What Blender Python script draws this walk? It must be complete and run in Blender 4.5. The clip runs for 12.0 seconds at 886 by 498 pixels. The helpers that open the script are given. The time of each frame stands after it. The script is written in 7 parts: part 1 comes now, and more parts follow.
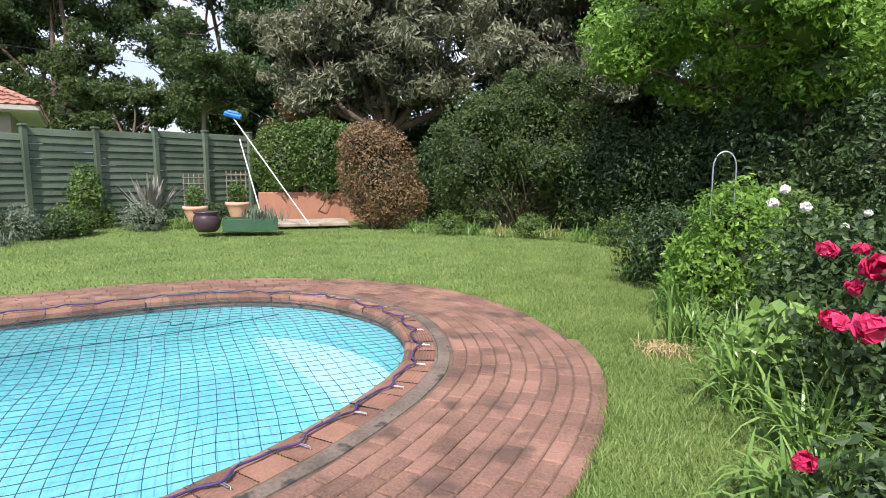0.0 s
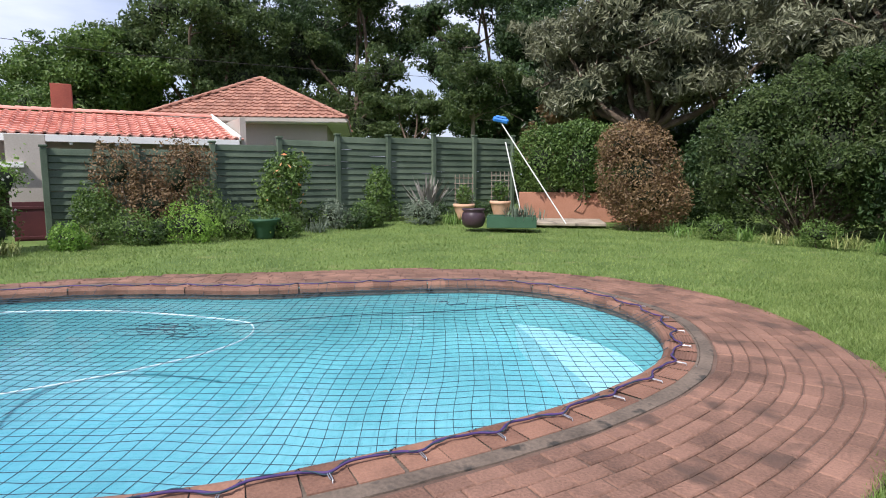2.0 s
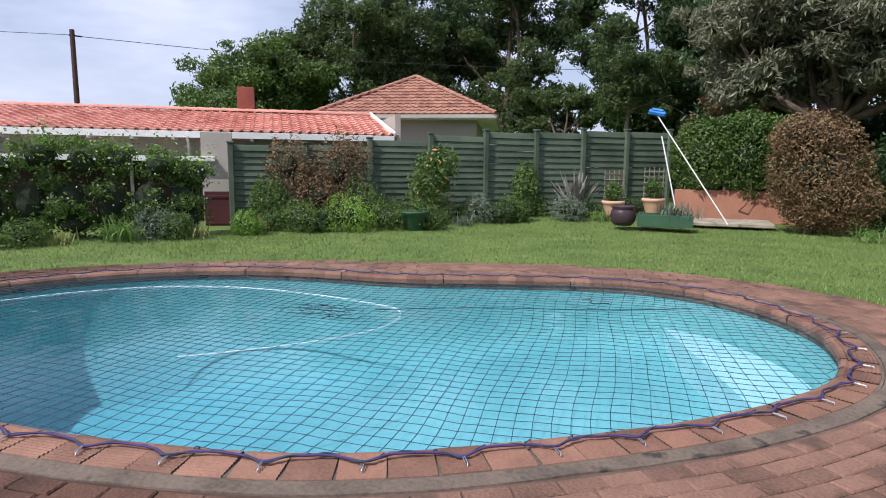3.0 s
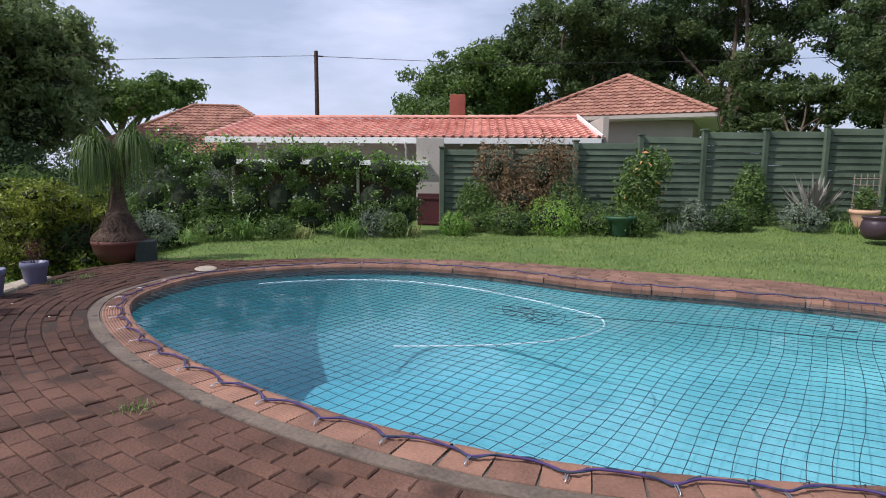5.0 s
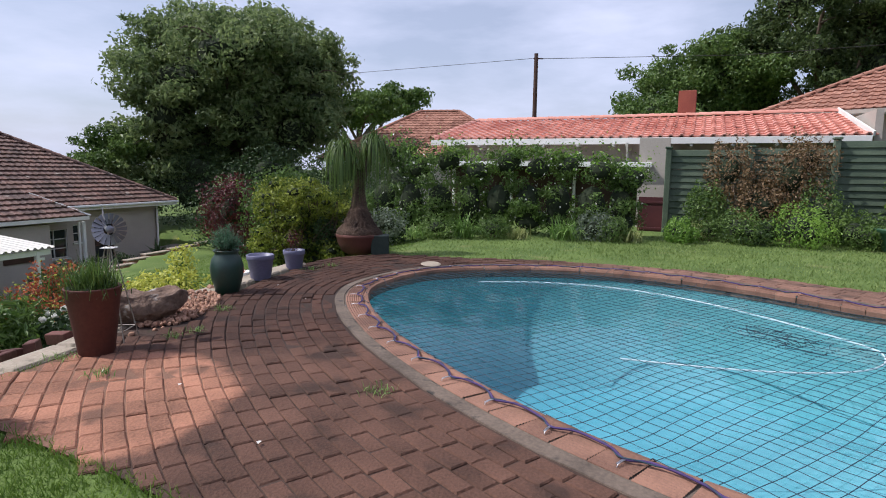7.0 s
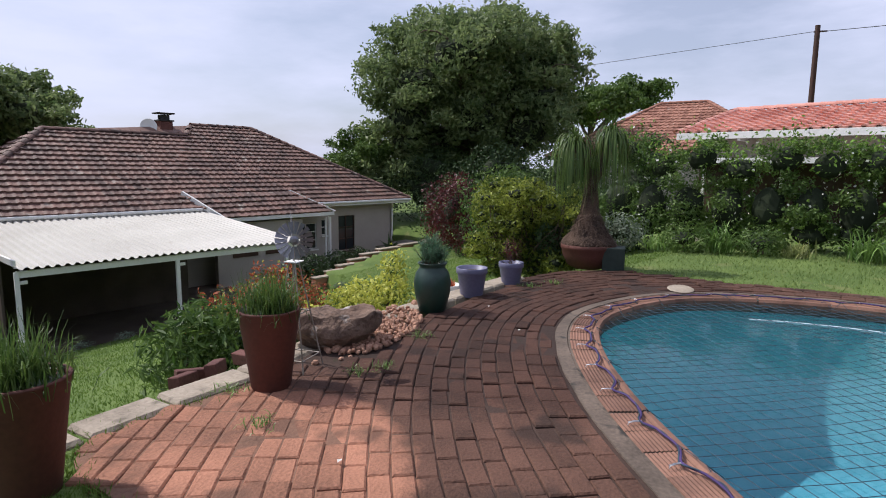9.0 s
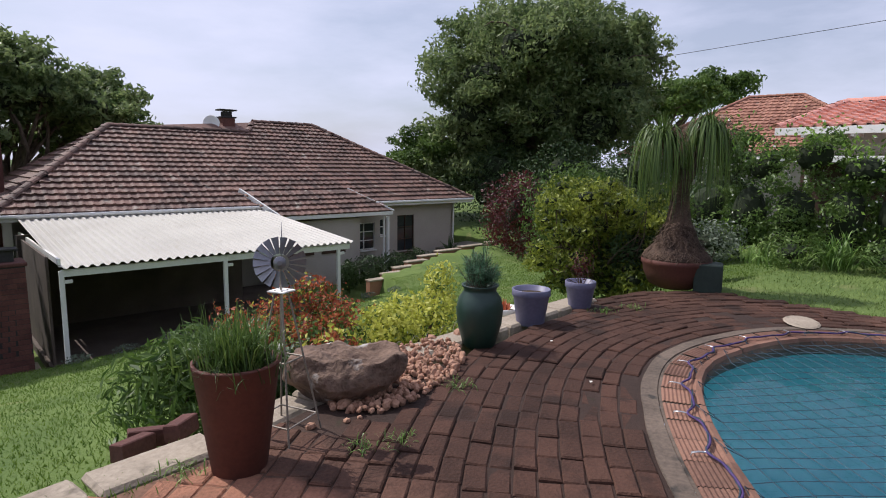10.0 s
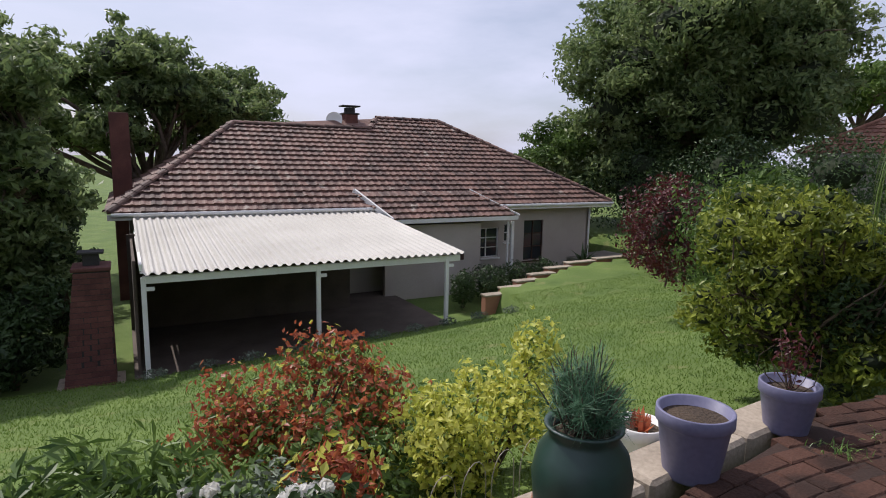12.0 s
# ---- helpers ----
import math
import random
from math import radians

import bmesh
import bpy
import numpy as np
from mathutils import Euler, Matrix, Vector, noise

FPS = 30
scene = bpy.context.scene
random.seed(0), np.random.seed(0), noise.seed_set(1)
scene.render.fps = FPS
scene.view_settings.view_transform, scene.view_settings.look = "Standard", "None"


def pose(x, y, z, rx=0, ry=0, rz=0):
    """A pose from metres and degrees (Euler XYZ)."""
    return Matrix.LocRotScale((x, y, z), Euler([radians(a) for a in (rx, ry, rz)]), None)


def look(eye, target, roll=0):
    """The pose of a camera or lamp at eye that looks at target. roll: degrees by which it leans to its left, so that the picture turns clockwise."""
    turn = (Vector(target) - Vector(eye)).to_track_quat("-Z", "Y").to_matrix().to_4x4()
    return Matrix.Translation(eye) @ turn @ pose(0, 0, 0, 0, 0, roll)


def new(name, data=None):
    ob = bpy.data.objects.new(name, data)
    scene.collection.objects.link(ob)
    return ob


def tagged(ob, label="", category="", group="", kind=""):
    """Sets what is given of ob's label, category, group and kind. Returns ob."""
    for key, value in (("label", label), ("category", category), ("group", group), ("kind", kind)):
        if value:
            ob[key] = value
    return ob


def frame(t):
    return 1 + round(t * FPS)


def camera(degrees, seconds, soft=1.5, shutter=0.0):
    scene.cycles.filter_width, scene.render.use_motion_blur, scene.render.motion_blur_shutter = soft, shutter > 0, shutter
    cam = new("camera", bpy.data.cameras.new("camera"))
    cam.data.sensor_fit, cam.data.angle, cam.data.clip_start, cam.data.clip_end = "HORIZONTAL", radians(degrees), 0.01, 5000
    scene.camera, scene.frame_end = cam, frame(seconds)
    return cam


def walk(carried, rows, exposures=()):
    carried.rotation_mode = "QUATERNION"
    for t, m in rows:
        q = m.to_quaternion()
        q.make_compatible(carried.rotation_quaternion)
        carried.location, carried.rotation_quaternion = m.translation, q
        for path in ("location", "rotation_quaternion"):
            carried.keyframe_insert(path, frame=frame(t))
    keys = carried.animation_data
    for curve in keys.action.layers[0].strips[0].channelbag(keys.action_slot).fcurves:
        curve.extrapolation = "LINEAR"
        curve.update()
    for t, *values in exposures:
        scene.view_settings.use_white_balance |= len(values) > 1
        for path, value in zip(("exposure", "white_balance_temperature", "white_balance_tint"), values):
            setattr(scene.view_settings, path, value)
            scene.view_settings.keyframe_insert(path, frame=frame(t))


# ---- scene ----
cam = camera(74.1, 12.0, soft=1.0)
PATH = [
    (0, (0.176, 0.102, 1.429), (-0.098, 2.067, 1.176), 0.1),
    (0.5, (0.152, 0.029, 1.426), (-0.361, 1.946, 1.175), 0.1),
    (1, (0.169, -0.1, 1.427), (-0.518, 1.762, 1.179), 0.0),
    (1.5, (0.18, -0.211, 1.408), (-0.663, 1.586, 1.165), 0.1),
    (2, (0.182, -0.246, 1.404), (-0.876, 1.432, 1.155), 0.1),
    (2.5, (0.226, -0.254, 1.4), (-1.064, 1.252, 1.143), 0.2),
    (3, (0.214, -0.269, 1.396), (-1.221, 1.099, 1.129), 0.5),
    (3.2, (0.223, -0.275, 1.401), (-1.266, 1.035, 1.139), 0.2),
    (4.8, (0.201, -0.331, 1.428), (-1.577, 0.545, 1.163), 0.5),
    (5, (0.184, -0.336, 1.424), (-1.623, 0.48, 1.159), 0.5),
    (5.5, (0.164, -0.354, 1.42), (-1.703, 0.316, 1.157), 0.5),
    (6, (0.144, -0.391, 1.425), (-1.768, 0.134, 1.163), 0.5),
    (6.5, (0.083, -0.435, 1.419), (-1.868, -0.085, 1.155), 0.6),
    (7, (0.008, -0.48, 1.409), (-1.969, -0.335, 1.144), 0.7),
    (7.5, (-0.16, -0.519, 1.389), (-2.14, -0.611, 1.12), 0.7),
    (7.7, (-0.289, -0.537, 1.394), (-2.262, -0.726, 1.123), 0.7),
    (9.3, (-1.734, -0.694, 1.414), (-3.604, -1.347, 1.137), 0.6),
    (9.5, (-1.989, -0.745, 1.399), (-3.847, -1.431, 1.122), 0.7),
    (10, (-2.565, -0.9, 1.402), (-4.373, -1.707, 1.117), 0.8),
    (10.5, (-3.161, -1.084, 1.418), (-4.908, -2.013, 1.128), 0.9),
    (11, (-3.751, -1.248, 1.415), (-5.421, -2.307, 1.12), 0.9),
    (11.5, (-4.319, -1.417, 1.401), (-5.929, -2.567, 1.107), 1.0),
    (12, (-4.855, -1.643, 1.421), (-6.422, -2.849, 1.124), 1.0),
]
walk(cam, [(t, look(eye, target, roll)) for t, eye, target, roll in PATH],
     [(0.0, 0.6, 6250, 12), (1.5, 0.38, 6200, 12), (2.5, 0.12, 6100, 13), (5.0, -0.08, 6050, 13), (7.5, -0.1, 6050, 13), (9.5, -0.16, 6200, 14), (12.0, -0.2, 6300, 15)])

# ---- world, sun ----
SUN_AZ = math.radians(183)          # from +y, clockwise seen from above
SUN_EL = math.radians(52)
sun_dir = Vector((math.sin(SUN_AZ) * math.cos(SUN_EL), math.cos(SUN_AZ) * math.cos(SUN_EL), math.sin(SUN_EL)))
world = bpy.data.worlds.new("sky_world")
scene.world = world
world.use_nodes = True
wn, wl = world.node_tree.nodes, world.node_tree.links
bg = wn["Background"]
sky = wn.new("ShaderNodeTexSky")
sky.sky_type = "NISHITA"
sky.sun_disc = False
sky.sun_elevation, sky.sun_rotation = SUN_EL, SUN_AZ
sky.altitude, sky.air_density, sky.dust_density, sky.ozone_density = 100, 1.0, 2.5, 1.0
# thin streaky clouds mixed into the sky
tc = wn.new("ShaderNodeTexCoord")
mp = wn.new("ShaderNodeMapping")
mp.inputs["Scale"].default_value = (1.0, 1.0, 3.6)
wl.new(tc.outputs["Generated"], mp.inputs["Vector"])
cn = wn.new("ShaderNodeTexNoise")
cn.inputs["Scale"].default_value, cn.inputs["Detail"].default_value, cn.inputs["Roughness"].default_value = 2.4, 7, 0.55
wl.new(mp.outputs["Vector"], cn.inputs["Vector"])
cr = wn.new("ShaderNodeValToRGB")
cr.color_ramp.elements[0].position, cr.color_ramp.elements[0].color = 0.40, (0.42, 0.42, 0.42, 1)
cr.color_ramp.elements[1].position, cr.color_ramp.elements[1].color = 0.70, (0.95, 0.95, 0.95, 1)
wl.new(cn.outputs["Fac"], cr.inputs["Fac"])
cm = wn.new("ShaderNodeMix")
cm.data_type = "RGBA"
wl.new(cr.outputs["Color"], cm.inputs[0])
wl.new(sky.outputs["Color"], cm.inputs[6])
cm.inputs[7].default_value = (7.7, 8.0, 9.7, 1)
wl.new(cm.outputs[2], bg.inputs["Color"])
bg.inputs["Strength"].default_value = 0.115

sun_data = bpy.data.lights.new("sun", "SUN")
sun_data.energy, sun_data.angle, sun_data.color = 4.6, radians(0.55), (1.0, 0.95, 0.87)
sun = new("sun", sun_data)
sun.matrix_world = look(sun_dir * 40, (0, 0, 0))


# ---- materials ----
def surf(name, c1, c2, rough=0.85, scale=6.0, fine=70.0, bump=0.25, metal=0.0, rand=0.0, island=0.0, spots=None, spec=0.4, dist=0.01):
    """Two-scale procedural surface: broad stains and fine grain, with relief."""
    m = bpy.data.materials.new(name)
    m.use_nodes = True
    n, l = m.node_tree.nodes, m.node_tree.links
    b = n["Principled BSDF"]
    geo_tc = n.new("ShaderNodeNewGeometry")
    big = n.new("ShaderNodeTexNoise")
    big.inputs["Scale"].default_value, big.inputs["Detail"].default_value = scale, 5
    sml = n.new("ShaderNodeTexNoise")
    sml.inputs["Scale"].default_value, sml.inputs["Detail"].default_value = fine, 3
    for t in (big, sml):
        l.new(geo_tc.outputs["Position"], t.inputs["Vector"])
    mixf = n.new("ShaderNodeMath")
    mixf.operation = "MULTIPLY_ADD"
    mixf.inputs[1].default_value, mixf.inputs[2].default_value = 0.45, 0.0
    l.new(sml.outputs["Fac"], mixf.inputs[0])
    add = n.new("ShaderNodeMath")
    add.operation = "MULTIPLY_ADD"
    add.inputs[1].default_value = 0.75
    l.new(big.outputs["Fac"], add.inputs[0])
    l.new(mixf.outputs[0], add.inputs[2])
    fac = add.outputs[0]
    for amount, kind in ((rand, "o"), (island, "i")):
        if amount:
            if kind == "o":
                src_out = n.new("ShaderNodeObjectInfo").outputs["Random"]
            else:
                src_out = geo_tc.outputs["Random Per Island"]
            ma = n.new("ShaderNodeMath")
            ma.operation = "MULTIPLY_ADD"
            ma.inputs[1].default_value = amount
            l.new(src_out, ma.inputs[0])
            sub = n.new("ShaderNodeMath")
            sub.operation = "SUBTRACT"
            sub.inputs[1].default_value = amount / 2
            l.new(fac, sub.inputs[0])
            l.new(sub.outputs[0], ma.inputs[2])
            fac = ma.outputs[0]
    ramp = n.new("ShaderNodeValToRGB")
    ramp.color_ramp.elements[0].position, ramp.color_ramp.elements[0].color = 0.36, (*c1, 1)
    ramp.color_ramp.elements[1].position, ramp.color_ramp.elements[1].color = 0.84, (*c2, 1)
    l.new(fac, ramp.inputs["Fac"])
    col = ramp.outputs["Color"]
    if spots:
        sp = n.new("ShaderNodeTexNoise")
        sp.inputs["Scale"].default_value, sp.inputs["Detail"].default_value = spots[1], 6
        l.new(geo_tc.outputs["Position"], sp.inputs["Vector"])
        sr = n.new("ShaderNodeValToRGB")
        sr.color_ramp.elements[0].position, sr.color_ramp.elements[1].position = spots[2], spots[2] + 0.1
        l.new(sp.outputs["Fac"], sr.inputs["Fac"])
        mx = n.new("ShaderNodeMix")
        mx.data_type = "RGBA"
        l.new(sr.outputs["Color"], mx.inputs[0])
        l.new(col, mx.inputs[6])
        mx.inputs[7].default_value = (*spots[0], 1)
        col = mx.outputs[2]
    l.new(col, b.inputs["Base Color"])
    b.inputs["Roughness"].default_value, b.inputs["Metallic"].default_value = rough, metal
    b.inputs["Specular IOR Level"].default_value = spec
    if bump:
        bp = n.new("ShaderNodeBump")
        bp.inputs["Strength"].default_value, bp.inputs["Distance"].default_value = bump, dist
        l.new(sml.outputs["Fac"], bp.inputs["Height"])
        l.new(bp.outputs["Normal"], b.inputs["Normal"])
    return m


def leafy(name, c1, c2, glow=0.3, rough=0.45, patch=0.8, spec=0.35):
    """Leaf: colour varies leaf by leaf and in broad patches; light passes through the blade."""
    m = bpy.data.materials.new(name)
    m.use_nodes = True
    n, l = m.node_tree.nodes, m.node_tree.links
    b = n["Principled BSDF"]
    g = n.new("ShaderNodeNewGeometry")
    big = n.new("ShaderNodeTexNoise")
    big.inputs["Scale"].default_value = patch
    l.new(g.outputs["Position"], big.inputs["Vector"])
    ma = n.new("ShaderNodeMath")
    ma.operation = "MULTIPLY_ADD"
    ma.inputs[1].default_value = 0.55
    l.new(g.outputs["Random Per Island"], ma.inputs[0])
    sc = n.new("ShaderNodeMath")
    sc.operation = "MULTIPLY_ADD"
    sc.inputs[1].default_value, sc.inputs[2].default_value = 0.9, -0.25
    l.new(big.outputs["Fac"], sc.inputs[0])
    l.new(sc.outputs[0], ma.inputs[2])
    ramp = n.new("ShaderNodeValToRGB")
    ramp.color_ramp.elements[0].position, ramp.color_ramp.elements[0].color = 0.1, (*c1, 1)
    ramp.color_ramp.elements[1].position, ramp.color_ramp.elements[1].color = 0.85, (*c2, 1)
    l.new(ma.outputs[0], ramp.inputs["Fac"])
    l.new(ramp.outputs["Color"], b.inputs["Base Color"])
    b.inputs["Roughness"].default_value = rough
    b.inputs["Specular IOR Level"].default_value = spec
    tr = n.new("ShaderNodeBsdfTranslucent")
    l.new(ramp.outputs["Color"], tr.inputs["Color"])
    mx = n.new("ShaderNodeMixShader")
    mx.inputs[0].default_value = glow
    l.new(b.outputs[0], mx.inputs[1])
    l.new(tr.outputs[0], mx.inputs[2])
    l.new(mx.outputs[0], n["Material Output"].inputs["Surface"])
    return m


M_LAWN = surf("lawn_turf", (0.055, 0.10, 0.018), (0.14, 0.20, 0.045), 0.95, 0.9, 45, 0.6, spots=((0.15, 0.175, 0.055), 1.7, 0.6), dist=0.03)
M_BLADE = leafy("grass_blade", (0.07, 0.14, 0.016), (0.19, 0.28, 0.05), 0.35, 0.6, 1.4)
M_BLADE_PALE = leafy("grass_blade_pale", (0.105, 0.175, 0.038), (0.30, 0.375, 0.12), 0.3, 0.6, 1.4)
M_SOIL = surf("bed_soil", (0.035, 0.024, 0.016), (0.10, 0.07, 0.045), 0.95, 3, 60, 0.8, dist=0.03)
M_PAVER = surf("clay_paver", (0.10, 0.058, 0.043), (0.29, 0.16, 0.115), 0.9, 1.9, 60, 0.8, rand=0.2, spots=((0.10, 0.062, 0.048), 2.6, 0.56), spec=0.25)
M_PAVER_FIELD = surf("clay_paver_field", (0.10, 0.058, 0.043), (0.29, 0.16, 0.115), 0.9, 1.9, 60, 0.8, island=0.2, spots=((0.10, 0.062, 0.048), 2.6, 0.56), spec=0.25)
def toned(m, centre, radii, gain, ragged=0.55):
    """A darker or paler patch of ragged outline on the bricks."""
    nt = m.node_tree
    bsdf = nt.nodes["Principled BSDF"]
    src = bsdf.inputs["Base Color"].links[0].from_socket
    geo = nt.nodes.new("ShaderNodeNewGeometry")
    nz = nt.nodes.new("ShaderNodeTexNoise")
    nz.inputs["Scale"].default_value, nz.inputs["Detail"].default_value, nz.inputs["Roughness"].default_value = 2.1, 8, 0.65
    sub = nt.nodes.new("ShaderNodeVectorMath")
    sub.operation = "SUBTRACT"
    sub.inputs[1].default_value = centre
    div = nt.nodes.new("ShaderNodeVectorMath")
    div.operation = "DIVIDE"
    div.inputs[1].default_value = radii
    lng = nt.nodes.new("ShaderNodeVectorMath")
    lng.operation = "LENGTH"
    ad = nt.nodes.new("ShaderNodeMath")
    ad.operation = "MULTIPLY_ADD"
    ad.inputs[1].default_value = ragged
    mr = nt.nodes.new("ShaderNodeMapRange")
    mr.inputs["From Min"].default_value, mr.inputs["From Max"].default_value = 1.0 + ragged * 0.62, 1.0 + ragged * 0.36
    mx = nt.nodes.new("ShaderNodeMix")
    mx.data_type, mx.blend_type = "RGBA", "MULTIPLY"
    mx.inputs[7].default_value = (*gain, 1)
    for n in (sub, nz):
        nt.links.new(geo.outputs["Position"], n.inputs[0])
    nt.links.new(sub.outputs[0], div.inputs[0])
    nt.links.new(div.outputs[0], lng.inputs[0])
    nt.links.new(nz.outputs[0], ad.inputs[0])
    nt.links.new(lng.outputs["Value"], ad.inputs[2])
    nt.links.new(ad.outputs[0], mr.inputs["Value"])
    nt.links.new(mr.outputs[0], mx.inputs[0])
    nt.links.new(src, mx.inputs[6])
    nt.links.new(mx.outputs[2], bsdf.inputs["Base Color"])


M_SAND = surf("joint_sand", (0.07, 0.045, 0.034), (0.16, 0.10, 0.075), 0.95, 3, 60, 0.5, spots=((0.07, 0.08, 0.03), 5, 0.68))
# two darker patches over the terrace, and one corner of it made paler
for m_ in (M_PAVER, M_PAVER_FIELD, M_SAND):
    toned(m_, (-6.2, -0.9, 0), (4.6, 4.2, 9), (0.52, 0.48, 0.46))
    toned(m_, (-7.4, -1.3, 0), (2.9, 2.4, 9), (0.60, 0.57, 0.57))
    toned(m_, (-3.55, -2.5, 0), (0.95, 1.0, 9), (3.0, 2.75, 2.5), 0.4)
M_COPING = surf("ribbed_coping_clay", (0.12, 0.06, 0.041), (0.28, 0.145, 0.098), 0.8, 3, 60, 0.35, rand=0.3)
M_EDGE = surf("weathered_concrete", (0.06, 0.047, 0.037), (0.20, 0.15, 0.115), 0.95, 3, 40, 0.6, spots=((0.04, 0.035, 0.03), 6, 0.58))
M_KERB = surf("pale_concrete", (0.20, 0.165, 0.125), (0.44, 0.37, 0.29), 0.95, 3, 45, 0.6, spots=((0.13, 0.11, 0.085), 5, 0.6))
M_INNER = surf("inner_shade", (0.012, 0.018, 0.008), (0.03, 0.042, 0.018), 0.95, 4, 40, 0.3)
M_POOL = surf("pool_plaster", (0.235, 0.49, 0.50), (0.40, 0.665, 0.65), 0.7, 0.7, 12, 0.1)
M_STEP = surf("pool_step_white", (0.55, 0.75, 0.80), (0.75, 0.88, 0.9), 0.7, 2, 12, 0.1)
def deepened(m, depth, tint):
    """Water above the plaster takes out the red: the colour goes towards the tint with depth."""
    nt = m.node_tree
    bsdf = nt.nodes["Principled BSDF"]
    src = bsdf.inputs["Base Color"].links[0].from_socket
    geo = nt.nodes.new("ShaderNodeNewGeometry")
    sep = nt.nodes.new("ShaderNodeSeparateXYZ")
    mr = nt.nodes.new("ShaderNodeMapRange")
    mr.inputs["From Min"].default_value, mr.inputs["From Max"].default_value = -0.35, -depth
    mx = nt.nodes.new("ShaderNodeMix")
    mx.data_type, mx.blend_type = "RGBA", "MULTIPLY"
    mx.inputs[7].default_value = (*tint, 1)
    nt.links.new(geo.outputs["Position"], sep.inputs[0])
    nt.links.new(sep.outputs["Z"], mr.inputs["Value"])
    nt.links.new(mr.outputs[0], mx.inputs[0])
    nt.links.new(src, mx.inputs[6])
    nt.links.new(mx.outputs[2], bsdf.inputs["Base Color"])


deepened(M_POOL, 1.9, (0.40, 0.68, 0.82))
M_FENCE = surf("green_fence_paint", (0.045, 0.07, 0.045), (0.12, 0.155, 0.105), 0.7, 1.5, 40, 0.25, rand=0.2)
M_WALLC = surf("cream_wall_paint", (0.36, 0.32, 0.28), (0.48, 0.43, 0.38), 0.85, 0.8, 30, 0.2)
M_WHITE = surf("white_paint", (0.66, 0.65, 0.62), (0.82, 0.81, 0.78), 0.6, 2, 40, 0.1)
M_TILE = surf("aged_roof_tile", (0.07, 0.043, 0.036), (0.215, 0.12, 0.094), 0.7, 1.2, 30, 0.4, rand=0.35, spots=((0.30, 0.25, 0.21), 3, 0.62))
M_TILE_FIELD = surf("aged_roof_tile_field", (0.07, 0.043, 0.036), (0.215, 0.12, 0.094), 0.7, 1.2, 30, 0.4, island=0.35, spots=((0.30, 0.25, 0.21), 3, 0.62))
M_TILE_ORANGE = surf("orange_roof_tile", (0.20, 0.085, 0.058), (0.40, 0.20, 0.14), 0.85, 1.2, 30, 0.4, island=0.35, spots=((0.4, 0.3, 0.24), 3, 0.64))
M_TILE_RED = surf("red_roof_tile", (0.46, 0.16, 0.115), (0.74, 0.38, 0.30), 0.5, 1.2, 30, 0.3, island=0.3)
M_SHEET = surf("white_roof_sheet", (0.42, 0.40, 0.36), (0.57, 0.55, 0.50), 0.5, 0.7, 20, 0.1, spots=((0.42, 0.39, 0.34), 2.2, 0.63))


M_BRICKRED = surf("red_brick", (0.20, 0.055, 0.04), (0.36, 0.11, 0.07), 0.85, 2, 40, 0.5, island=0.3, rand=0.2)
M_BRICKBROWN = surf("brown_brick", (0.14, 0.075, 0.05), (0.30, 0.17, 0.11), 0.9, 2, 40, 0.5, rand=0.3)
M_BRICKDARK = surf("dark_brick", (0.07, 0.028, 0.024), (0.16, 0.065, 0.052), 0.9, 2, 40, 0.5, rand=0.2)
M_VERANDA_SHADE = surf("veranda_shade_brown", (0.065, 0.05, 0.042), (0.14, 0.11, 0.09), 0.9, 1.5, 40, 0.1)
M_DARKWOOD = surf("dark_timber", (0.035, 0.018, 0.012), (0.09, 0.045, 0.03), 0.6, 3, 40, 0.2)
M_MAROON = surf("maroon_paint", (0.05, 0.012, 0.014), (0.10, 0.022, 0.024), 0.6, 2, 40, 0.15)
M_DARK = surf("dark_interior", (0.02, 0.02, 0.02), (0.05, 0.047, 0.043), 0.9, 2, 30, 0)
M_BARK = surf("bark", (0.05, 0.035, 0.025), (0.17, 0.125, 0.09), 0.95, 4, 30, 0.9, dist=0.03)
M_CAUDEX = surf("shaggy_brown_bark", (0.03, 0.019, 0.014), (0.12, 0.075, 0.052), 0.95, 6, 40, 0.9, dist=0.02)
M_PALEBARK = surf("pale_bark", (0.17, 0.13, 0.10), (0.36, 0.30, 0.24), 0.95, 4, 30, 0.7, dist=0.03)
M_TERRA = surf("terracotta_dark", (0.07, 0.024, 0.018), (0.125, 0.042, 0.03), 0.75, 2.5, 40, 0.15)
M_TERRA_PALE = surf("terracotta_pale", (0.50, 0.28, 0.17), (0.68, 0.43, 0.29), 0.85, 3, 40, 0.2)
M_WALL_ORANGE = surf("salmon_plaster", (0.28, 0.125, 0.075), (0.43, 0.21, 0.14), 0.9, 1.5, 30, 0.3)
M_PURPLE = surf("lavender_plastic", (0.115, 0.112, 0.185), (0.18, 0.178, 0.27), 0.45, 3, 40, 0.08)
M_URN = surf("green_glaze", (0.007, 0.026, 0.019), (0.016, 0.05, 0.036), 0.42, 3, 30, 0.08, spec=0.6)
M_DARKPOT = surf("dark_purple_glaze", (0.035, 0.022, 0.03), (0.075, 0.045, 0.055), 0.35, 3, 30, 0.1)
M_GREENBOX = surf("green_box_paint", (0.024, 0.07, 0.036), (0.05, 0.12, 0.066), 0.6, 3, 30, 0.15)
M_PLANTER = surf("dark_planter_paint", (0.014, 0.026, 0.02), (0.035, 0.05, 0.04), 0.7, 3, 30, 0.15)
M_STEEL = surf("galvanised_steel", (0.42, 0.43, 0.45), (0.62, 0.63, 0.65), 0.38, 4, 60, 0.1, metal=0.9)
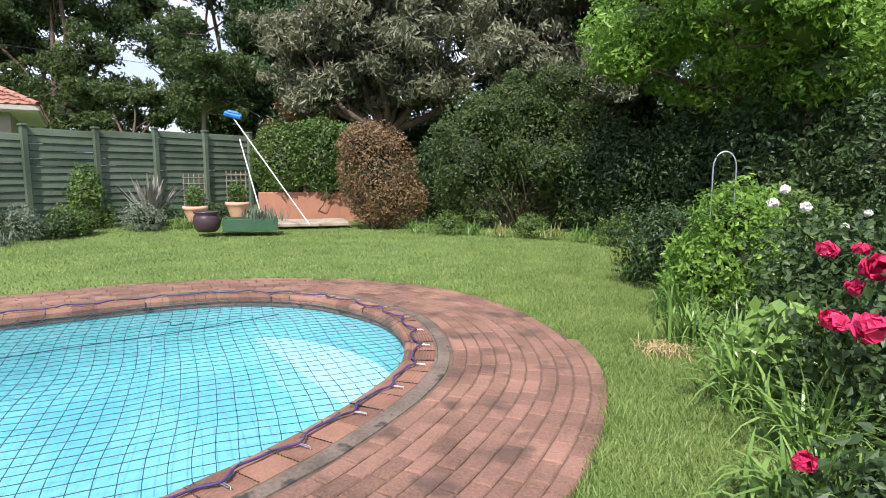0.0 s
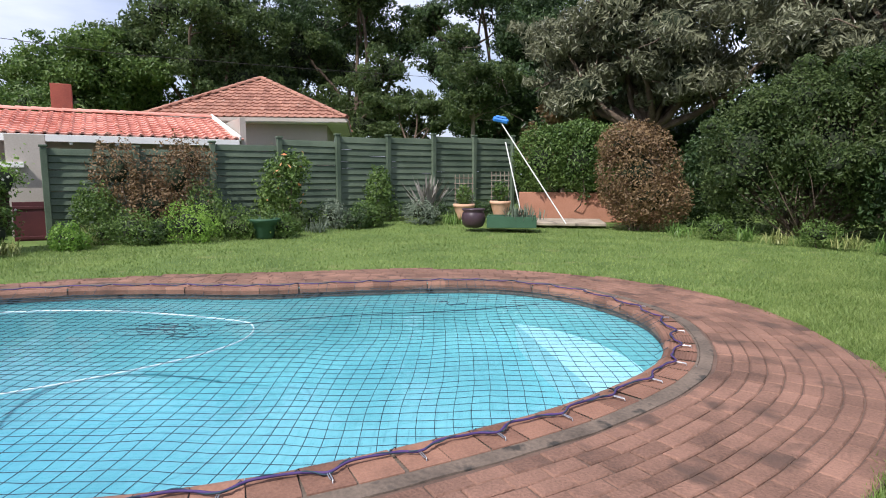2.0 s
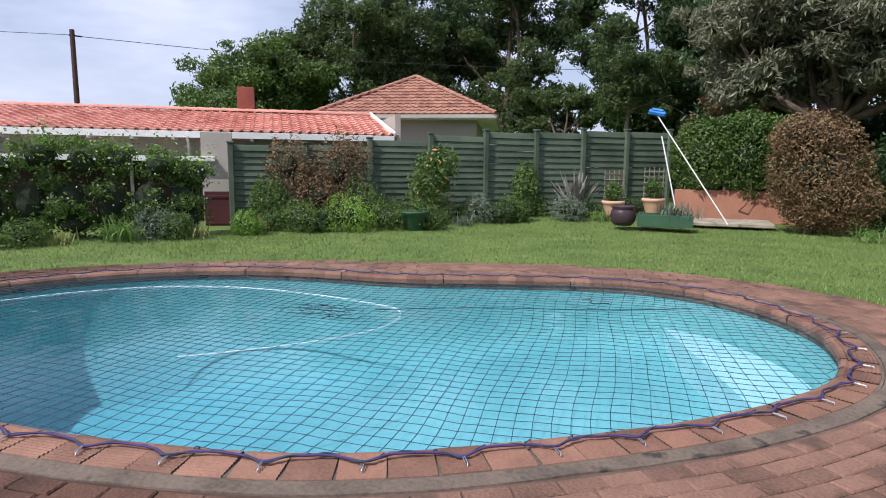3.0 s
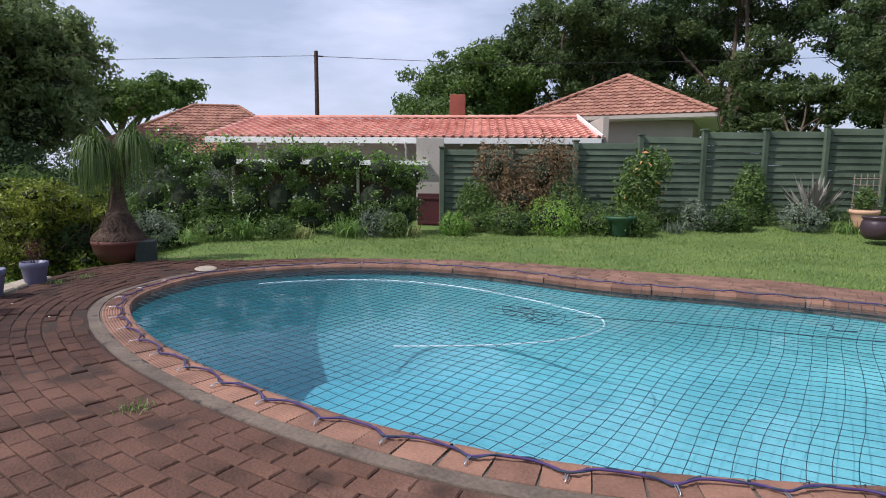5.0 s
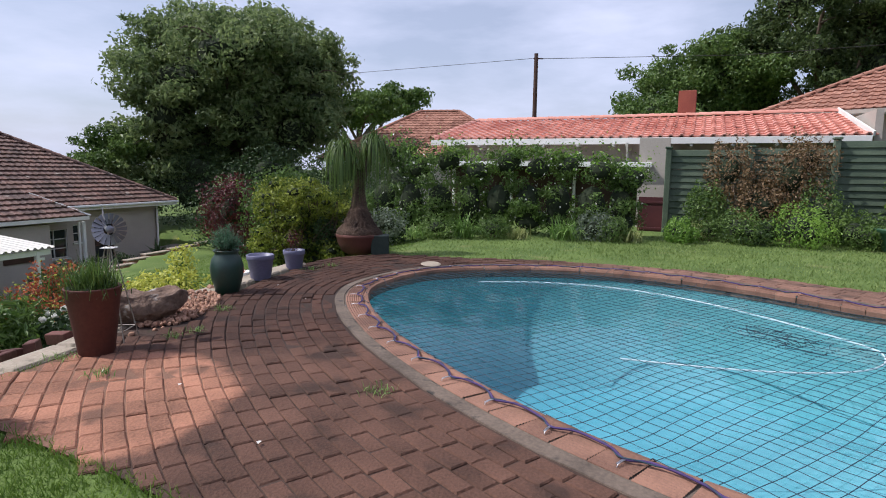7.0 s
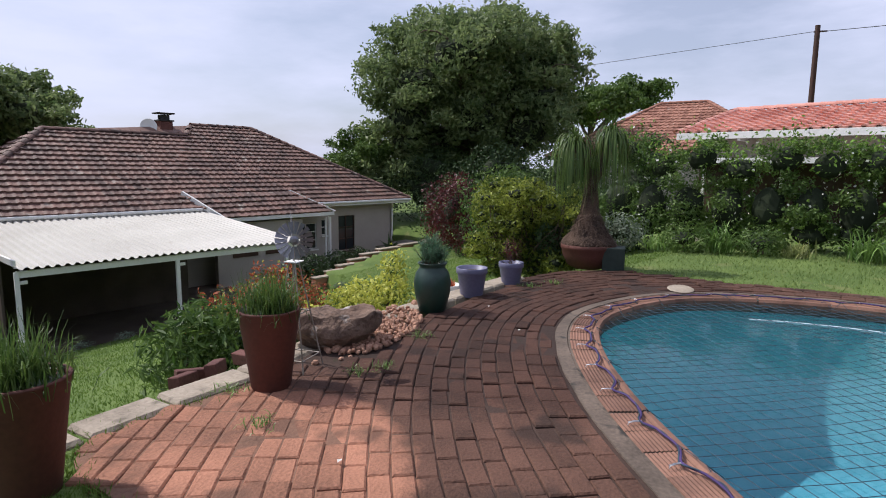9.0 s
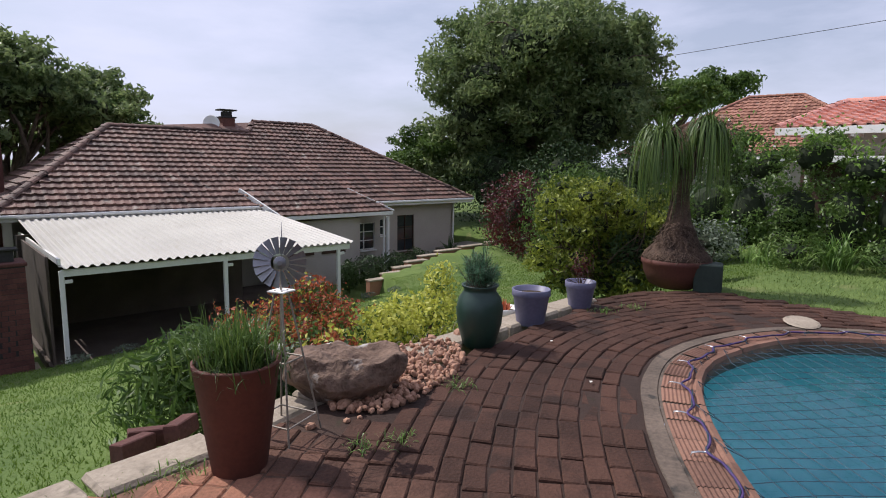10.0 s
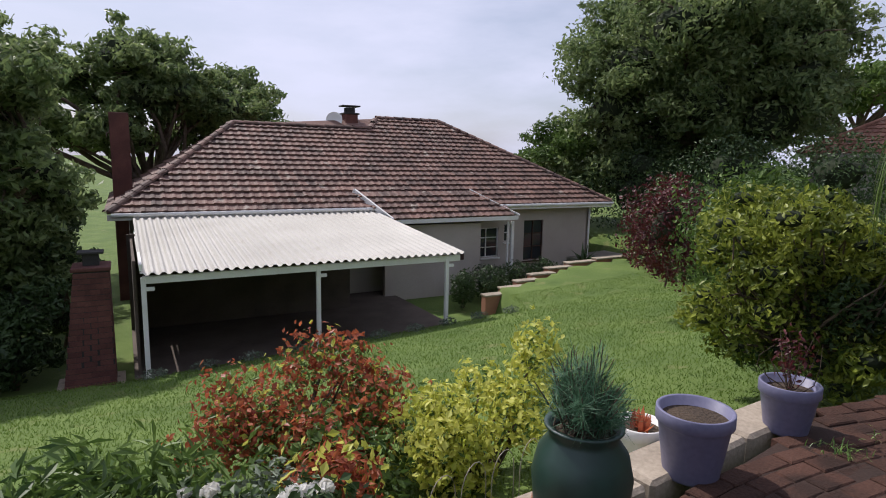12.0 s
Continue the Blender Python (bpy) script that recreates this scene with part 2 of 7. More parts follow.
M_VANE = surf("dull_zinc_sheet", (0.20, 0.195, 0.225), (0.34, 0.335, 0.37), 0.5, 8, 60, 0.1, metal=0.7)
M_WIRE = surf("rusty_wire", (0.20, 0.17, 0.14), (0.42, 0.38, 0.33), 0.6, 8, 60, 0.1, metal=0.4)
M_NET = surf("net_cord", (0.012, 0.03, 0.045), (0.03, 0.06, 0.085), 0.8, 5, 80, 0)
M_ROPE = surf("purple_rope", (0.035, 0.022, 0.09), (0.09, 0.05, 0.17), 0.8, 8, 90, 0.3)
M_HOSE = surf("white_hose", (0.48, 0.60, 0.64), (0.68, 0.78, 0.80), 0.5, 8, 50, 0)
M_BLUE = surf("blue_plastic", (0.02, 0.14, 0.50), (0.05, 0.25, 0.68), 0.45, 6, 50, 0.05)
M_POLEW = surf("white_pole", (0.62, 0.62, 0.60), (0.80, 0.80, 0.77), 0.5, 6, 50, 0)
M_ROCK = surf("sandstone_rock", (0.065, 0.042, 0.032), (0.25, 0.165, 0.12), 0.95, 5, 30, 1.0, spots=((0.50, 0.48, 0.44), 6, 0.62), dist=0.02)
M_PEBBLE = surf("red_pebble", (0.16, 0.07, 0.045), (0.42, 0.24, 0.16), 0.85, 6, 60, 0.3, rand=0.25, island=0.5)
M_TAR = surf("driveway", (0.20, 0.175, 0.155), (0.33, 0.29, 0.26), 0.95, 1.5, 50, 0.5)
M_STRAW = surf("dry_grass", (0.32, 0.22, 0.10), (0.55, 0.42, 0.23), 0.9, 6, 50, 0, island=0.4)

L_DARK = leafy("leaf_dark_green", (0.018, 0.042, 0.014), (0.075, 0.125, 0.04), 0.25)
L_BIG = leafy("leaf_grey_green", (0.085, 0.095, 0.055), (0.27, 0.275, 0.17), 0.25, 0.4)
L_BRIGHT = leafy("leaf_bright_green", (0.09, 0.195, 0.03), (0.30, 0.47, 0.085), 0.45, 0.4)
L_MID = leafy("leaf_mid_green", (0.045, 0.095, 0.02), (0.155, 0.235, 0.055), 0.33)
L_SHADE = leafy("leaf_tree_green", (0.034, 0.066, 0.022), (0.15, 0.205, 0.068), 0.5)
# haze over the trees by the house, put into a lighter leaf colour
L_HAZED = leafy("leaf_hazed_green", (0.075, 0.125, 0.045), (0.27, 0.335, 0.135), 0.5)
L_YEL = leafy("leaf_golden", (0.03, 0.07, 0.012), (0.36, 0.40, 0.06), 0.4, patch=1.6)
L_YELB = leafy("leaf_yellow", (0.34, 0.38, 0.04), (0.74, 0.72, 0.18), 0.45, patch=3.0)
L_RED = leafy("leaf_red", (0.20, 0.035, 0.022), (0.55, 0.17, 0.075), 0.42, patch=3.0)
L_DKRED = leafy("leaf_dark_red", (0.045, 0.010, 0.012), (0.15, 0.03, 0.03), 0.25)
L_BROWN = leafy("leaf_copper", (0.10, 0.058, 0.03), (0.30, 0.20, 0.10), 0.25)
L_STRAP = leafy("leaf_strap", (0.07, 0.15, 0.03), (0.25, 0.38, 0.10), 0.3, 0.35)
L_STRIPE = leafy("leaf_variegated", (0.12, 0.17, 0.045), (0.42, 0.43, 0.17), 0.3, 0.4)
L_GREY = leafy("leaf_silver", (0.075, 0.105, 0.07), (0.21, 0.25, 0.18), 0.15, 0.6)
L_ALOE = leafy("leaf_aloe", (0.11, 0.10, 0.085), (0.30, 0.28, 0.24), 0.1, 0.5)
L_PALM = leafy("leaf_ponytail", (0.045, 0.09, 0.018), (0.17, 0.24, 0.06), 0.25, 0.4)
L_PINE = leafy("leaf_blue_green", (0.035, 0.10, 0.05), (0.12, 0.24, 0.13), 0.3, 0.5)
P_WHITE = leafy("petal_white", (0.72, 0.70, 0.63), (0.88, 0.87, 0.83), 0.3, 0.6)
P_PINK = leafy("petal_crimson", (0.42, 0.008, 0.06), (0.72, 0.05, 0.16), 0.25, 0.5)
P_ORANGE = leafy("petal_orange", (0.62, 0.22, 0.08), (0.8, 0.45, 0.2), 0.3, 0.5)

# water: clear, gloss by Fresnel, tinted by depth of blue
M_WATER = bpy.data.materials.new("pool_water")
M_WATER.use_nodes = True
n, l = M_WATER.node_tree.nodes, M_WATER.node_tree.links
n.remove(n["Principled BSDF"])
tr = n.new("ShaderNodeBsdfTransparent")
tr.inputs["Color"].default_value = (0.74, 0.90, 0.955, 1)
gl = n.new("ShaderNodeBsdfGlossy")
gl.inputs["Roughness"].default_value = 0.04
fr = n.new("ShaderNodeFresnel")
fr.inputs["IOR"].default_value = 1.33
wv = n.new("ShaderNodeTexNoise")
wv.inputs["Scale"].default_value, wv.inputs["Detail"].default_value = 2.6, 2
gp = n.new("ShaderNodeNewGeometry")
l.new(gp.outputs["Position"], wv.inputs["Vector"])
bp = n.new("ShaderNodeBump")
bp.inputs["Strength"].default_value, bp.inputs["Distance"].default_value = 0.3, 0.02
l.new(wv.outputs["Fac"], bp.inputs["Height"])
l.new(bp.outputs["Normal"], gl.inputs["Normal"])
mx = n.new("ShaderNodeMixShader")
l.new(fr.outputs[0], mx.inputs[0])
l.new(tr.outputs[0], mx.inputs[1])
l.new(gl.outputs[0], mx.inputs[2])
l.new(mx.outputs[0], n["Material Output"].inputs["Surface"])

M_GLASS = bpy.data.materials.new("window_glass")
M_GLASS.use_nodes = True
gb = M_GLASS.node_tree.nodes["Principled BSDF"]
gb.inputs["Base Color"].default_value, gb.inputs["Roughness"].default_value = (0.03, 0.035, 0.04, 1), 0.05


# ---- mesh helpers ----
def mesh_from(name, verts, faces, mat, smooth=False):
    me = bpy.data.meshes.new(name)
    me.from_pydata([tuple(v) for v in verts], [], [tuple(f) for f in faces])
    me.materials.append(mat)
    if smooth:
        me.polygons.foreach_set("use_smooth", [True] * len(me.polygons))
    else:
        me.shade_flat()
    me.update()
    return me


def np_mesh(name, V, Fq, mat):
    """A mesh from numpy arrays: V (n,3), Fq (m,k) of k-gons."""
    me = bpy.data.meshes.new(name)
    V, Fq = np.ascontiguousarray(V, np.float32), np.ascontiguousarray(Fq, np.int32)
    k = Fq.shape[1]
    me.vertices.add(len(V))
    me.vertices.foreach_set("co", V.ravel())
    me.loops.add(Fq.size)
    me.loops.foreach_set("vertex_index", Fq.ravel())
    me.polygons.add(len(Fq))
    me.polygons.foreach_set("loop_start", np.arange(0, Fq.size, k, dtype=np.int32))
    me.materials.append(mat)
    me.update(calc_edges=True)
    me.shade_flat()
    return me


def thing(name, loc, label, category, group="", kind=""):
    e = new(name)
    e.empty_display_size = 0.1
    e.location = loc
    return tagged(e, label, category, group, kind)


def put(name, me, parent=None, label="", m=None):
    """Links a mesh whose vertices are in the parent's coordinates."""
    ob = new(name, me)
    if parent is not None:
        ob.parent = parent
    if m is not None:
        ob.matrix_basis = m
    if label:
        ob["label"] = label
    return ob


def part(name, bm, mat, parent, label="", smooth=False):
    me = bpy.data.meshes.new(name)
    bm.to_mesh(me)
    bm.free()
    me.materials.append(mat)
    if smooth:
        me.polygons.foreach_set("use_smooth", [True] * len(me.polygons))
    return put(name, me, parent, label)


def box_bm(boxes, bevel=0.0):
    """boxes: (cx, cy, cz, sx, sy, sz[, rz])."""
    bm = bmesh.new()
    for b in boxes:
        cx, cy, cz, sx, sy, sz = b[:6]
        rz = b[6] if len(b) > 6 else 0.0
        bmesh.ops.create_cube(bm, size=1, matrix=pose(cx, cy, cz, 0, 0, rz) @ Matrix.Diagonal((sx, sy, sz, 1)))
    if bevel:
        bmesh.ops.bevel(bm, geom=bm.edges[:], offset=bevel, segments=1, affect="EDGES")
    return bm


def lathe(profile, seg=28, closed=True):
    """Surface of revolution about z; profile of (r, z) from bottom outside up and down inside."""
    bm = bmesh.new()
    rings = []
    for r, z in profile:
        rings.append([bm.verts.new((max(r, 1e-4) * math.cos(2 * math.pi * i / seg), max(r, 1e-4) * math.sin(2 * math.pi * i / seg), z)) for i in range(seg)])
    for a, b in zip(rings, rings[1:]):
        for i in range(seg):
            bm.faces.new((a[i], a[(i + 1) % seg], b[(i + 1) % seg], b[i]))
    if closed:
        bm.faces.new(list(reversed(rings[0])))
        bm.faces.new(rings[-1])
    return bm


def tube(points, radii, seg=6):
    """Tapered tube along points: verts and quads as arrays."""
    P = [Vector(p) for p in points]
    V, Fc = [], []
    for i, p in enumerate(P):
        d = (P[min(i + 1, len(P) - 1)] - P[max(i - 1, 0)]).normalized()
        a = d.orthogonal().normalized() if abs(d.z) > 0.9 else d.cross(Vector((0, 0, 1))).normalized()
        b = d.cross(a)
        r = radii[i] if hasattr(radii, "__len__") else radii
        for k in range(seg):
            t = 2 * math.pi * k / seg
            V.append(p + a * (r * math.cos(t)) + b * (r * math.sin(t)))
    for i in range(len(P) - 1):
        for k in range(seg):
            Fc.append((i * seg + k, i * seg + (k + 1) % seg, (i + 1) * seg + (k + 1) % seg, (i + 1) * seg + k))
    return V, Fc


def tubes_mesh(name, tubes, mat, seg=6, smooth=True):
    V, Fc = [], []
    for pts, rad in tubes:
        v, f = tube(pts, rad, seg)
        o = len(V)
        V += v
        Fc += [tuple(i + o for i in q) for q in f]
    return mesh_from(name, V, Fc, mat, smooth)


def lay(mats4, proto, parent, name, mat_rest, limit=300, rest_label=""):
    """Alike pieces: the first `limit` as objects on one mesh, the rest joined as stuff."""
    for m in mats4[:limit]:
        ob = new(name, proto)
        ob.parent = parent
        ob.matrix_basis = m
    rest = mats4[limit:]
    if rest:
        pv = np.array([v.co[:] for v in proto.vertices])
        k = max(len(p.vertices) for p in proto.polygons)
        pf = np.array([tuple(p.vertices) for p in proto.polygons if len(p.vertices) == k])
        A = np.array([[list(r) for r in m] for m in rest])
        V = np.einsum("nij,vj->nvi", A[:, :3, :3], pv) + A[:, None, :3, 3]
        Fq = (pf[None] + (np.arange(len(rest)) * len(pv))[:, None, None]).reshape(-1, k)
        ob = put(name + "_field", np_mesh(name + "_field", V.reshape(-1, 3), Fq, mat_rest), parent, rest_label)
        ob["kind"] = "stuff"


def block_mesh(name, sx, sy, sz, mat, ch=0.008):
    """A brick with chamfered top edges: quads only."""
    x, y, c = sx / 2, sy / 2, ch
    V = [(-x, -y, 0), (x, -y, 0), (x, y, 0), (-x, y, 0), (-x, -y, sz - c), (x, -y, sz - c), (x, y, sz - c), (-x, y, sz - c),
         (-x + c, -y + c, sz), (x - c, -y + c, sz), (x - c, y - c, sz), (-x + c, y - c, sz)]
    Fc = [(8, 9, 10, 11)] + [(i, (i + 1) % 4, 4 + (i + 1) % 4, 4 + i) for i in range(4)] + [(4 + i, 4 + (i + 1) % 4, 8 + (i + 1) % 4, 8 + i) for i in range(4)]
    return mesh_from(name, V, Fc, mat)


rng = np.random.default_rng(7)


def leaf_cloud(C, N, size, aspect=0.45, fold=0.25, jitter=0.9, droop=0.0):
    """Folded four-corner leaves at centres C, facing about N. Returns verts and triangles."""
    n_ = len(C)
    N = N + rng.normal(0, jitter, (n_, 3))
    N /= np.linalg.norm(N, axis=1, keepdims=True) + 1e-9
    T = rng.normal(0, 1, (n_, 3))
    T[:, 2] -= droop
    T -= N * np.sum(T * N, axis=1, keepdims=True)
    T /= np.linalg.norm(T, axis=1, keepdims=True) + 1e-9
    B = np.cross(N, T)
    s = size * rng.uniform(0.65, 1.3, (n_, 1))
    a = C - T * s * 0.5
    b = C + T * s * 0.5
    c = C + B * s * aspect * 0.5 + N * s * fold * 0.3 - T * s * 0.05
    d = C - B * s * aspect * 0.5 + N * s * fold * 0.3 - T * s * 0.05
    V = np.stack([a, c, b, d], 1).reshape(-1, 3)
    i = np.arange(n_)[:, None] * 4
    return V, np.concatenate([i + [0, 1, 2], i + [0, 2, 3]], 1).reshape(-1, 3)


def clump_points(blobs, count, shell=0.55, rough=0.25):
    """Points spread through ellipsoid clumps (cx, cy, cz, rx, ry, rz), denser to the outside, with an uneven surface."""
    vol = np.array([b[3] * b[4] + b[4] * b[5] + b[3] * b[5] for b in blobs])
    pick = rng.choice(len(blobs), count, p=vol / vol.sum())
    B = np.array([b[:6] for b in blobs])[pick]
    D = rng.normal(0, 1, (count, 3))
    D /= np.linalg.norm(D, axis=1, keepdims=True)
    lump = 1 + rough * (np.sin(D[:, 0] * 5 + pick) * np.sin(D[:, 1] * 6 + 2 * pick) + 0.6 * np.sin(D[:, 2] * 9 + pick) * np.cos(D[:, 0] * 8 + pick))
    r = (shell + (1 - shell) * rng.random(count) ** 0.5) * lump
    return B[:, :3] + D * B[:, 3:6] * r[:, None], D


def tufts(blobs, per, scale, seed, flat=0.7):
    """Each clump broken into smaller tufts on its upper and outer side, with gaps between them."""
    g = np.random.default_rng(seed)
    out = []
    for b in blobs:
        for k in range(per):
            d = g.normal(0, 1, 3)
            d /= np.linalg.norm(d)
            d[2] = d[2] * 0.8 + 0.2
            q = scale * min(b[3:6]) * g.uniform(0.6, 1.35)
            s_ = g.uniform(0.6, 1.12)
            out.append((b[0] + d[0] * b[3] * s_, b[1] + d[1] * b[4] * s_, b[2] + d[2] * b[5] * s_, q * 1.25, q * 1.25, q * flat))
    return out


def foliage(name, blobs, count, size, mat, parent, label="", aspect=0.45, shell=0.55, rough=0.25, jitter=0.8, droop=0.0, zmin=None):
    C, N = clump_points(blobs, count, shell, rough)
    if zmin is not None:
        C[:, 2] = np.where(C[:, 2] < zmin, zmin + rng.random(count) * 0.15, C[:, 2])
    V, Fq = leaf_cloud(C, N, size, aspect, jitter=jitter, droop=droop)
    return put(name, np_mesh(name, V, Fq, mat), parent, label)


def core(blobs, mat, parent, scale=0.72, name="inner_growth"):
    """Filler blobs well inside the leaves: the inner shade is put into their colour."""
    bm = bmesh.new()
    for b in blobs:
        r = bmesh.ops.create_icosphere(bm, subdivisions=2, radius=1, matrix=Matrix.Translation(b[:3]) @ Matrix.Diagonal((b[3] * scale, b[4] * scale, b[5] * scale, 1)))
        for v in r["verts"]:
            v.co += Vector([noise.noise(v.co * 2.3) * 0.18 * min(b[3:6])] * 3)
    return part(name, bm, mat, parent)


def limb(p0, p1, r0, r1, bend=0.15, n_=5):
    p0, p1 = Vector(p0), Vector(p1)
    side = Vector(rng.normal(0, 1, 3)) * (p1 - p0).length * bend
    return [p0.lerp(p1, i / (n_ - 1)) + side * math.sin(math.pi * i / (n_ - 1)) for i in range(n_)], [r0 + (r1 - r0) * i / (n_ - 1) for i in range(n_)]


def tree(loc, trunk_h, trunk_r, blobs, leaves, size, mat, label, bark=None, aspect=0.45, shell=0.35, cored=True, name="tree", droop=0.0, category="tree", rough=0.3, core_mat=None):
    """Tapered trunk, limbs to each clump, a crown of single leaves."""
    t = thing(name, loc, label, category)
    tubes = [limb((0, 0, -0.6), (rng.normal(0, 0.2), rng.normal(0, 0.2), trunk_h), trunk_r, trunk_r * 0.6, 0.04)]
    for b in blobs:
        tip = Vector(b[:3])
        tubes.append(limb(tubes[0][0][-1 if tip.z > trunk_h else -2], tip, trunk_r * 0.45, trunk_r * 0.12, 0.1))
        for k in range(4):
            q = tip + Vector(rng.normal(0, 0.55, 3)) * min(b[3:6])
            tubes.append(limb(tip.lerp(tubes[-1][0][2], 0.5), q, trunk_r * 0.16, trunk_r * 0.04, 0.15))
    put("trunk", tubes_mesh("trunk", tubes, bark or M_BARK), t)
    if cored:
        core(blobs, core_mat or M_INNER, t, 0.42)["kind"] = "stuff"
    tops = [(*b[:3], b[3] * 0.62, b[4] * 0.62, b[5] * 0.62) for b in blobs] + tufts(blobs, 13, 0.36, int(abs(loc[0]) * 100 + abs(loc[1]) * 10), 0.8)
    foliage("crown", tops, int(leaves * 1.35), size * 0.95, mat, t, "", aspect, shell, rough, 0.75, droop)
    return t


def blobs_in(cx, cy, cz, rx, ry, rz, k, r, seed):
    g = np.random.default_rng(seed)
    out = []
    for i in range(k):
        d = g.normal(0, 1, 3)
        d /= np.linalg.norm(d)
        s = g.uniform(0.45, 0.85)
        q = r * g.uniform(0.7, 1.3)
        out.append((cx + d[0] * rx * s, cy + d[1] * ry * s, cz + d[2] * rz * s, q * 1.1, q * 1.1, q * 0.8))
    return out


def straps(name, n_, length, width, mat, parent, spread=1.0, seg=5, base_r=0.06, label="", erect=0.9, stiff=False, hang=None):
    """Arching strap leaves from one base."""
    V, Fc = [], []
    for i in range(n_):
        az, out = rng.uniform(0, 2 * math.pi), rng.uniform(0.15, 1.0) * spread
        L, w = length * rng.uniform(0.6, 1.15), width * rng.uniform(0.7, 1.2)
        tip_e = erect * rng.uniform(0.5, 1.9)
        b = np.array([rng.normal(0, base_r), rng.normal(0, base_r), 0.0])
        d = np.array([math.cos(az), math.sin(az), 0])
        sdir = np.array([-math.sin(az), math.cos(az), 0])
        o = len(V)
        for k in range(seg + 1):
            s = k / seg
            if stiff:
                p = b + d * L * s * out * 0.8 + np.array([0, 0, L * s * math.sqrt(max(0.05, 1 - (out * 0.8) ** 2))])
            elif hang is not None:
                p = b + d * L * (0.3 + 0.7 * out) * 0.6 * math.sin(min(1.0, s * 1.15) * math.pi / 2) + np.array([0, 0, L * (s * tip_e - (tip_e + hang * 0.5) * s * s)])
            else:
                p = b + d * L * out * (s ** 1.3) * 0.85 + np.array([0, 0, L * (s * erect - out * 0.85 * s ** 2.6)])
            ww = w * (1 - s ** 2.2) * (0.6 + 0.4 * min(1, s * 4)) + 0.0008
            V += [p - sdir * ww / 2, p + sdir * ww / 2]
        for k in range(seg):
            Fc.append((o + 2 * k, o + 2 * k + 1, o + 2 * k + 3, o + 2 * k + 2))
    return put(name, mesh_from(name, V, Fc, mat), parent, label)


# ---- the lie of the land ----
HOUSE_O, HOUSE_U, HOUSE_V = np.array((-9.74, -12.23)), np.array((-0.915, 0.404)), np.array((-0.404, -0.915))


def to_house(x, y):
    return ((x - HOUSE_O[0]) * HOUSE_U[0] + (y - HOUSE_O[1]) * HOUSE_U[1], (x - HOUSE_O[0]) * HOUSE_V[0] + (y - HOUSE_O[1]) * HOUSE_V[1])


def hw(u, v, z=0.0):
    """A place given along and behind the front of the house's veranda."""
    return Vector((HOUSE_O[0] + u * HOUSE_U[0] + v * HOUSE_V[0], HOUSE_O[1] + u * HOUSE_U[1] + v * HOUSE_V[1], z))


def ss(a, b, x):
    t = np.clip((x - a) / (b - a), 0, 1)
    return t * t * (3 - 2 * t)


def ground_z(x, y):
    """Terrace level round the pool, a bank and a lawn that falls to the house."""
    u, v = to_house(np.asarray(x, float), np.asarray(y, float))
    foot = -2.52 + 0.045 * np.clip(u, 0, 6) + 0.05 * np.clip(u - 6, 0, 12)
    fall = -0.42 + (foot + 0.42) * np.clip((v + 9.9) / 9.6, 0, 1)
    side = ss(-14.0, -9.5, u) * (1 - ss(16, 24, u) * 0.35)
    z = -0.02 + (fall + 0.02) * ss(-10.35, -9.95, v) * side
    edge = -0.35 + 2.3 * ss(8.2, 9.2, u) + 1.2 * ss(9.5, 13, u)
    cut = ss(edge, edge + 0.35, v) * ss(-4.5, -2.0, u) * (1 - ss(16.5, 17.5, u))
    z = z + (-2.98 - z) * cut
    d = (np.asarray(x) + 11.9) * 0.92 - (np.asarray(y) - 10.7) * 0.392
    rise = 0.16 * ss(4.0, 0.5, d) * ss(8, 13, y)
    return z + rise + 0.02 * np.sin(np.asarray(x) * 0.9) * np.sin(np.asarray(y) * 0.8) * ss(-9, -14, v)


# ---- pool outline (inner edge of the coping) and paving edge ----
POOL = [(-1.50, 2.12), (-0.95, 3.25), (-0.72, 4.45), (-1.12, 5.66), (-1.95, 6.38), (-2.75, 6.60), (-3.62, 6.38), (-4.70, 5.50), (-5.62, 4.60), (-6.60, 4.02),
        (-7.45, 3.38), (-8.16, 2.42), (-8.45, 1.2), (-8.22, 0.02), (-7.4, -0.68), (-6.5, -0.86), (-5.2, -0.60), (-3.9, -0.06), (-2.85, 0.58), (-2.10, 1.24)]
PAVE = [(0.36, 2.5), (0.74, 4.1), (0.55, 5.35), (-0.2, 6.66), (-1.2, 7.5), (-2.6, 7.78), (-4.0, 7.5), (-5.2, 6.72), (-6.5, 5.5), (-7.65, 4.42), (-8.6, 3.1),
        (-9.15, 1.9), (-9.42, 0.5), (-9.75, -0.7), (-9.35, -1.6), (-7.8, -2.12), (-6.5, -2.45), (-5.3, -2.88), (-4.6, -2.96), (-3.5, -3.2), (-3.12, -2.55), (-2.55, -1.65), (-1.75, -0.6), (-0.75, 0.75)]


def smooth_loop(pts, n_):
    P = np.array(pts, float)
    k = len(P)
    out = []
    for i in range(n_):
        s = i / n_ * k
        j, t = int(s), s - int(s)
        a, b, c, d = P[(j - 1) % k], P[j % k], P[(j + 1) % k], P[(j + 2) % k]
        out.append(0.5 * (2 * b + (c - a) * t + (2 * a - 5 * b + 4 * c - d) * t * t + (3 * b - a - 3 * c + d) * t ** 3))
    return np.array(out)


def even(loop, n_):
    L = np.vstack([loop, loop[:1]])
    s = np.concatenate([[0], np.cumsum(np.linalg.norm(np.diff(L, axis=0), axis=1))])
    t = np.linspace(0, s[-1], n_, endpoint=False)
    return np.stack([np.interp(t, s, L[:, 0]), np.interp(t, s, L[:, 1])], 1), s[-1]


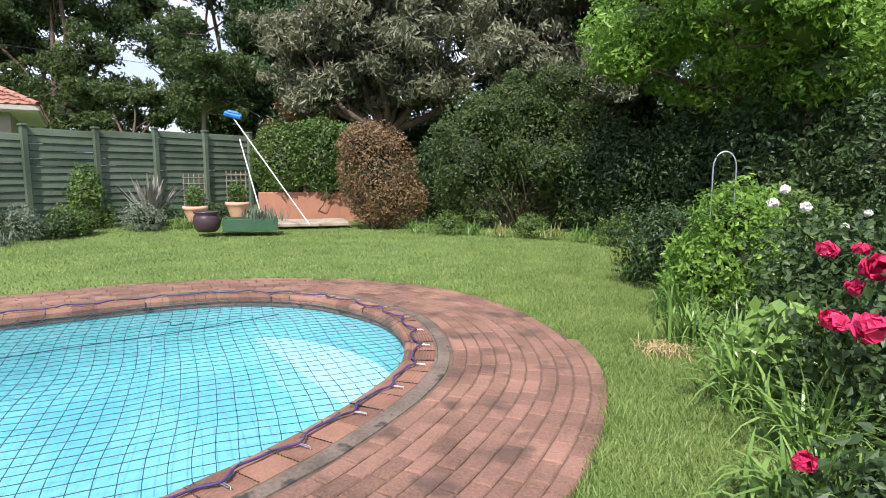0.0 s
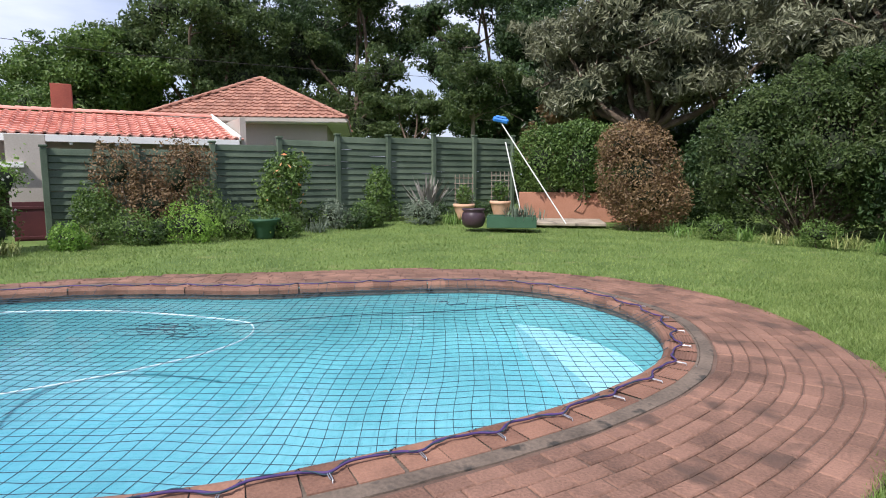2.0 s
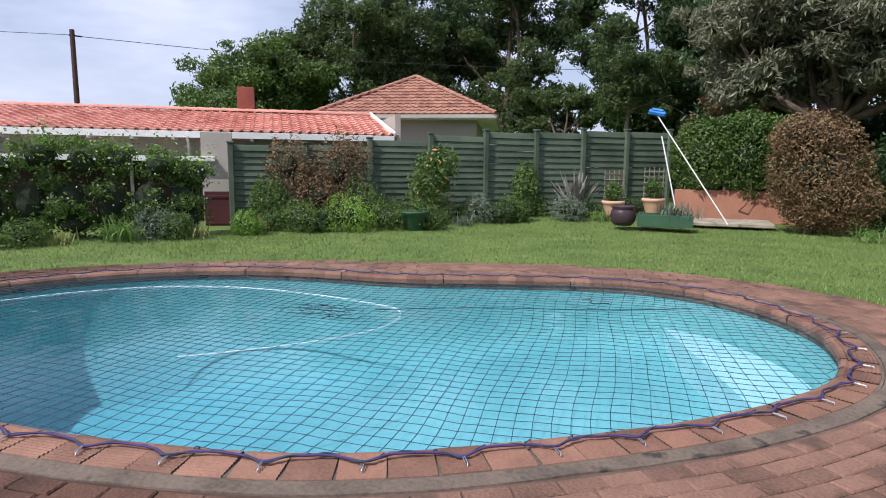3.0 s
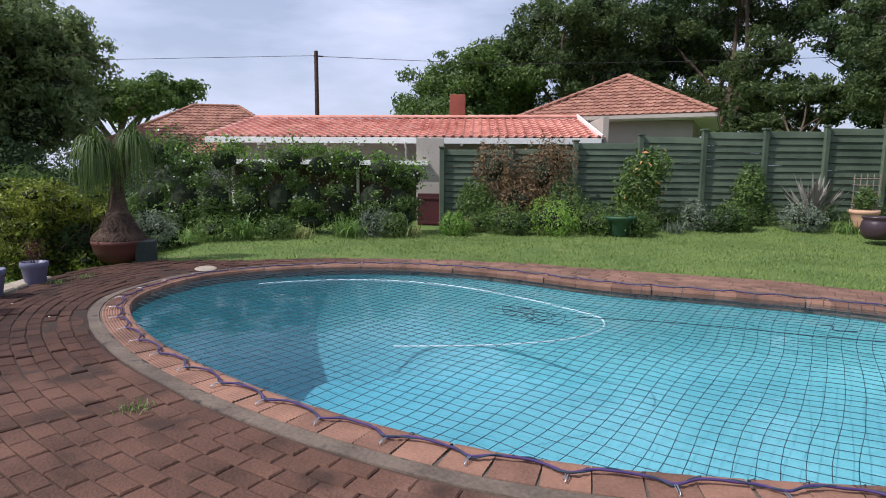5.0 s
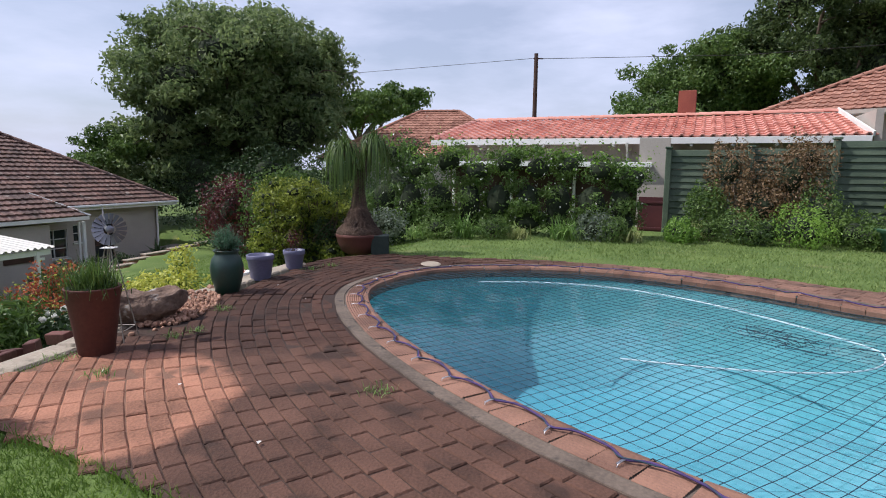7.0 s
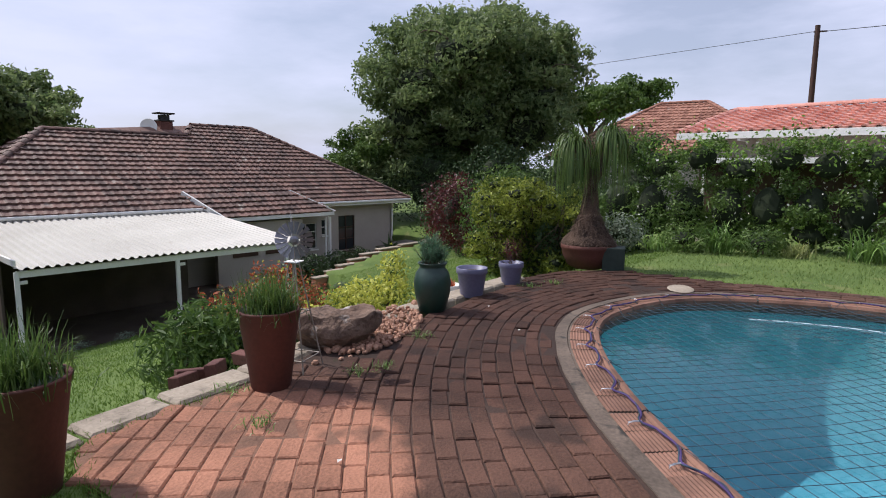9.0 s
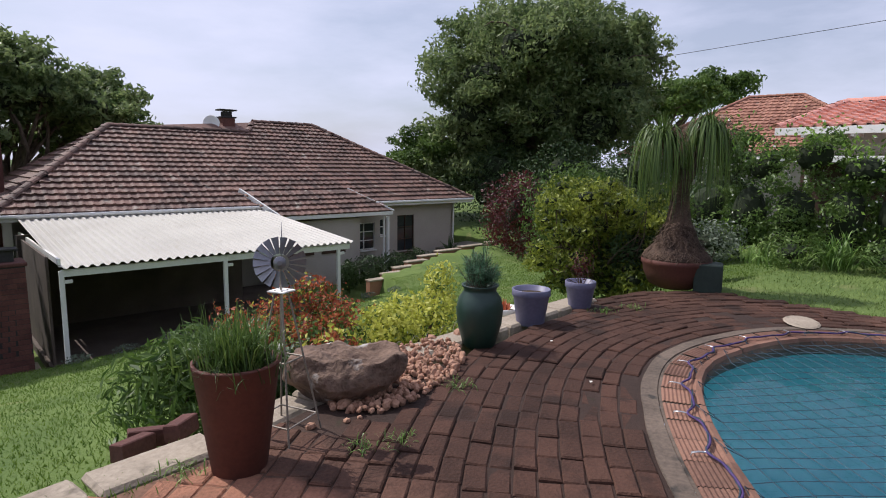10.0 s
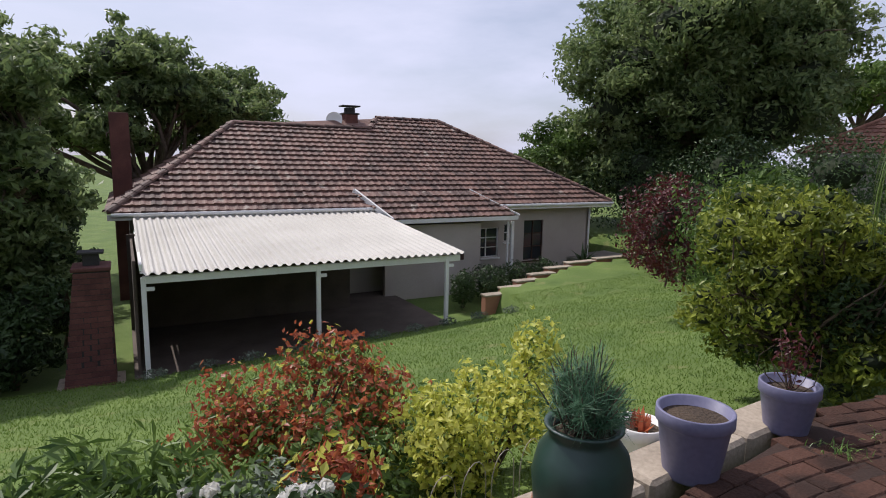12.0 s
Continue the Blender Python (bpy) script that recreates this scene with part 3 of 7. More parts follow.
pool_in, POOL_LEN = even(smooth_loop(POOL, 800), 400)
tan = np.roll(pool_in, -3, 0) - np.roll(pool_in, 3, 0)
tan /= np.linalg.norm(tan, axis=1, keepdims=True)
pool_nrm = np.stack([tan[:, 1], -tan[:, 0]], 1)          # outward, the loop runs anticlockwise
pave_out = even(smooth_loop(PAVE, 800), 400)[0]


def inside(poly, x, y):
    x1, y1 = poly[:, 0], poly[:, 1]
    x2, y2 = np.roll(x1, -1), np.roll(y1, -1)
    c = ((y1 > y) != (y2 > y)) & (x < (x2 - x1) * (y - y1) / (y2 - y1 + 1e-12) + x1)
    return bool(c.sum() % 2)


def strip(name, A, za, B, zb, mat, closed=True):
    """A ribbon between two loops with the same number of points."""
    k = len(A)
    V = [(p[0], p[1], za if np.isscalar(za) else za[i]) for i, p in enumerate(A)] + [(p[0], p[1], zb if np.isscalar(zb) else zb[i]) for i, p in enumerate(B)]
    Fc = [(i, (i + 1) % k, k + (i + 1) % k, k + i) for i in range(k if closed else k - 1)]
    return V, Fc


# ---- ground: one sheet, from the coping to the horizon ----
C0 = np.array((-4.5, 2.6))
ang = np.linspace(0, 2 * math.pi, 420, endpoint=False)
mid = pool_in + pool_nrm * 0.30
pa = np.unwrap(np.arctan2(mid[:, 1] - C0[1], mid[:, 0] - C0[0]))
pr = np.linalg.norm(mid - C0, axis=1)
o = np.argsort(pa % (2 * math.pi))
R0 = np.interp(ang, (pa % (2 * math.pi))[o], pr[o], period=2 * math.pi)
dists = np.concatenate([[0], np.geomspace(0.25, 40, 150), [60, 100, 200, 500, 1500]])
V, Fc = [], []
for d in dists:
    x, y = C0[0] + np.cos(ang) * (R0 + d), C0[1] + np.sin(ang) * (R0 + d)
    z = ground_z(x, y) - (0.075 if d < 0.3 else 0.0)
    V += list(zip(x, y, z))
# the sheet dips a little under the paving
pave_small = pave_out
V = [(x, y, z - 0.07) if inside(pave_small, x, y) else (x, y, z) for x, y, z in V]
k = len(ang)
for j in range(len(dists) - 1):
    for i in range(k):
        Fc.append((j * k + i, (j + 1) * k + i, (j + 1) * k + (i + 1) % k, j * k + (i + 1) % k))
ground = tagged(put("ground", mesh_from("ground", V, Fc, M_LAWN, True)), "mown green garden lawn falling to the house", "lawn", kind="structure")

# paving base of sandy joints, following the edge of the bricks
bm = bmesh.new()
vs = [bm.verts.new((p[0], p[1], -0.009)) for p in pave_out]
hs = [bm.verts.new((p[0], p[1], -0.009)) for p in pool_in + pool_nrm * 0.30]
es = [bm.edges.new((vs[i], vs[(i + 1) % len(vs)])) for i in range(len(vs))] + [bm.edges.new((hs[i], hs[(i + 1) % len(hs)])) for i in range(len(hs))]
bmesh.ops.triangle_fill(bm, use_beauty=True, use_dissolve=False, edges=es)
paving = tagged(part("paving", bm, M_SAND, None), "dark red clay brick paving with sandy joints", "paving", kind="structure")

# ---- pool ----
pool = thing("swimming_pool", (0, 0, 0), "kidney-shaped swimming pool of pale blue plaster", "pool", kind="structure")
WATER = -0.13
axis = np.array((-0.80, -0.60))


def pool_floor(x, y):
    s = (x - C0[0]) * axis[0] + (y - C0[1]) * axis[1]      # deep end towards -x
    return -0.85 - 1.0 * ss(-3.0, 4.0, s)


rings = []
for f, zf in ((1.0, 0.0), (1.0, -0.35), (0.995, -0.6), (0.95, 0.93), (0.86, 0.99), (0.7, 1.0), (0.5, 1.0), (0.3, 1.0), (0.1, 1.0)):
    ring = C0 + (pool_in - C0) * f
    zz = [zf if zf <= 0 else pool_floor(p[0], p[1]) * zf for p in ring]
    rings.append([(p[0], p[1], z) for p, z in zip(ring, zz)])
V = [p for r in rings for p in r]
k = len(pool_in)
Fc = [(j * k + i, j * k + (i + 1) % k, (j + 1) * k + (i + 1) % k, (j + 1) * k + i) for j in range(len(rings) - 1) for i in range(k)] + [tuple(range((len(rings) - 1) * k, len(rings) * k))]
put("basin", mesh_from("basin", V, Fc, M_POOL, True), pool)
# pale shallow ledge at the bright end
led = [p for p in C0 + (pool_in - C0) * 0.985]
sel = [p for p in led if (p - np.array((-1.75, 5.35))) @ np.array((0.75, 0.66)) > -0.15]
bm = bmesh.new()
top = [bm.verts.new((p[0], p[1], -0.5)) for p in sel]
bot = [bm.verts.new((p[0], p[1], -1.3)) for p in sel]
bm.faces.new(top)
for i in range(len(sel)):
    bm.faces.new((top[i], bot[i], bot[(i + 1) % len(sel)], top[(i + 1) % len(sel)]))
part("ledge", bm, M_STEP, pool, "pale shallow ledge")
bm = bmesh.new()
bm.faces.new([bm.verts.new((p[0], p[1], WATER)) for p in pool_in])
part("water_surface", bm, M_WATER, pool, "clear blue water")
# ribbed coping tiles, each its own piece
RIB = 8
V, Fc = [], []
W, Lh = 0.235, 0.1145
for sgn in (-1, 1):
    for i in range(RIB * 2 + 1):
        y_ = 0.03 + (W - 0.045) * i / (RIB * 2)
        V.append((sgn * Lh, y_, 0.007 if i % 2 else 0.001))
m_ = RIB * 2 + 1
for i in range(m_ - 1):
    Fc.append((i, i + m_, i + m_ + 1, i + 1))
b0 = len(V)
for sgn in (-1, 1):
    V += [(sgn * Lh, -0.028, -0.075), (sgn * Lh, -0.034, -0.02), (sgn * Lh, -0.02, 0.008), (sgn * Lh, 0.012, 0.014), (sgn * Lh, 0.03, 0.001)]
for i in range(4):
    Fc.append((b0 + i, b0 + i + 5, b0 + i + 6, b0 + i + 1))
e0 = len(V)
V += [(-Lh, W - 0.015, 0.001), (Lh, W - 0.015, 0.001), (Lh, W, -0.05), (-Lh, W, -0.05)]
Fc.append((e0, e0 + 1, e0 + 2, e0 + 3))
cop_mesh = mesh_from("coping_tile", V, Fc, M_COPING)
coping = thing("pool_coping", (0, 0, 0), "ribbed orange clay coping tiles round the pool", "coping", kind="structure")
cp, clen = even(pool_in, 1600)
n_tiles = int(clen / 0.233)
cmats = []
for i in range(n_tiles):
    j = int(i / n_tiles * 1600)
    p = cp[j]
    t = cp[(j + 8) % 1600] - cp[(j - 8) % 1600]
    a = math.degrees(math.atan2(t[1], t[0]))
    m = pose(p[0], p[1], 0.0 + rng.normal(0, 0.001), rng.normal(0, 0.3), 0, a + 180 + rng.normal(0, 0.5))
    cmats.append(m)
lay(cmats, cop_mesh, coping, "coping_tile", M_COPING)
# mortar bed below the tiles and the rough concrete rim outside them
V1, F1 = strip("bed", pool_in - pool_nrm * 0.012, -0.012, pool_in + pool_nrm * 0.24, -0.003, M_EDGE)
V2, F2 = strip("wallband", pool_in - pool_nrm * 0.012, -0.012, pool_in - pool_nrm * 0.006, -0.14, M_EDGE)
o1 = len(V1)
put("mortar_bed", mesh_from("mortar_bed", V1 + V2, F1 + [tuple(i + o1 for i in f) for f in F2], M_EDGE), coping)
wob = np.array([noise.noise(Vector((p[0] * 3, p[1] * 3, 0))) * 0.012 for p in pool_in])[:, None]
L1, L2, L3, L4 = pool_in + pool_nrm * 0.232, pool_in + pool_nrm * 0.245, pool_in + pool_nrm * (0.34 + wob), pool_in + pool_nrm * (0.352 + wob)
zt = np.array([0.004 + 0.006 * noise.noise(Vector((p[0] * 5, p[1] * 5, 3))) for p in pool_in])
V, Fc = [], []
for A, za, B, zb in ((L1, zt - 0.05, L2, zt), (L2, zt, L3, zt - 0.004), (L3, zt - 0.004, L4, zt * 0 - 0.06)):
    v, f = strip("r", A, za, B, zb, M_EDGE)
    f = [tuple(i + len(V) for i in q) for q in f]
    V += v
    Fc += f
put("concrete_rim", mesh_from("concrete_rim", V, Fc, M_EDGE), coping, "weathered grey concrete rim")

# ---- safety net over the water ----
net = thing("pool_net", (0, 0, -0.02), "dark blue knotted safety net stretched over the pool", "net")
NA = math.radians(31)
ea, eb = np.array((math.cos(NA), math.sin(NA))), np.array((-math.sin(NA), math.cos(NA)))
GRID = 0.112


def net_z(x, y):
    return -0.035 - 0.05 * ss(0, 2.2, 3.5 - np.hypot((x - C0[0]) * 0.8, y - C0[1])) + 0.006 * math.sin(x * 7) * math.cos(y * 6)


def net_warp(p):
    k = noise.noise(Vector((p[0] * 0.9, p[1] * 0.9, 5))) * 0.07
    h = noise.noise(Vector((p[0] * 0.9 + 9, p[1] * 0.9, 2))) * 0.07
    f = noise.noise(Vector((p[0] * 5, p[1] * 5, 8))) * 0.012
    return np.array((p[0] + k + f, p[1] + h - f))


inn = pool_in + pool_nrm * 0.05
VN, FN = [], []
for fam in (0, 1):
    e1, e2 = (ea, eb) if fam == 0 else (eb, ea)
    for i in range(-60, 61):
        run = []
        for j in range(-62, 63):
            q = net_warp(C0 + e1 * (j * GRID) + e2 * (i * GRID))
            if inside(inn, q[0], q[1]):
                run.append((q[0], q[1], net_z(q[0], q[1]) + 0.015 if inside(pool_in, q[0], q[1]) else 0.05))
            else:
                if len(run) > 1:
                    v, f = tube(run, 0.0027, 3)
                    FN += [tuple(a + len(VN) for a in q4) for q4 in f]
                    VN += v
                run = []
put("cord_mesh", mesh_from("cord_mesh", VN, FN, M_NET), net)["kind"] = "stuff"
# border rope looped from hook to hook, and the hooks
rope, loops = [], []
nh = int(clen / 0.465)
for i in range(1600):
    p = cp[i]
    t = cp[(i + 4) % 1600] - cp[(i - 4) % 1600]
    t = t / np.linalg.norm(t)
    nn = np.array((t[1], -t[0]))
    ph = (i / 1600 * nh) % 1.0
    pull = 0.055 * math.exp(-((ph if ph < 0.5 else ph - 1) / 0.16) ** 2)
    q = p + nn * (0.05 + pull + 0.012 * noise.noise(Vector((i * 0.11, 0, 0))))
    rope.append((q[0], q[1], 0.048 + 0.004 * math.sin(i * 0.2)))
put("border_rope", tubes_mesh("border_rope", [(rope[:800] + [rope[800]], 0.0072), (rope[800:] + [rope[0]], 0.0072)], M_ROPE, 5), net, "purple border rope")
second = [(x + 0.009 * math.sin(i * 0.23), y + 0.009 * math.cos(i * 0.19), z + 0.006 * math.sin(i * 0.5)) for i, (x, y, z) in enumerate(rope)]
put("lacing_cord", tubes_mesh("lacing_cord", [(second + [second[0]], 0.0045)], M_NET, 4), net)
hk = tubes_mesh("hook", [([(0, 0, 0.012), (0, 0.05, 0.016), (0, 0.105, 0.012), (0, 0.112, -0.01)], 0.005), ([(0.014, 0.01, 0.012), (0.016, 0.05, 0.014), (0.012, 0.105, 0.01)], 0.004), ([(-0.012, 0, 0.012), (0, -0.012, 0.016), (0.014, 0.01, 0.012)], 0.005)], M_STEEL, 5)
for i in range(nh):
    j = int(i / nh * 1600)
    t = cp[(j + 8) % 1600] - cp[(j - 8) % 1600]
    a = math.degrees(math.atan2(t[1], t[0]))
    nn = np.array((t[1], -t[0])) / np.linalg.norm(t)
    q = cp[j] + nn * 0.105
    put("hook", hk, net, "" if i else "galvanised hook", pose(q[0], q[1], 0.035, 0, 0, a + 180 + rng.normal(0, 8)) @ Matrix.Diagonal((0.68, 0.68, 0.68, 1)))
# hose of the pool cleaner floating under the net, and a tangle of cord
hose = []
for i in range(60):
    s = i / 59
    if s < 0.5:
        t = s / 0.5
        q = np.array((-8.0, 0.6)) * (1 - t) ** 2 + 2 * t * (1 - t) * np.array((-8.2, 3.2)) + t * t * np.array((-4.75, 3.75))
    else:
        t = (s - 0.5) / 0.5
        q = np.array((-4.75, 3.75)) * (1 - t) ** 2 + 2 * t * (1 - t) * np.array((-3.7, 3.35)) + t * t * np.array((-4.6, 1.35))
    hose.append((q[0], q[1], WATER + 0.004))
ch = tagged(put("cleaner_hose", tubes_mesh("cleaner_hose", [(hose, 0.0075)], M_HOSE, 8)), "white floating hose of the pool cleaner on the water", "hose")
tang = []
for s in range(5):
    c = np.array((-4.95, 2.95)) + rng.normal(0, 0.13, 2)
    tang.append(([(c[0] + (0.25 + 0.1 * s % 0.2) * math.cos(a * 0.55 + s) * (1 + 0.25 * math.sin(3 * a)), c[1] + 0.2 * math.sin(a * 0.55 + s * 2) * (1 + 0.3 * math.cos(2 * a)), -0.075 + 0.004 * s) for a in range(13)], 0.003))
tagged(put("cord_tangle", tubes_mesh("cord_tangle", tang, M_NET, 4)), "tangled dark cord lying on the pool net", "cord", kind="stuff")
tagged(put("draw_cord", tubes_mesh("draw_cord", [(([(-4.6 + 2.2 * s / 12, 3.35 + 2.6 * s / 12 + 0.1 * math.sin(s * 0.5), -0.055) for s in range(13)]), 0.0045), ([(-3.4 + 0.05 * s, 5.35 + 0.08 * math.sin(s * 1.3), -0.045) for s in range(7)], 0.006)], M_NET, 4)), "dark draw cord lying across the net", "cord", kind="stuff")

# ---- fence of green precast slats ----
FD = Vector((0.392, 0.92, 0))
FN_ = Vector((0.92, -0.392, 0))
F1 = Vector((-11.935, 10.713, 0))
fang = math.degrees(math.atan2(FD.y, FD.x))


def fence_run(stations, z0s, z1s, label):
    """Posts at the stations and one bay of stacked tapered slats between each pair."""
    f = thing("fence", F1 + FD * stations[0], label, "fence", kind="structure")
    post_bm = box_bm([(0, 0, 0.5, 0.13, 0.14, 1.0)], 0.012)
    pme = bpy.data.meshes.new("post")
    post_bm.to_mesh(pme)
    post_bm.free()
    pme.materials.append(M_FENCE)
    cap_me = bpy.data.meshes.new("post_cap")
    cb = box_bm([(0, 0, 0, 0.17, 0.18, 0.05)], 0.01)
    cb.to_mesh(cap_me)
    cb.free()
    cap_me.materials.append(M_FENCE)
    for s, z0, z1 in zip(stations, z0s, z1s):
        d = s - stations[0]
        p = FD * d + FN_ * 0.06
        put("post", pme, f, "", pose(p.x, p.y, z0 - 0.3, 0, 0, fang) @ Matrix.Diagonal((1, 1, z1 - z0 + 0.3, 1)))
        put("post_cap", cap_me, f, "", pose(p.x, p.y, z1 + 0.02, 0, 0, fang))
    for i in range(len(stations) - 1):
        L = stations[i + 1] - stations[i] - 0.1
        z0, z1 = max(z0s[i], z0s[i + 1]) - 0.1, min(z1s[i], z1s[i + 1]) - 0.03
        n_ = 14
        h = (z1 - z0) / n_
        V = [(-L / 2, -0.012, 0), (L / 2, -0.012, 0), (L / 2, -0.012, h), (-L / 2, -0.012, h), (-L / 2, 0.02, h), (L / 2, 0.02, h), (L / 2, 0.02, 0), (-L / 2, 0.02, 0),
             (-L / 2, -0.045, 0.012), (L / 2, -0.045, 0.012), (L / 2, -0.02, h * 0.85), (-L / 2, -0.02, h * 0.85)]
        Fc = [(8, 9, 10, 11), (0, 1, 9, 8), (11, 10, 2, 3), (3, 2, 5, 4), (4, 5, 6, 7), (0, 8, 11, 3), (1, 2, 10, 9)]
        me = mesh_from("slat", V, Fc, M_FENCE)
        c = (stations[i] + stations[i + 1]) / 2 - stations[0]
        for j in range(n_):
            p = FD * c
            put("slat", me, f, "", pose(p.x, p.y, z0 + j * h, 0, rng.normal(0, 0.25), fang))
    return f


st = [-5.13, -3.35, -1.65, 0.05, 1.72, 3.34, 4.95, 6.54, 8.2]
fence_run(st, [-0.1, -0.1, 0, 0.05, 0.1, 0.12, 0.14, 0.15, 0.15], [2.0, 2.03, 2.2, 2.37, 2.51, 2.55, 2.64, 2.66, 2.71], "green painted slatted precast fence with posts")


# ---- roofs ----
def roof_plane(house, corners, pitch_mat, tile_w, tile_l, proto, base_mat, limit, tag):
    """One sloping plane given eave-left, eave-right, ridge-right, ridge-left (in the house's own frame), clad in tiles."""
    a, b, c, d = [Vector(q) for q in corners]
    if (b - a).cross((c + d) / 2 - a).z < 0:
        a, b, c, d = b, a, d, c
    ex = (b - a).normalized()
    nrm = (b - a).cross((d if (d - a).length > 0.01 else c) - a).normalized()
    ey = nrm.cross(ex)
    if ey.z < 0:
        ey, nrm = -ey, -nrm
    put("roof_deck", mesh_from("roof_deck", [a, b, c, d], [(0, 1, 2, 3)], base_mat), house)
    poly = np.array([((q - a).dot(ex), (q - a).dot(ey)) for q in (a, b, c, d)])
    rot = Matrix((ex, ey, nrm)).transposed().to_4x4()
    out = []
    x0, x1, y1 = poly[:, 0].min(), poly[:, 0].max(), poly[:, 1].max()
    for r in range(int(y1 / tile_l) + 1):
        for q in range(int((x1 - x0) / tile_w) + 1):
            x, y = x0 + (q + 0.5) * tile_w, (r + 0.5) * tile_l
            if inside(poly, x, y - tile_l * 0.2) and y < y1 - 0.02:
                w = a + ex * x + ey * (y - tile_l / 2) + nrm * (0.012 + rng.normal(0, 0.003))
                out.append(Matrix.Translation(w) @ rot @ pose(0, 0, 0, 0, rng.normal(0, 0.6), rng.normal(0, 0.7)))
    return out


def tile_proto(name, w, l_, mat, roll=0.03, lift=0.045):
    """A roll tile: raised roll at one side, thick lower edge lifted above the course below."""
    xs = [-w / 2, -w / 2 + w * 0.16, -w / 2 + w * 0.34, -w / 2 + w * 0.5, w / 2 - w * 0.12, w / 2]
    zs = [0.004, roll, roll, 0.006, 0.0, 0.008]
    V = [(x, -0.02, z + lift) for x, z in zip(xs, zs)] + [(x, l_, z + 0.002) for x, z in zip(xs, zs)] + [(x, -0.02, z + 0.004) for x, z in zip(xs, zs)]
    Fc = [(i, i + 1, i + 7, i + 6) for i in range(5)] + [(i + 12, i + 13, i + 1, i) for i in range(5)]
    return mesh_from(name, V, Fc, mat)


def ridge_caps(house, p, q, mat, size=0.13, step=0.36):
    p, q = Vector(p), Vector(q)
    n_ = max(2, int((q - p).length / step))
    d = (q - p).normalized()
    side = d.cross(Vector((0, 0, 1))).normalized()
    up = side.cross(d)
    V, Fc = [], []
    for k, s0, r in ((0, 0.0, size), (1, step * 1.06, size * 0.92)):
        for i in range(7):
            t = math.pi * i / 6
            V.append((math.cos(t) * r, s0, math.sin(t) * r * 0.75 + (0.012 if k == 0 else 0)))
    for i in range(6):
        Fc.append((i, i + 1, i + 8, i + 7))
    me = mesh_from("ridge_tile", V, Fc, mat)
    rot = Matrix((side, d, up)).transposed().to_4x4()
    for i in range(n_):
        put("ridge_tile", me, house, "", Matrix.Translation(p.lerp(q, i / n_)) @ rot)


def window_part(house, x, z, w, h, y, name="window", panes=(2, 3), frame_mat=None, facing=-1):
    """A window in the front wall (wall face at y): frame bars, sill, panes, with a recess."""
    fm = frame_mat or M_WHITE
    bars = [(x, y, z + h / 2, w, 0.07, 0.05), (x, y, z - h / 2, w, 0.07, 0.05), (x - w / 2, y, z, 0.05, 0.07, h), (x + w / 2, y, z, 0.05, 0.07, h)]
    for i in range(1, panes[0]):
        bars.append((x - w / 2 + w * i / panes[0], y, z, 0.035, 0.05, h))
    for i in range(1, panes[1]):
        bars.append((x, y, z - h / 2 + h * i / panes[1], w, 0.05, 0.03))
    win = part(name, box_bm(bars), fm, house, "multi-pane window frame")
    for i in range(panes[0]):
        for j in range(panes[1]):
            part("pane", box_bm([(x - w / 2 + w * (i + 0.5) / panes[0], y + 0.02, z - h / 2 + h * (j + 0.5) / panes[1], w / panes[0] - 0.03, 0.012, h / panes[1] - 0.03)]), M_GLASS, win)
    part("sill", box_bm([(x, y - 0.06, z - h / 2 - 0.05, w + 0.1, 0.16, 0.05)]), fm, win)
    return win


def wall_with_holes(house, x0, x1, z0, z1, y, holes, mat, thick=0.22, name="wall"):
    """A wall along x with rectangular openings right through it."""
    xs = sorted({x0, x1, *[h[0] for h in holes], *[h[1] for h in holes]})
    boxes = []
    for a, b in zip(xs, xs[1:]):
        spans = sorted([(h[2], h[3]) for h in holes if h[0] <= a + 1e-6 and h[1] >= b - 1e-6])
        z = z0
        for s, e in spans:
            if s > z:
                boxes.append(((a + b) / 2, y + thick / 2, (z + s) / 2, b - a, thick, s - z))
            z = e
        if z < z1:
            boxes.append(((a + b) / 2, y + thick / 2, (z + z1) / 2, b - a, thick, z1 - z))
    return part(name, box_bm(boxes), mat, house)


# ---- main house, in its own frame: x along the front, y to the back ----
hang = math.degrees(math.atan2(HOUSE_U[1], HOUSE_U[0]))
house = thing("house", (HOUSE_O[0], HOUSE_O[1], 0), "cream bungalow with a brown tiled hip roof and white veranda", "house")
house.rotation_euler = (0, 0, math.radians(hang))


def hx(u, v, z):
    """House frame: along the front u (towards the drive), back v."""
    return (u, v, z)


GZ, EZ, EV = -2.85, -0.07, 5.45
SL = 0.586
TW, TL = 0.26, 0.31
proto = tile_proto("roof_tile", TW, TL, M_TILE, 0.022, 0.062)
eL, eR = -0.6, 16.62
r1, r2, r3 = 3.25, 8.3, 11.62
rv1, rv2 = 9.95, 10.75
rz1, rz2 = EZ + (rv1 - EV) * SL, EZ + (rv2 - EV) * SL
tiles = []
tiles += roof_plane(house, [hx(5.5, EV, EZ), hx(eL, EV, EZ), hx(r1, rv1, rz1), hx(r2 + 0.25, rv1, rz1)], None, TW, TL, proto, M_DARK, 0, "")
tiles += roof_plane(house, [hx(eR, EV, EZ), hx(5.2, EV, EZ), hx(8.85, rv2, rz2), hx(r3, rv2, rz2)], None, TW, TL, proto, M_DARK, 0, "")
tiles += roof_plane(house, [hx(eL, EV, EZ), hx(eL, 2 * rv1 - EV, EZ), hx(r1, rv1, rz1), hx(r1, rv1, rz1)], None, TW, TL, proto, M_DARK, 0, "")
tiles += roof_plane(house, [hx(eR, 2 * rv2 - EV, EZ), hx(eR, EV, EZ), hx(r3, rv2, rz2), hx(r3, rv2, rz2)], None, TW, TL, proto, M_DARK, 0, "")
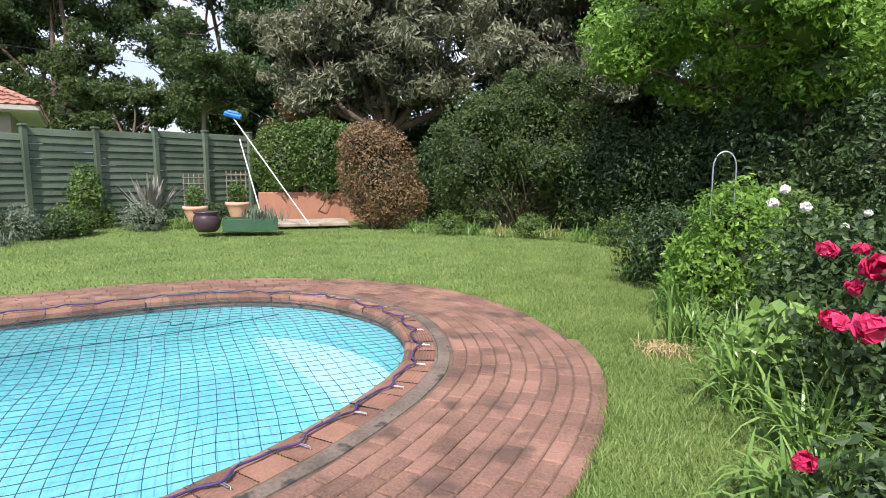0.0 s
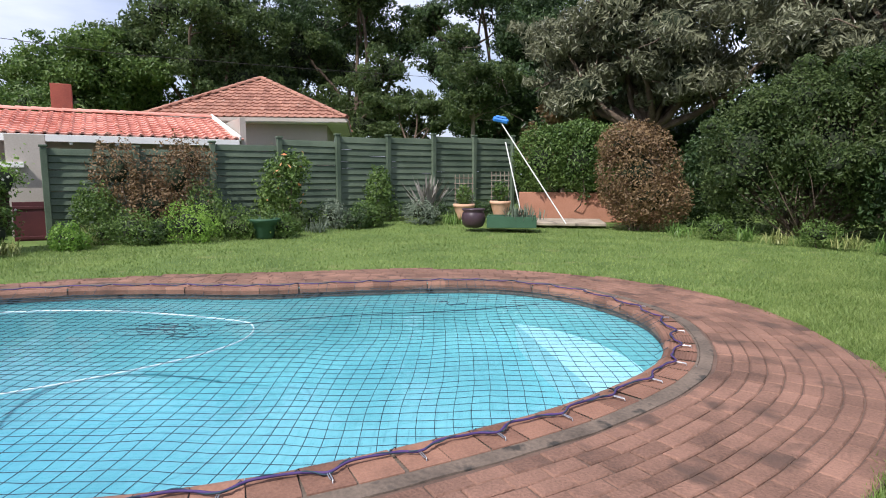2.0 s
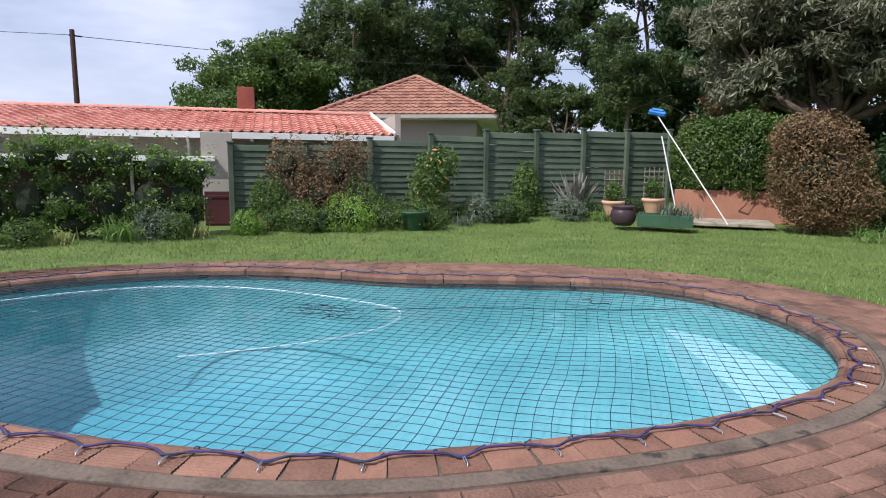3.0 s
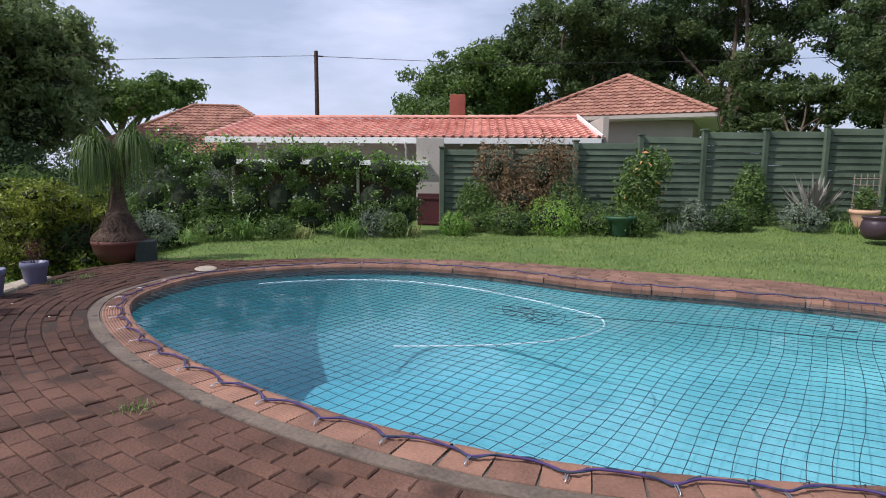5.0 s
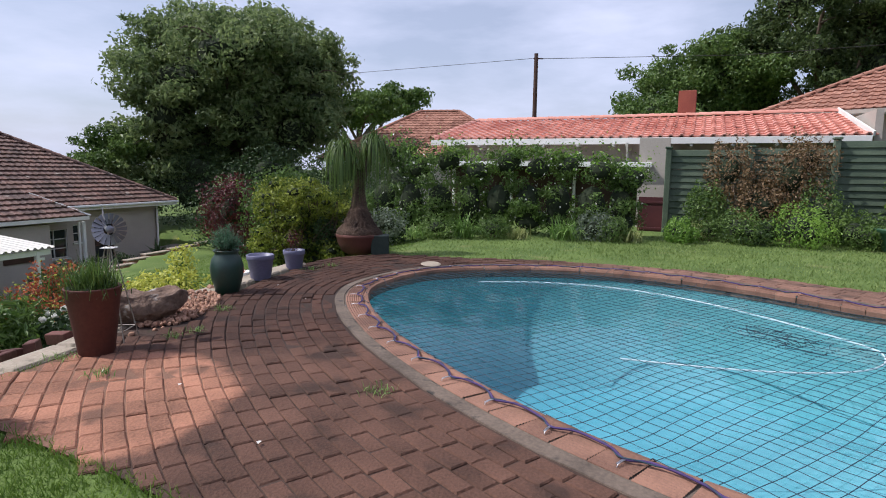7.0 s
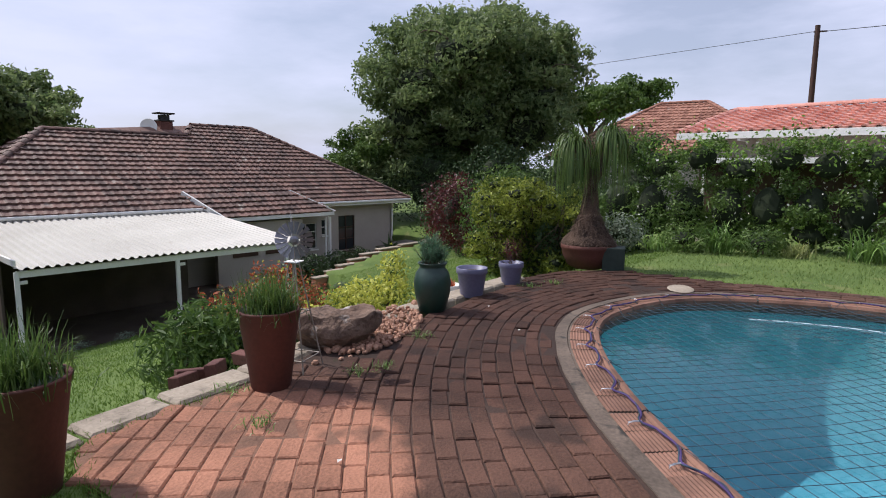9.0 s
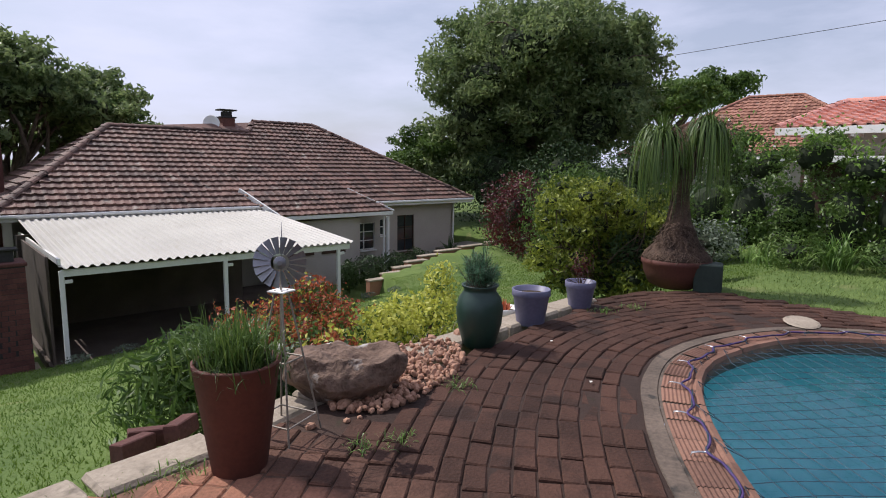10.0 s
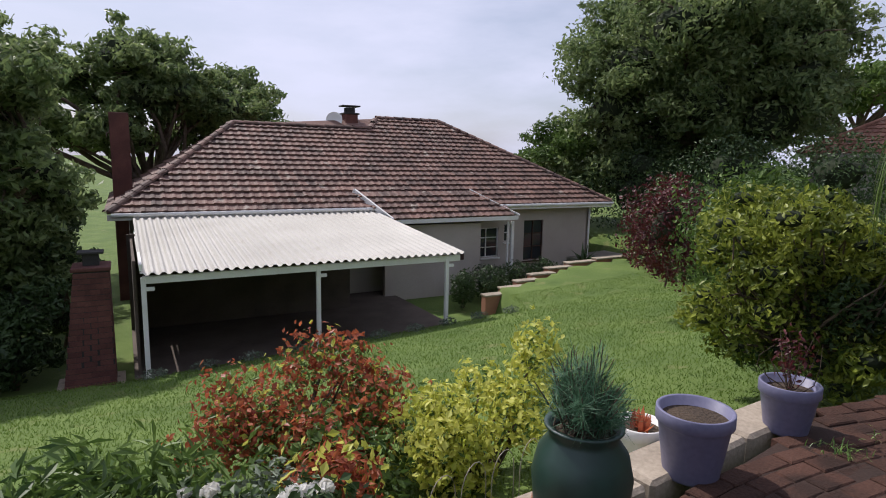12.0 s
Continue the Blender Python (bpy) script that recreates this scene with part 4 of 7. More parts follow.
# lean-to porch roof in front of the main eave
tiles += roof_plane(house, [hx(11.66, 4.75, -0.40), hx(6.96, 4.75, -0.40), hx(6.29, 6.1, 0.38), hx(10.58, 6.1, 0.38)], None, TW, TL, proto, M_DARK, 0, "")
house_tiles = tiles
put("roof_back", mesh_from("roof_back", [hx(eL, 2 * rv1 - EV, EZ), hx(r1, rv1, rz1), hx(r2, rv1, rz1), hx(8.85, rv2, rz2), hx(r3, rv2, rz2), hx(eR, 2 * rv2 - EV, EZ)], [(0, 1, 2, 3, 4, 5)], M_TILE), house)
ridge_caps(house, hx(r1, rv1, rz1 + 0.02), hx(r2, rv1, rz1 + 0.02), M_TILE)
ridge_caps(house, hx(r2, rv1, rz1 + 0.03), hx(8.85, rv2, rz2 + 0.02), M_TILE)
ridge_caps(house, hx(8.85, rv2, rz2 + 0.02), hx(r3, rv2, rz2 + 0.02), M_TILE)
ridge_caps(house, hx(eL, EV, EZ + 0.03), hx(r1, rv1, rz1 + 0.03), M_TILE)
ridge_caps(house, hx(eR, EV, EZ + 0.03), hx(r3, rv2, rz2 + 0.03), M_TILE)
# walls with openings (u runs against x)
WY = EV + 0.42
holes = [(12.76, 13.65, -2.19, -0.70), (11.88, 12.16, -1.45, -0.80), (10.62, 11.62, -1.97, -0.92), (2.2, 3.2, GZ + 0.1, -0.8), (0.9, 1.7, -1.9, -0.9), (5.2, 6.0, GZ + 0.1, -0.85)]
wall_with_holes(house, -0.1, 15.95, GZ - 0.4, EZ + 0.05, WY, holes, M_WALLC)
part("wall", box_bm([(15.85, WY + 5.2, (GZ + EZ) / 2 - 0.2, 0.2, 10.4, EZ - GZ + 0.4), (0.0, WY + 4.2, (GZ + EZ) / 2 - 0.2, 0.2, 8.4, EZ - GZ + 0.4), (7.95, WY + 8.6, (GZ + EZ) / 2 - 0.2, 16.0, 0.2, EZ - GZ + 0.4)]), M_WALLC, house, "cream painted wall")
# dark sheet added inside the house: the unlit rooms put into its colour
part("wall", box_bm([(7.9, WY + 2.2, (GZ + EZ) / 2 - 0.2, 15.6, 0.1, EZ - GZ)]), M_DARK, house, "dark sheet standing for the dim rooms behind the windows")
window_part(house, 12.02, -1.125, 0.28, 0.65, WY + 0.07, panes=(1, 2), frame_mat=M_WHITE)
window_part(house, 13.205, -1.445, 0.89, 1.49, WY + 0.08, panes=(2, 3), frame_mat=M_DARKWOOD)
window_part(house, 11.12, -1.445, 1.0, 1.05, WY + 0.06, panes=(2, 3))
window_part(house, 1.3, -1.4, 0.8, 1.0, WY + 0.08, panes=(2, 2), frame_mat=M_DARKWOOD)
dr = part("door", box_bm([(2.7, WY + 0.1, GZ + 1.05, 0.96, 0.05, 1.9)], 0.004), M_DARKWOOD, house, "dark timber door")
part("door_handle", box_bm([(2.35, WY + 0.05, GZ + 1.05, 0.1, 0.05, 0.03)], 0.005), M_STEEL, dr)
part("door", box_bm([(5.6, WY + 0.1, GZ + 1.05, 0.76, 0.05, 1.85)], 0.004), M_DARKWOOD, house, "dark timber door")
# small high louvre windows beside the porch
part("wall", box_bm([(8.56, 5.05, (GZ - 0.6) / 2 - 0.1, 3.48, 0.2, -0.6 - GZ + 0.2)], 0.004), M_WALLC, house, "cream porch wall under the lean-to roof")
for lx in (7.86, 9.15):
    part("vent_window", box_bm([(lx, 4.94, -1.72, 0.98, 0.04, 0.2)]), M_DARKWOOD, house, "narrow high window")
part("fascia", box_bm([((eL + eR) / 2, EV - 0.02, EZ - 0.09, eR - eL, 0.03, 0.16)], 0.004), M_WHITE, house, "white fascia board")
gut = lathe([(0.055, 0), (0.055, 17.15)], 10)
bmesh.ops.rotate(gut, verts=gut.verts[:], matrix=Matrix.Rotation(math.radians(90), 3, "Y"))
bmesh.ops.translate(gut, verts=gut.verts[:], vec=(-0.5, EV - 0.07, EZ - 0.03))
part("gutter", gut, M_WHITE, house, "white half-round gutter")
part("fascia", box_bm([(9.31, 4.73, -0.46, 4.7, 0.03, 0.13)], 0.004), M_WHITE, house)
for (ua, va, za), (ub, vb, zb) in (((6.96, 4.7, -0.40), (6.24, 6.15, 0.44)), ((11.7, 4.7, -0.37), (10.53, 6.15, 0.44))):
    a, b = Vector(hx(ua, va, za)), Vector(hx(ub, vb, zb))
    d = b - a
    bm = box_bm([(0, 0, 0, 0.09 if ua < 8 else 0.035, d.length, 0.15 if ua < 8 else 0.05)], 0.006)
    bm.transform(Matrix.Translation((a + b) / 2) @ d.to_track_quat("Y", "Z").to_matrix().to_4x4())
    part("barge_board", bm, M_WHITE, house, "white barge board")
for u_ in (11.4, 15.8):
    dp = tubes_mesh("downpipe", [([hx(u_, EV + 0.3 if u_ > 12 else 4.95, -0.25 if u_ > 12 else -0.6), hx(u_, EV + 0.33 if u_ > 12 else 4.97, GZ)], 0.04)], M_WHITE, 8)
    put("downpipe", dp, house, "white downpipe")
part("corner_post", box_bm([(11.55, 4.9, (GZ - 0.6) / 2 - 0.0, 0.1, 0.1, -0.6 - GZ)], 0.008), M_WHITE, house)
# chimneys
part("chimney", box_bm([(7.7, 10.6, 2.5, 0.5, 0.5, 1.3)], 0.01), M_BRICKDARK, house, "dark red brick chimney with a cowl")
ck = part("cowl", box_bm([(7.7, 10.6, 3.16, 0.62, 0.56, 0.06), (7.7, 10.6, 3.29, 0.35, 0.3, 0.2), (7.7, 10.6, 3.45, 0.72, 0.5, 0.05)], 0.01), M_DARK, house, "black metal cowl")
dish = lathe([(0.02, 0), (0.18, 0.03), (0.30, 0.1), (0.31, 0.1), (0.18, 0.02), (0.02, -0.01)], 20)
dish.transform(pose(7.05, 10.5, 2.88, 75, 0, -20))
part("satellite_dish", dish, M_WHITE, house, "grey satellite dish", True)
put("dish_arm", tubes_mesh("dish_arm", [([(7.05, 10.6, 2.3), (7.05, 10.6, 2.86)], 0.025)], M_STEEL), house)
part("chimney", box_bm([(-0.2, 8.7, -0.4, 0.52, 0.6, 6.14)], 0.015), M_BRICKDARK, house, "tall dark red brick chimney stack")

# ---- veranda roof of white corrugated sheet ----
ver = thing("veranda", (HOUSE_O[0], HOUSE_O[1], 0), "white corrugated veranda roof on slim white posts", "veranda")
ver.rotation_euler = house.rotation_euler
V, Fc = [], []
nx, u0, u1 = 148, -0.02, 6.66
for i in range(nx + 1):
    u_ = u0 + (u1 - u0) * i / nx
    hgt = 0.028 * (1 if (i // 2) % 2 == 0 else -1) * 0.8
    for v_, z_ in ((-0.12, -0.67), (EV + 0.05, -0.17)):
        V.append(hx(u_, v_, z_ + hgt))
        V.append(hx(u_, v_, z_ + hgt - 0.006))
for i in range(nx):
    a, b = 4 * i, 4 * (i + 1)
    Fc += [(a, b, b + 2, a + 2), (a + 1, a + 3, b + 3, b + 1), (a, a + 1, b + 1, b)]
put("roof_sheet", mesh_from("roof_sheet", V, Fc, M_SHEET), ver, "white corrugated roof sheet")
part("beam", box_bm([(3.32, 0.02, -0.80, 6.6, 0.07, 0.14)], 0.006), M_WHITE, ver, "white front beam")
for u_ in (0.03, 3.25, 6.28):
    part("post", box_bm([(u_, 0.02, (-0.9 + GZ) / 2, 0.085, 0.085, -0.9 - GZ + 0.3)], 0.008), M_WHITE, ver)
    part("bracket", box_bm([(u_ + 0.08, 0.02, -0.97, 0.2, 0.05, 0.07)], 0.006), M_WHITE, ver)
# added dark sheets: the shade under the veranda put into colour
part("shade_screen", box_bm([(2.6, 4.2, -1.7, 5.6, 0.05, 2.5), (-0.1, 3.0, -1.75, 0.05, 4.6, 2.4)]), M_VERANDA_SHADE, ver, "dark brown sheet standing for the shade behind the posts")
part("rafter", box_bm([(0.0, 2.7, -0.56, 0.05, 5.5, 0.12)]), M_WHITE, ver)
# the slab takes the same dark colour, for the shade under the roof
part("slab", box_bm([(3.5, 3.0, GZ - 0.06, 7.4, 5.6, 0.2)], 0.01), M_VERANDA_SHADE, ver, "floor slab with the veranda shade in its colour")

# brick braai and chimney stub left of the veranda
braai = thing("brick_braai", hw(-0.90, 0.6, -2.95), "brown brick barbecue with a chimney and pale base", "barbecue")
braai.rotation_euler = house.rotation_euler
bm = bmesh.new()
for zb_, w_, d_ in ((0.2, 0.40, 0.42), (2.32, 0.27, 0.34)):
    for sx_, sy_ in ((-1, -1), (1, -1), (1, 1), (-1, 1)):
        bm.verts.new((sx_ * w_ + (0.12 if zb_ > 1 else 0.0), sy_ * d_, zb_))
vs = bm.verts[:]
for q_ in ((0, 1, 5, 4), (1, 2, 6, 5), (2, 3, 7, 6), (3, 0, 4, 7), (4, 5, 6, 7)):
    bm.faces.new([vs[i] for i in q_])
part("body", bm, M_DARK, braai, "sooty mortar core")
brk = block_mesh("brick", 0.205, 0.085, 0.09, M_BRICKDARK, 0.006)
for r_ in range(21):
    f_ = r_ / 20.5
    w_, cx_, d_ = 0.40 - 0.13 * f_, 0.12 * f_, 0.42 - 0.08 * f_
    n_ = max(2, round(2 * w_ / 0.215))
    for i in range(n_ + r_ % 2):
        x_ = -w_ + 2 * w_ * (i + 0.5 - 0.5 * (r_ % 2)) / n_
        x_ = min(max(x_, -w_ + 0.1), w_ - 0.1)
        put("brick", brk, braai, "", pose(cx_ + x_, -d_ + 0.03, 0.21 + r_ * 0.1, rng.normal(0, 0.6), 0, rng.normal(0, 0.8)))
    for i in range(3):
        put("brick", brk, braai, "", pose(cx_ + w_ - 0.03, -d_ + 0.18 + i * 0.23, 0.21 + r_ * 0.1, 0, 0, 90))
part("cap", box_bm([(0.12, 0, 2.36, 0.62, 0.74, 0.07)], 0.012), M_BRICKDARK, braai, "brick cap course")
part("plinth", box_bm([(0, -0.1, 0.08, 1.1, 1.1, 0.2)], 0.01), M_KERB, braai, "pale concrete plinth")
part("cowl", box_bm([(0.12, 0, 2.5, 0.26, 0.26, 0.22), (0.12, 0, 2.63, 0.42, 0.36, 0.04)], 0.01), M_DARK, braai, "dark metal cowl")

# ---- low stepped retaining wall, driveway ----
rw = thing("retaining_wall", hw(8.4, 1.9, -2.38), "low stepped pink brick retaining wall with pale coping", "wall", kind="structure")
rw.rotation_euler = house.rotation_euler
steps = [(0.0, -0.2, 0.9), (0.75, 0.1, 0.8), (1.5, 0.45, 0.8), (2.3, 0.8, 0.9), (3.2, 1.15, 1.0), (4.2, 1.35, 1.2), (5.4, 1.3, 1.4), (6.8, 1.2, 1.6)]
for i, (u_, v_, w_) in enumerate(steps):
    zt_ = 0.12 + 0.075 * i
    part("wall_block", box_bm([(u_ + w_ / 2, v_, zt_ / 2 - 0.2, w_ + 0.02, 0.22, zt_ + 0.4)], 0.008), M_WALL_ORANGE, rw)
    part("coping_slab", box_bm([(u_ + w_ / 2, v_, zt_ + 0.025, w_ + 0.05, 0.30, 0.05)], 0.008), M_KERB, rw, "" if i else "pale coping slab")
part("driveway", box_bm([(0, 0, 0, 7.5, 3.2, 0.12)], 0.02), M_TAR, None)
drv = bpy.data.objects["driveway"]
drv.location = hw(18.6, 4.6, -2.12)
drv.rotation_euler = (0, math.radians(-2.0), math.radians(hang))
tagged(drv, "grey driveway slab beside the house", "driveway", kind="structure")

# ---- neighbour's cottage with a red tile roof, behind the fence ----
cot = thing("cottage", (-18.84, 0.49, 0), "long low cottage with a bright red tiled roof", "house")
cot.rotation_euler = (0, 0, math.atan2(FD.y, FD.x) - math.radians(4.75))
proto_r = tile_proto("roof_tile", 0.26, 0.33, M_TILE_RED, 0.045)
CE, CL = 2.35, 11.58
red = roof_plane(cot, [(0, 0, CE), (CL, 0, CE), (CL - 0.2, 3.3, CE + 0.86), (0.35, 3.3, CE + 0.82)], None, 0.26, 0.33, proto_r, M_TILE_RED, 0, "")
cot_tiles = red
put("roof_back", mesh_from("roof_back", [(0, 6.6, CE), (0.35, 3.3, CE + 0.82), (CL - 0.2, 3.3, CE + 0.86), (CL, 6.6, CE)], [(0, 1, 2, 3)], M_TILE_RED), cot)
put("roof_end", mesh_from("roof_end", [(0, 0, CE), (0, 6.6, CE), (0.35, 3.3, CE + 0.82)], [(0, 2, 1)], M_TILE_RED), cot)
ridge_caps(cot, (0, 0, CE + 0.02), (0.35, 3.3, CE + 0.85), M_TILE_RED)
ridge_caps(cot, (0.35, 3.3, CE + 0.84), (CL - 0.2, 3.3, CE + 0.88), M_TILE_RED)
part("wall", box_bm([(5.85, 3.4, 0.6, 10.9, 5.4, 3.4)]), M_WALLC, cot, "cream wall under the eaves")
part("fascia", box_bm([(CL / 2, -0.02, CE - 0.07, CL, 0.035, 0.17)], 0.005), M_WHITE, cot, "white fascia board")
for i in range(11):
    part("rafter_end", box_bm([(0.6 + i * 1.0, 0.3, CE - 0.16, 0.07, 0.6, 0.1)]), M_WHITE, cot)
d = Vector((-0.2, 3.3, 0.86))
bm = box_bm([(0, 0, 0, 0.05, d.length + 0.1, 0.13)], 0.006)
bm.transform(Matrix.Translation((CL - 0.08, 1.65, CE + 0.5)) @ d.to_track_quat("Y", "Z").to_matrix().to_4x4())
part("barge_board", bm, M_WHITE, cot)
part("chimney", box_bm([(7.34, 3.5, 3.37, 0.52, 0.5, 1.25)], 0.01), M_BRICKRED, cot, "plain red brick chimney")
part("gable_wall", box_bm([(CL + 0.15, 2.0, 1.5, 0.16, 3.6, 3.0)]), M_WALLC, cot)
put("downpipe", tubes_mesh("downpipe", [([(5.95, -0.05, CE - 0.1), (5.95, 0.35, CE - 0.45), (5.95, 0.4, -0.3)], 0.045)], M_WHITE, 8), cot)
# lean-to canopy in front of the cottage, and the maroon door panel
can = thing("canopy", (-18.84 + 0.467 * 0.35 + 0.884 * 0.4, 0.49 + 0.884 * 0.35 - 0.467 * 0.4, 0), "low white canopy roof along the cottage", "canopy")
can.rotation_euler = cot.rotation_euler
part("roof_sheet", box_bm([(3.18, 0.1, 1.66, 6.36, 1.6, 0.05)], 0.006), M_SHEET, can)
part("fascia", box_bm([(3.18, -0.7, 1.62, 6.4, 0.03, 0.12)], 0.004), M_WHITE, can)
for i in range(4):
    part("post", box_bm([(0.3 + i * 1.92, 0.75, 0.6, 0.08, 0.08, 2.1)], 0.006), M_WHITE, can)
part("screen", box_bm([(3.2, 0.95, 0.6, 6.2, 0.06, 2.1)]), M_DARKWOOD, can, "dark screen behind the climbers")
gate = thing("gate", F1 + FD * -5.45, "maroon garden gate between the wall and the fence", "gate")
gate.rotation_euler = cot.rotation_euler
part("panel", box_bm([(0, 0, 0.35, 0.62, 0.05, 0.95)], 0.006), M_MAROON, gate)
for z_ in (0.05, 0.7):
    part("rail", box_bm([(0, -0.03, z_, 0.6, 0.03, 0.06)], 0.004), M_MAROON, gate)
sidew = part("side_wall", box_bm([(0, 0.7, 1.1, 0.75, 0.15, 2.4)]), M_WALLC, None)
sidew.location, sidew.rotation_euler = F1 + FD * -5.5 - FN_ * 0.2, cot.rotation_euler
tagged(sidew, "cream end wall beside the gate", "wall", kind="structure")
sidew.name = "wall_side"

# ---- hip-roofed house behind the fence ----
def hip_house(loc, rz, w, dpt, ez, rise, mat, label, wall_h=3.0, over=0.4, limit=60):
    h = thing("house", loc, label, "house")
    h.rotation_euler = (0, 0, math.radians(rz))
    pr_ = tile_proto("roof_tile", 0.28, 0.33, mat)
    ridge = max(0.0, w / 2 - dpt / 2)
    out = []
    A, B, C_, D_ = (-w / 2, -dpt / 2, ez), (w / 2, -dpt / 2, ez), (w / 2, dpt / 2, ez), (-w / 2, dpt / 2, ez)
    R1, R2 = (-ridge, 0, ez + rise), (ridge, 0, ez + rise)
    out += roof_plane(h, [A, B, R2, R1], None, 0.28, 0.33, pr_, mat, 0, "")
    out += roof_plane(h, [B, C_, R2, R2], None, 0.28, 0.33, pr_, mat, 0, "")
    out += roof_plane(h, [D_, A, R1, R1], None, 0.28, 0.33, pr_, mat, 0, "")
    put("roof_back", mesh_from("roof_back", [C_, D_, R1, R2], [(0, 1, 2, 3)], mat), h)
    for p, q in ((A, R1), (B, R2), (C_, R2), (D_, R1)):
        ridge_caps(h, Vector(p) + Vector((0, 0, 0.03)), Vector(q) + Vector((0, 0, 0.03)), mat, 0.14, 0.4)
    if ridge > 0.3:
        ridge_caps(h, Vector(R1) + Vector((0, 0, 0.03)), Vector(R2) + Vector((0, 0, 0.03)), mat, 0.14, 0.4)
    part("wall", box_bm([(0, 0, ez - wall_h / 2, w - 2 * over, dpt - 2 * over, wall_h)]), M_WALLC, h)
    g = box_bm([(0, -dpt / 2, ez - 0.06, w, 0.05, 0.14), (w / 2, 0, ez - 0.06, 0.05, dpt, 0.14), (-w / 2, 0, ez - 0.06, 0.05, dpt, 0.14)], 0.005)
    part("gutter", g, M_WALLC, h, "pale gutter board")
    part("soffit", box_bm([(0, 0, ez - 0.14, w - 0.06, dpt - 0.06, 0.03)]), M_WHITE, h)
    lay(out, pr_, h, "roof_tile", mat, limit)
    return h


hip_house((-20.0, 17.29, 0), 40, 7.3, 7.3, 3.5, 1.95, M_TILE_ORANGE, "square outbuilding with an orange tiled hip roof", 3.6, 0.8)
hip_house((-38.0, 2.0, 0), 75, 12.5, 10.0, 2.0, 3.1, M_TILE_ORANGE, "distant bungalow with a weathered orange hip roof", 3.0, 0.4, 0)
lay(house_tiles[:], proto, house, "roof_tile", M_TILE_FIELD, 300)
lay(cot_tiles, proto_r, cot, "roof_tile", M_TILE_RED, 150)

# utility pole and wires
pole = thing("utility_pole", (-27.17, 5.65, 0), "dark timber utility pole with thin wires", "pole")
put("shaft", tubes_mesh("shaft", [([(0, 0, -1), (0, 0, 6.72)], [0.12, 0.09])], M_DARKWOOD, 8), pole)
part("insulator_bracket", box_bm([(0, 0.1, 6.5, 0.08, 0.45, 0.05)], 0.01), M_DARKWOOD, pole)
wire_pts = [(0, 0.3, 6.5), (3, 8, 6.3), (6, 16, 6.6), (9, 26, 7.2)]
put("wire", tubes_mesh("wire", [(wire_pts, 0.012), ([(0, -0.15, 6.5), (-5, -10, 6.3), (-8, -22, 6.5)], 0.01)], M_DARK, 4), pole)

# salmon plastered corner wall with a paved patch, behind the lawn
cw = part("wall_corner", box_bm([(0, 0, 0.35, 4.2, 0.2, 0.9)], 0.015), M_WALL_ORANGE, None)
cw.location, cw.rotation_euler = (-5.6, 17.2, 0.1), (0, 0, math.radians(24))
tagged(cw, "low salmon plastered garden wall", "wall", kind="structure")
pp = part("patio_patch", box_bm([(0, 0, 0, 2.6, 1.6, 0.1)], 0.02), M_KERB, None)
pp.location, pp.rotation_euler = (-6.0, 15.6, 0.09), (0, 0, math.radians(24))
tagged(pp, "pale concrete slab in the garden corner", "slab", kind="structure")
# concrete kerb along the edge of the terrace
kerb = thing("kerb", (0, 0, 0), "cracked pale concrete kerb along the paving edge", "kerb", kind="structure")
kp = [(-3.1, -3.5), (-3.6, -3.38), (-4.1, -3.26), (-4.68, -3.09), (-5.3, -3.02), (-5.9, -2.97), (-6.6, -2.78), (-7.4, -2.5), (-8.2, -2.25), (-8.9, -2.0)]
for a, b in zip(kp, kp[1:]):
    a, b = Vector(a), Vector(b)
    d = b - a
    c = (a + b) / 2
    part("kerb_block", box_bm([(c.x, c.y, -0.16, d.length - 0.03, 0.26, 0.34, math.degrees(math.atan2(d.y, d.x)))], 0.02), M_KERB, kerb)

# ---- large trees and hedges ----
tree((-16.2, 22.8, 0), 2.5, 0.14, blobs_in(0, 0, 3.6, 1.9, 1.3, 2.3, 10, 0.8, 48), 9000, 0.2, L_SHADE, "leafy tree filling the gap behind the fence", shell=0.3)
tree((-14.0, 27, 0), 3, 0.3, blobs_in(0, 0, 4.6, 3.6, 2.2, 2.6, 12, 1.4, 40), 12000, 0.3, L_DARK, "dark tree behind the fence")
for q_, sd_ in (((-2.2, 1.5), 61), ((-3.6, 0.4), 62), ((-3.0, 3.2), 63), ((-5.2, 1.6), 64), ((-4.6, -1.0), 65), ((-1.9, 5.5), 66), ((-2.6, 8.0), 67), ((-1.5, 3.6), 68)):
    hq = hw(q_[0], q_[1], -2.95)
    tree(tuple(hq), 0.6, 0.08, blobs_in(0, 0, 1.0 if sd_ < 66 else 1.7, 0.7, 0.7, 0.7 if sd_ < 66 else 1.4, 7 if sd_ < 66 else 11, 0.55, sd_), 5500, 0.14, L_DARK, "dark leafy undergrowth beside the barbecue", name="shrub", category="shrub")
tree((-33.5, -9.0, -1.5), 4, 0.45, blobs_in(0, 0, 6.7, 6.0, 6.0, 6.1, 38, 2.0, 3) + [(0, 2, 2.2, 3.5, 3.5, 2.2), (1.5, -3, 2.5, 3.0, 3.0, 2.2)], 76000, 0.29, L_HAZED, "tall dense dark green tree beyond the drive", rough=0.35)
tree((-31, -15.5, -1.5), 2, 0.2, blobs_in(0, 0, 3.4, 2.2, 2.2, 1.5, 7, 1.1, 31), 9000, 0.26, L_MID, "light green tree behind the house")
tree((-51.7, -4.3, -1), 4.0, 0.4, blobs_in(0, 0, 7.8, 6.5, 6.5, 1.5, 16, 1.8, 5), 18000, 0.4, L_MID, "flat-topped umbrella thorn tree", cored=False, shell=0.3)
